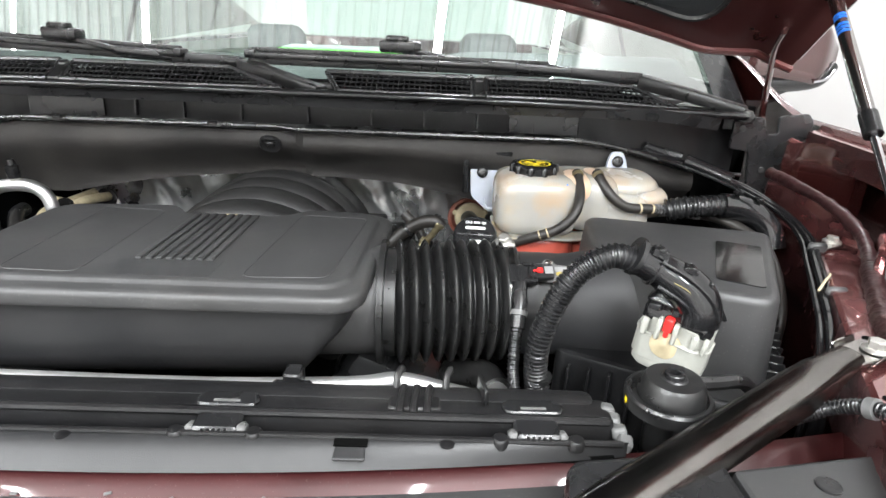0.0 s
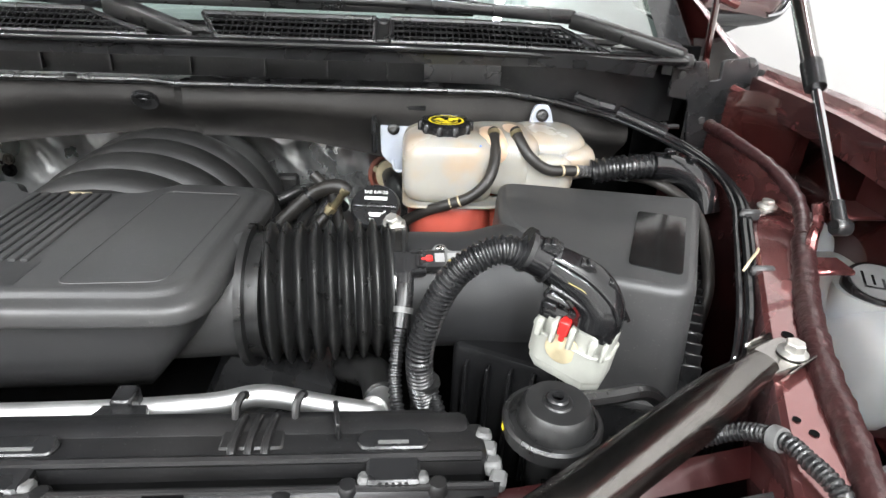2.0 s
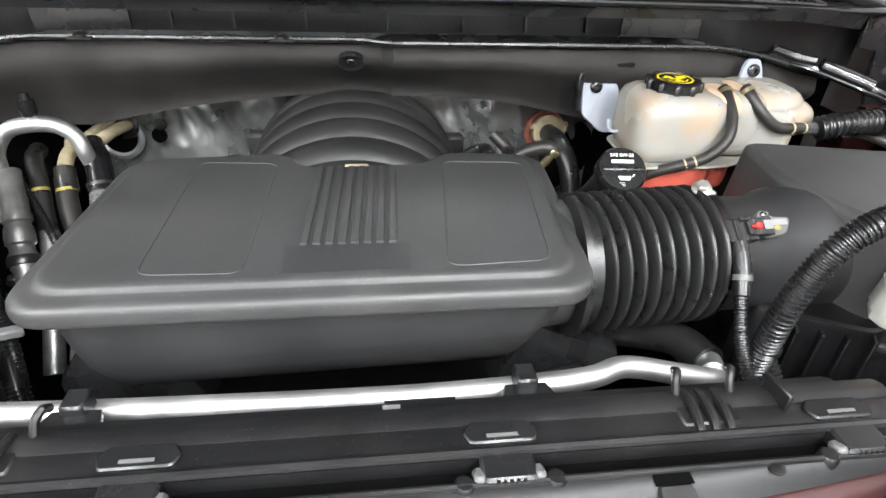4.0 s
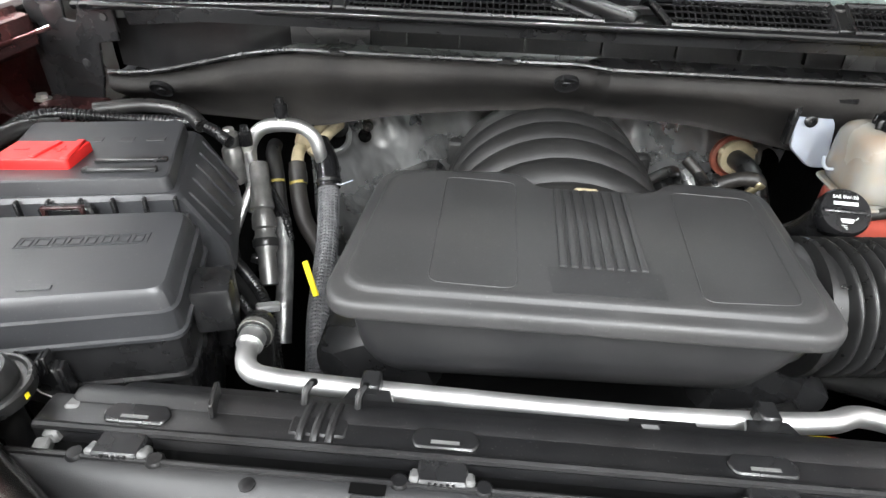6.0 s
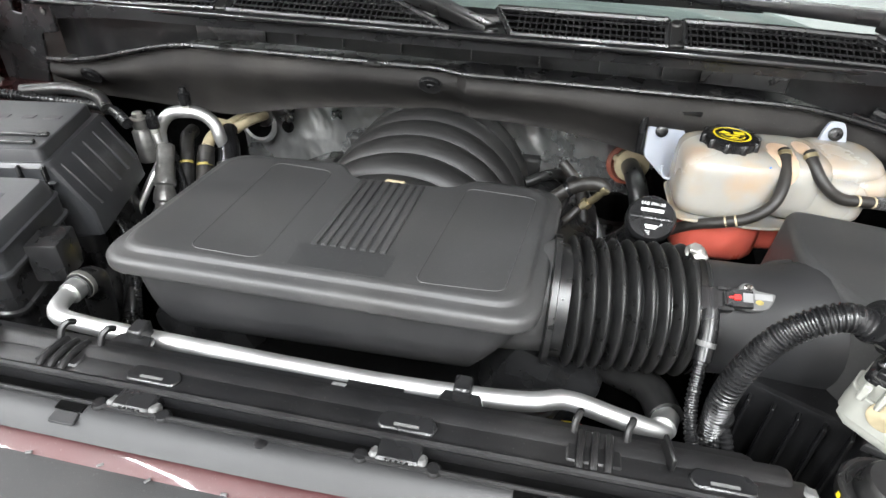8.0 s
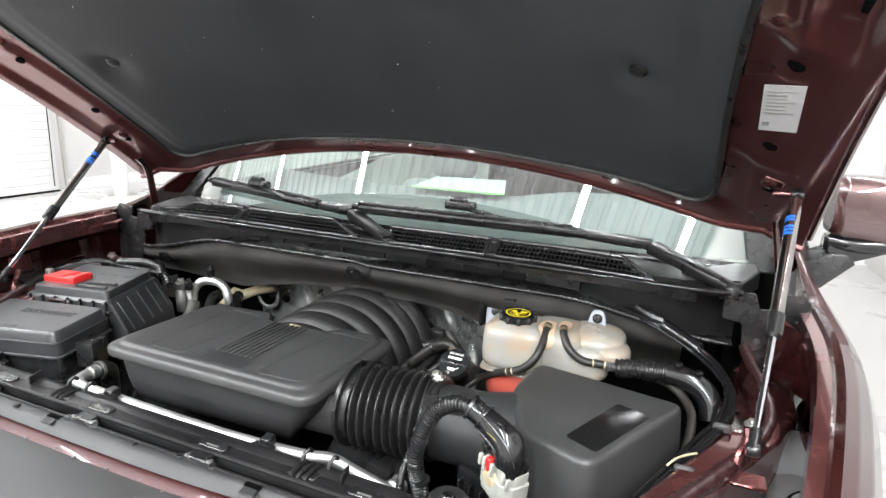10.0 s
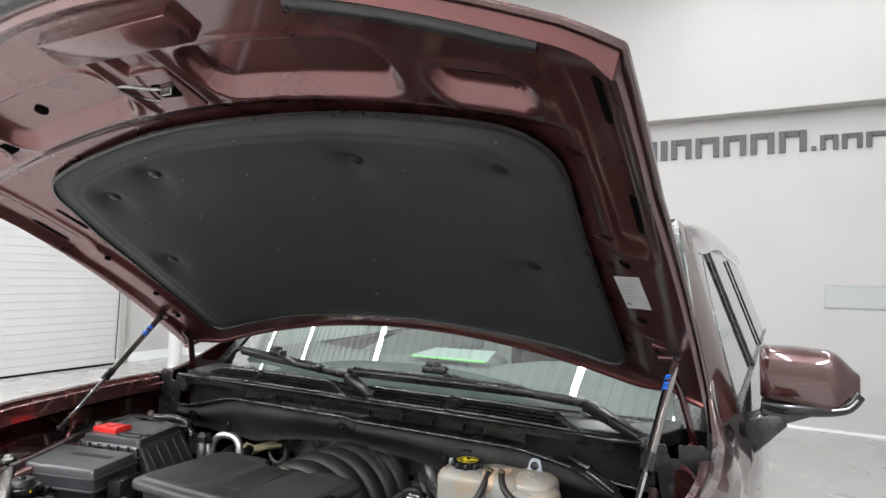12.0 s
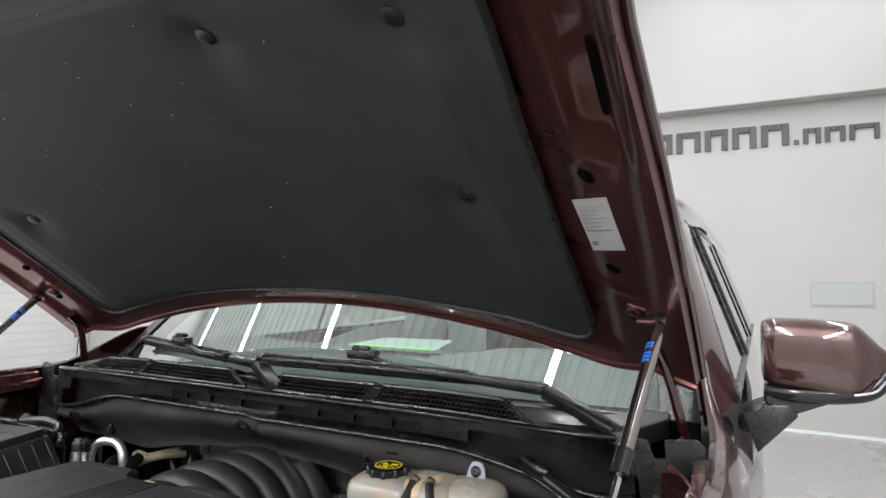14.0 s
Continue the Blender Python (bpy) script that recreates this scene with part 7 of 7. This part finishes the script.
shroud = thing("radiator_shroud", "black plastic radiator top panel with clips", "shroud", (-0.05, 0.48, 1.1))
def long_bar(y0, y1, z0, z1, x0=-0.46, x1=0.343, bev=0.004):
    return box(x0, x1, y0, y1, z0, z1, bev, 2)
part("fan_shroud", join(long_bar(0.505, 0.535, 1.06, 1.148, -0.43, 0.32, 0.012), long_bar(0.495, 0.517, 1.11, 1.160, -0.45, 0.336, 0.008)), SHROUD, shroud)
part("top_rail", long_bar(0.474, 0.506, 1.12, 1.157, -0.465, 0.345), SHROUD, shroud)
part("rail_bead", tube([(-0.46, 0.476, 1.156), (-0.1, 0.4755, 1.158), (0.34, 0.477, 1.156)], 0.0035, 8, 0.03), SHROUD, shroud)
# Black bar paints the shade in the groove behind the front panel.
part("groove", long_bar(0.455, 0.474, 1.10, 1.142, -0.46, 0.34, 0.0), DARK, shroud)
def panel_front(x):
    return 0.430 + (0.17 if x > -0.06 else 0.02) * (x + 0.06) ** 2


part("front_panel", sheet(40, 8, lambda u, v: (-0.47 + 0.82 * u, panel_front(-0.47 + 0.82 * u) + (0.458 - panel_front(-0.47 + 0.82 * u)) * v, 1.139 + 0.014 * math.sin(v * 2.0))), PANEL, shroud, "grey-black front cover panel")
part("panel_edge", tube([(-0.47, 0.456, 1.153), (0.0, 0.456, 1.1535), (0.345, 0.456, 1.153)], 0.0025, 8, 0.03), SHROUD, shroud)
for x in (-0.392, -0.170, 0.048, 0.283):
    c = part("rail_pad", moved(prism(fillet([(-0.021, -0.007), (0.021, -0.007), (0.025, 0.002), (0.019, 0.010), (-0.019, 0.010), (-0.025, 0.002)], 0.003, 2), 0, 0.0032, 0.0012, 1), pose(x, 0.4885, 1.1565)), SATIN, shroud, "black rail pad")
    part("bright_slot", box(x - 0.010, x + 0.010, 0.4850, 0.4875, 1.1592, 1.1604), GREY_PL, c)
    cb = part("clip_body", moved(prism(fillet([(-0.017, -0.017), (0.017, -0.017), (0.017, 0.004), (0.012, 0.009), (-0.012, 0.009), (-0.017, 0.004)], 0.003, 2), 0, 0.012, 0.002, 1), pose(x, 0.472, 1.1465)), SATIN, shroud, "black spring clip")
    part("clip_tooth", join(*[box(x - 0.009 + 0.004 * k, x - 0.007 + 0.004 * k, 0.4545, 0.458, 1.150, 1.1575) for k in range(5)]), SHROUD, cb)
    for dx in (-0.018, 0.018):
        part("grey_tip", moved(box(-0.0040, 0.0040, -0.006, 0.006, 0, 0.007, 0.002, 1), pose(x + dx, 0.4605, 1.1505, -20, 0, 0)), GREY_PL, shroud, "pale grey clip tip")
        part("clip_foot", lathe([(0.0065, -0.002), (0.0065, 0.004), (0.005, 0.0058), (0, 0.006)], 14, pose(x + dx * 1.55, 0.4570, 1.1500)), SHROUD, cb)
for x in (-0.262, 0.190):
    lad = part("ladder_base", box(x - 0.020, x + 0.022, 0.484, 0.512, 1.150, 1.1585, 0.002, 1), SHROUD, shroud)
    for i in range(3):
        part("ladder_rib", tube([(x - 0.010 + 0.0105 * i, 0.478, 1.1550), (x - 0.010 + 0.0105 * i, 0.486, 1.1595), (x - 0.009 + 0.0105 * i, 0.500, 1.1610), (x - 0.008 + 0.0105 * i, 0.512, 1.1585)], 0.0032, 8), SHROUD, lad)
    for dx in (-0.014, 0.026):
        part("ladder_hook", tube([(x + dx, 0.508, 1.154), (x + dx, 0.515, 1.166), (x + dx + 0.003, 0.521, 1.170), (x + dx + 0.004, 0.526, 1.166)], 0.0030, 8), SHROUD, lad)
for x in (-0.34, 0.245):
    part("fin", moved(box(-0.0018, 0.0018, -0.012, 0.012, 0, 0.014, 0.001, 1), pose(x, 0.503, 1.157, 0, 0, 10)), SHROUD, shroud)
for x in (-0.01, 0.015):
    part("slot_cut", box(x - 0.014, x + 0.014, 0.548, 0.552, 1.10, 1.125), SHROUD, shroud)
part("inked_patch", moved(box(-0.006, 0.006, -0.004, 0.004, 0, 0.0008), pose(-0.02, 0.52, 1.152, -20, 0, 0)), GREY_INK, shroud, "smeared white ink mark")
for s, x in ((1, 0.352), (-1, -0.452)):
    part("pale_end", join(*[moved(box(-0.0055, 0.0055, -0.006, 0.006, -0.007, 0.0035, 0.002, 1), pose(x - s * (0.008 - 0.002 * k), 0.496 - 0.0105 * k, 1.1545 - 0.002 * k, -14 + 17 * (k % 2), 6 - 9 * (k % 3), -s * (8 + 7 * (k % 2)))) for k in range(4)]), GREY_PL, shroud, "pale grey strap end")
for x, y in ((-0.057, 0.452), (0.216, 0.452), (-0.297, 0.446)):
    part("panel_screw", lathe([(0.0055, 0), (0.0055, 0.001), (0.003, 0.0022), (0, 0.0022)], 14, Matrix.Translation((x, y, 1.1522))), SHROUD, shroud)
for x in (-0.218, 0.147):
    # Notch is a flat black piece, its shade painted rather than cut.
    notch = part("panel_notch", moved(box(-0.012, 0.012, -0.005, 0.005, 0, 0.0012), pose(x, 0.4515, 1.1526, 4, 0, 0)), DARK, shroud, "panel notch painted black for its shade")
    part("notch_tab", moved(prism(fillet([(-0.0115, -0.016), (0.0115, -0.016), (0.0105, -0.005), (-0.0105, -0.005)], 0.002, 2), 0.0, 0.0022, 0.0008, 1), pose(x, 0.4515, 1.1520, 12, 0, 0)), PANEL, notch)
core = thing("radiator", "dark radiator core behind the grille", "radiator", (0, 0.5, 0.75))
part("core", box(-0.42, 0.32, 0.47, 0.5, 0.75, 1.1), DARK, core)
nose = thing("grille_top_panel", "black grille top cover above a burgundy strip", "grille", (0, 0.33, 1.05))
part("body_strip", sheet(40, 4, lambda u, v: (-0.62 + 1.24 * u, min(0.50, panel_front(-0.62 + 1.24 * u)) - 0.012 + 0.019 * v, 1.127 + 0.009 * math.sin(v * 1.57))), PAINT_NOSE, nose, "burgundy body strip")
part("upper_cover", sheet(40, 8, lambda u, v: (-0.62 + 1.24 * u, 0.25 + (min(0.46, panel_front(-0.62 + 1.24 * u)) - 0.261) * v, 1.098 + 0.0312 * math.sin(v * 1.9))), COVER, nose, "grey-black top cover")
part("chrome_edge", tube([(-0.62 + 0.124 * i, 0.248 + 0.03 * (0.2 * i - 1) ** 2, 1.098) for i in range(11)], 0.012, 8, 0.03), SATIN, nose)
part("front_face", sheet(20, 6, lambda u, v: (-0.62 + 1.24 * u, 0.235 + 0.03 * (2 * u - 1) ** 2, 0.9 + 0.2 * v)), DARK, nose)
for i in range(10):
    part("bright_clip", moved(box(-0.0025, 0.0025, -0.0012, 0.0012, 0, 0.0015, 0.0004, 1), pose(-0.30 + 0.055 * i + 0.006 * (i % 3), 0.417 + 0.002 * (i % 3), 1.1290, 0, 0, 20 * (i % 4))), GREY_PL, nose)
part("rivet", lathe([(0.014, 0), (0.013, 0.004), (0.006, 0.007), (0, 0.0075)], 20, Matrix.Translation((0.037, 0.362, 1.1285))), COVER, nose)
for s in (1, -1):
    hl = thing("lamp_cover", "black plastic cover box beside the radiator panel", "cover", (over(s, 0.35, 0.11), 0.39, 1.1), "front lamp covers")
    pts = [(over(s, 0.270, 0.11), 0.30), (over(s, 0.400, 0.11), 0.30), (over(s, 0.401, 0.11), 0.434), (over(s, 0.294, 0.11), 0.420)][::s]
    part("box", prism(fillet(pts, 0.012, 3), 1.05, 1.170, 0.006, 2, flare=0.03), PLASTIC, hl)
    pts = [(over(s, 0.405, 0.11), 0.26), (over(s, 0.62, 0.11), 0.26), (over(s, 0.61, 0.11), 0.446), (over(s, 0.527, 0.11), 0.440), (over(s, 0.405, 0.11), 0.419)][::s]
    part("side_panel", prism(fillet(pts, 0.006, 3), 1.04, 1.1655 if s > 0 else 1.135, 0.004, 2), COVER, hl)
    part("panel_hole", lathe([(0.008, 0.0), (0.008, 0.002), (0.0055, 0.0025), (0.0, 0.0006)], 18, pose(over(s, 0.462, 0.11), 0.405, 1.165 if s > 0 else 1.1345)), SATIN, hl)
    if s > 0:
        part("corner_panel", prism(fillet([(0.522, 0.28), (0.61, 0.28), (0.61, 0.447), (0.527, 0.418)], 0.006, 3), 1.08, 1.190, 0.004, 2), COVER, hl)
    ns = thing("apron_nose", "burgundy wheel apron nose panel", "panel", (over(s, 0.5, 0.11), 0.42, 1.0), "front apron panels")
    part("panel", blob(over(s, 0.505, 0.11), 0.40, 1.085, 0.09, 0.055, 0.045, 2.6), PAINT_IN, ns)
    part("hole", moved(lathe([(0.014, 0), (0.014, 0.002), (0, 0.002)], 18), facing((over(s, 0.435, 0.11), 0.387, 1.112), (-over(s, 0.4, 0.11), -0.5, 1))), DARK, ns)

# ---- air conditioning lines ----
ac = thing("air_con_lines", "bare aluminium air conditioning pipes with black caps", "pipes", (-0.44, 0.97, 1.0))
part("loop", tube([(-0.488, 0.955, 1.05), (-0.488, 0.97, 1.12), (-0.486, 0.975, 1.148), (-0.470, 0.982, 1.170), (-0.442, 0.985, 1.177), (-0.412, 0.985, 1.175), (-0.394, 0.985, 1.160), (-0.388, 0.985, 1.135), (-0.386, 1.0, 1.10)], 0.0098, 14), ALU, ac, "bare aluminium loop")
part("rod", tube([(-0.482, 0.955, 1.148), (-0.477, 0.950, 1.112), (-0.486, 0.915, 1.076), (-0.499, 0.885, 1.033), (-0.505, 0.87, 0.99)], 0.0062, 12), ALU, ac)
axis = Vector((-0.437, 0.85, 1.003)) - Vector((-0.471, 0.958, 1.128))
part("muffler", lathe([(0.0125, 0), (0.0135, 0.003), (0.0135, 0.034), (0.0150, 0.036), (0.0150, 0.055), (0.0165, 0.058), (0.0165, 0.066), (0.0135, 0.069), (0.0155, 0.074), (0.0165, 0.08), (0.0165, 0.094), (0.0135, 0.097), (0.0135, 0.104), (0.0155, 0.107), (0.0155, 0.125), (0.0125, 0.13), (0.0125, 0.175)], 24, facing((-0.471, 0.958, 1.128), axis)), ALU_DULL, ac, "dull aluminium damper can")
part("can_clamp", lathe([(0.0172, 0.110), (0.018, 0.112), (0.018, 0.120), (0.0172, 0.122)], 24, facing((-0.471, 0.958, 1.128), axis)), RUBBER, ac)
part("clamp_ear", moved(box(-0.012, 0.006, -0.006, 0.006, -0.006, 0.006, 0.002, 1), pose(-0.455, 0.872, 1.022, 0, 20, 10)), RUBBER, ac)
for p in ((-0.438, 0.985, 1.183), (-0.484, 0.958, 1.150)):
    cpt = part("valve_cap", lathe([(0.009, 0.006), (0.0095, 0.010), (0.0095, 0.024), (0.006, 0.026), (0.005, 0.034), (0, 0.034)], 14, pose(*p)), SATIN, ac, "black valve cap")
    part("valve_stem", lathe([(0.0068, -0.008), (0.0068, 0.008)], 12, pose(*p)), WHITE_PL, cpt)
part("heater_stub", tube([(-0.426, 1.16, 1.115), (-0.426, 1.10, 1.118), (-0.435, 1.04, 1.117), (-0.431, 1.005, 1.108)], 0.0095, 14), CREAM, ac, "cream heater connector")
part("heater_stub", tube([(-0.40, 1.17, 1.108), (-0.403, 1.10, 1.120), (-0.408, 1.045, 1.120), (-0.416, 1.03, 1.112)], 0.0085, 14), CREAM, ac)
part("stub_block", moved(box(-0.016, 0.014, -0.012, 0.012, -0.012, 0.012, 0.003, 2), pose(-0.428, 1.055, 1.124, 0, 20, 25)), CREAM, ac)
hh = thing("heater_hoses", "black heater hoses and a braided hose", "hose", (-0.37, 0.85, 0.9))
part("braided_hose", braid([(-0.378, 0.985, 1.112), (-0.372, 0.95, 1.075), (-0.362, 0.89, 1.043), (-0.356, 0.83, 1.018), (-0.350, 0.78, 0.998), (-0.34, 0.73, 0.975), (-0.33, 0.66, 0.93)], 0.0158), BRAID, hh, "grey braided hose sleeve")
part("hose_cuff", sweep(smooth_path([(-0.398, 1.03, 1.134), (-0.387, 1.003, 1.127), (-0.378, 0.985, 1.112), (-0.374, 0.966, 1.092)], 0.004), lambda w: 0.0125 + 0.0045 * ramp(0.0, 0.04, w), 18), GLOSS, hh, "glossy shrink cuff")
part("cuff_clip", sweep([Vector((-0.3757, 0.974, 1.100)), Vector((-0.3750, 0.9715, 1.097))], 0.0182, 20), RUBBER, hh)
part("tie_end", tube([(-0.360, 0.960, 1.102), (-0.352, 0.955, 1.104), (-0.335, 0.955, 1.112)], 0.0012, 6), TANK_PALE, hh)
part("hose", tube([(-0.474, 1.04, 1.120), (-0.468, 1.012, 1.119), (-0.459, 0.99, 1.101), (-0.449, 0.96, 1.069), (-0.439, 0.935, 1.05), (-0.428, 0.90, 1.019), (-0.42, 0.86, 0.988)], 0.0112, 14), RUBBER, hh)
part("thin_loom", conduit([(-0.511, 1.0, 1.139), (-0.482, 0.985, 1.108), (-0.456, 0.957, 1.085), (-0.430, 0.925, 1.057), (-0.42, 0.91, 1.03)], 0.0055, 0.004, 0.001, 10), SATIN, hh)
part("foil_sleeve", tube([(-0.439, 0.936, 1.051), (-0.428, 0.90, 1.019), (-0.42, 0.86, 0.988), (-0.415, 0.83, 0.965), (-0.411, 0.80, 0.934)], lambda w: 0.0122 + 0.0002 * noise.noise(Vector((w * 160, 0, 0))), 14, 0.0015), FOIL_DULL, hh, "silver foil sleeve")
part("hose", tube([(-0.431, 1.005, 1.108), (-0.422, 0.97, 1.076), (-0.407, 0.94, 1.046), (-0.381, 0.91, 1.027), (-0.36, 0.88, 1.0), (-0.35, 0.86, 0.95)], 0.0128, 14), RUBBER_BROWN, hh, "worn brown-black rubber hose")
for px, py, pz, r in ((-0.4555, 0.979, 1.091, 0.0116), (-0.425, 0.982, 1.089, 0.0132)):
    part("hose_band", sweep([Vector((px, py, pz)), Vector((px + 0.001, py - 0.0025, pz - 0.003))], r, 16), OCHRE, hh, "ochre painted band")
part("hose_clamp", sweep([Vector((-0.428, 0.994, 1.100)), Vector((-0.424, 0.981, 1.086))], 0.0138, 16), RUBBER, hh)
part("yellow_tag", moved(box(-0.0035, 0.0035, -0.002, 0.002, -0.024, 0.020, 0.001, 1), pose(-0.349, 0.765, 1.080, -30, -26, 0)), YELLOW, hh, "yellow dipstick handle")
for i in range(3):
    path = [(-0.53, 0.87 - 0.015 * i, 1.085 - 0.012 * i), (-0.49, 0.83 - 0.012 * i, 1.075 - 0.012 * i), (-0.445, 0.795 - 0.012 * i, 1.062 - 0.012 * i), (-0.40, 0.745 - 0.010 * i, 1.05 - 0.012 * i), (-0.378, 0.70 - 0.01 * i, 1.0), (-0.37, 0.68, 0.94)]
    part("loom", conduit(path, 0.0075, 0.0045, 0.0012) if i != 1 else tube(path, 0.008, 10), RUBBER if i else SATIN, hh)
part("loom_clip", moved(box(-0.014, 0.014, -0.006, 0.006, -0.004, 0.006, 0.002, 1), pose(-0.392, 0.733, 1.055, 0, 10, 30)), GREY_PALE, hh, "grey clip on the loom")
valve = thing("strut_tower_stud", "grey stud on a small silver canister", "canister", (-0.535, 0.95, 1.1))
part("can", lathe([(0.014, 0), (0.014, 0.05), (0.010, 0.055), (0.012, 0.06), (0.012, 0.07), (0, 0.072)], 18, pose(-0.504, 0.953, 1.10)), ALU_DULL, valve)
part("cap", hexbolt(0.0085, 0.010, pose(-0.504, 0.953, 1.171)), ZINC, valve)

# engine-side looms in front, under the bowl
low = thing("engine_loom", "black cables below the air cover", "cable", (0.1, 0.62, 1.0))
for i in range(5):
    part("cable", tube([(-0.02 + 0.02 * i, 0.64, 1.03), (0.05 + 0.015 * i, 0.615 - 0.004 * i, 1.06 - 0.004 * i), (0.12 + 0.01 * i, 0.62, 1.065 - 0.006 * i), (0.18, 0.66, 1.04), (0.2, 0.72, 1.0)], 0.007, 8), RUBBER, low)
for i, mt in enumerate((YELLOW, RED, GLOSS)):
    part("thin_wire", tube([(0.18, 0.62, 1.04), (0.195 + 0.006 * i, 0.61, 1.05), (0.21 + 0.008 * i, 0.60, 1.035), (0.22, 0.60, 1.0)], 0.0018, 6), mt, low)
part("ignition_lead", tube([(-0.26, 0.60, 1.07), (-0.275, 0.585, 1.05), (-0.29, 0.60, 1.0)], 0.011, 10), FOIL, low, "silver wrapped lead")
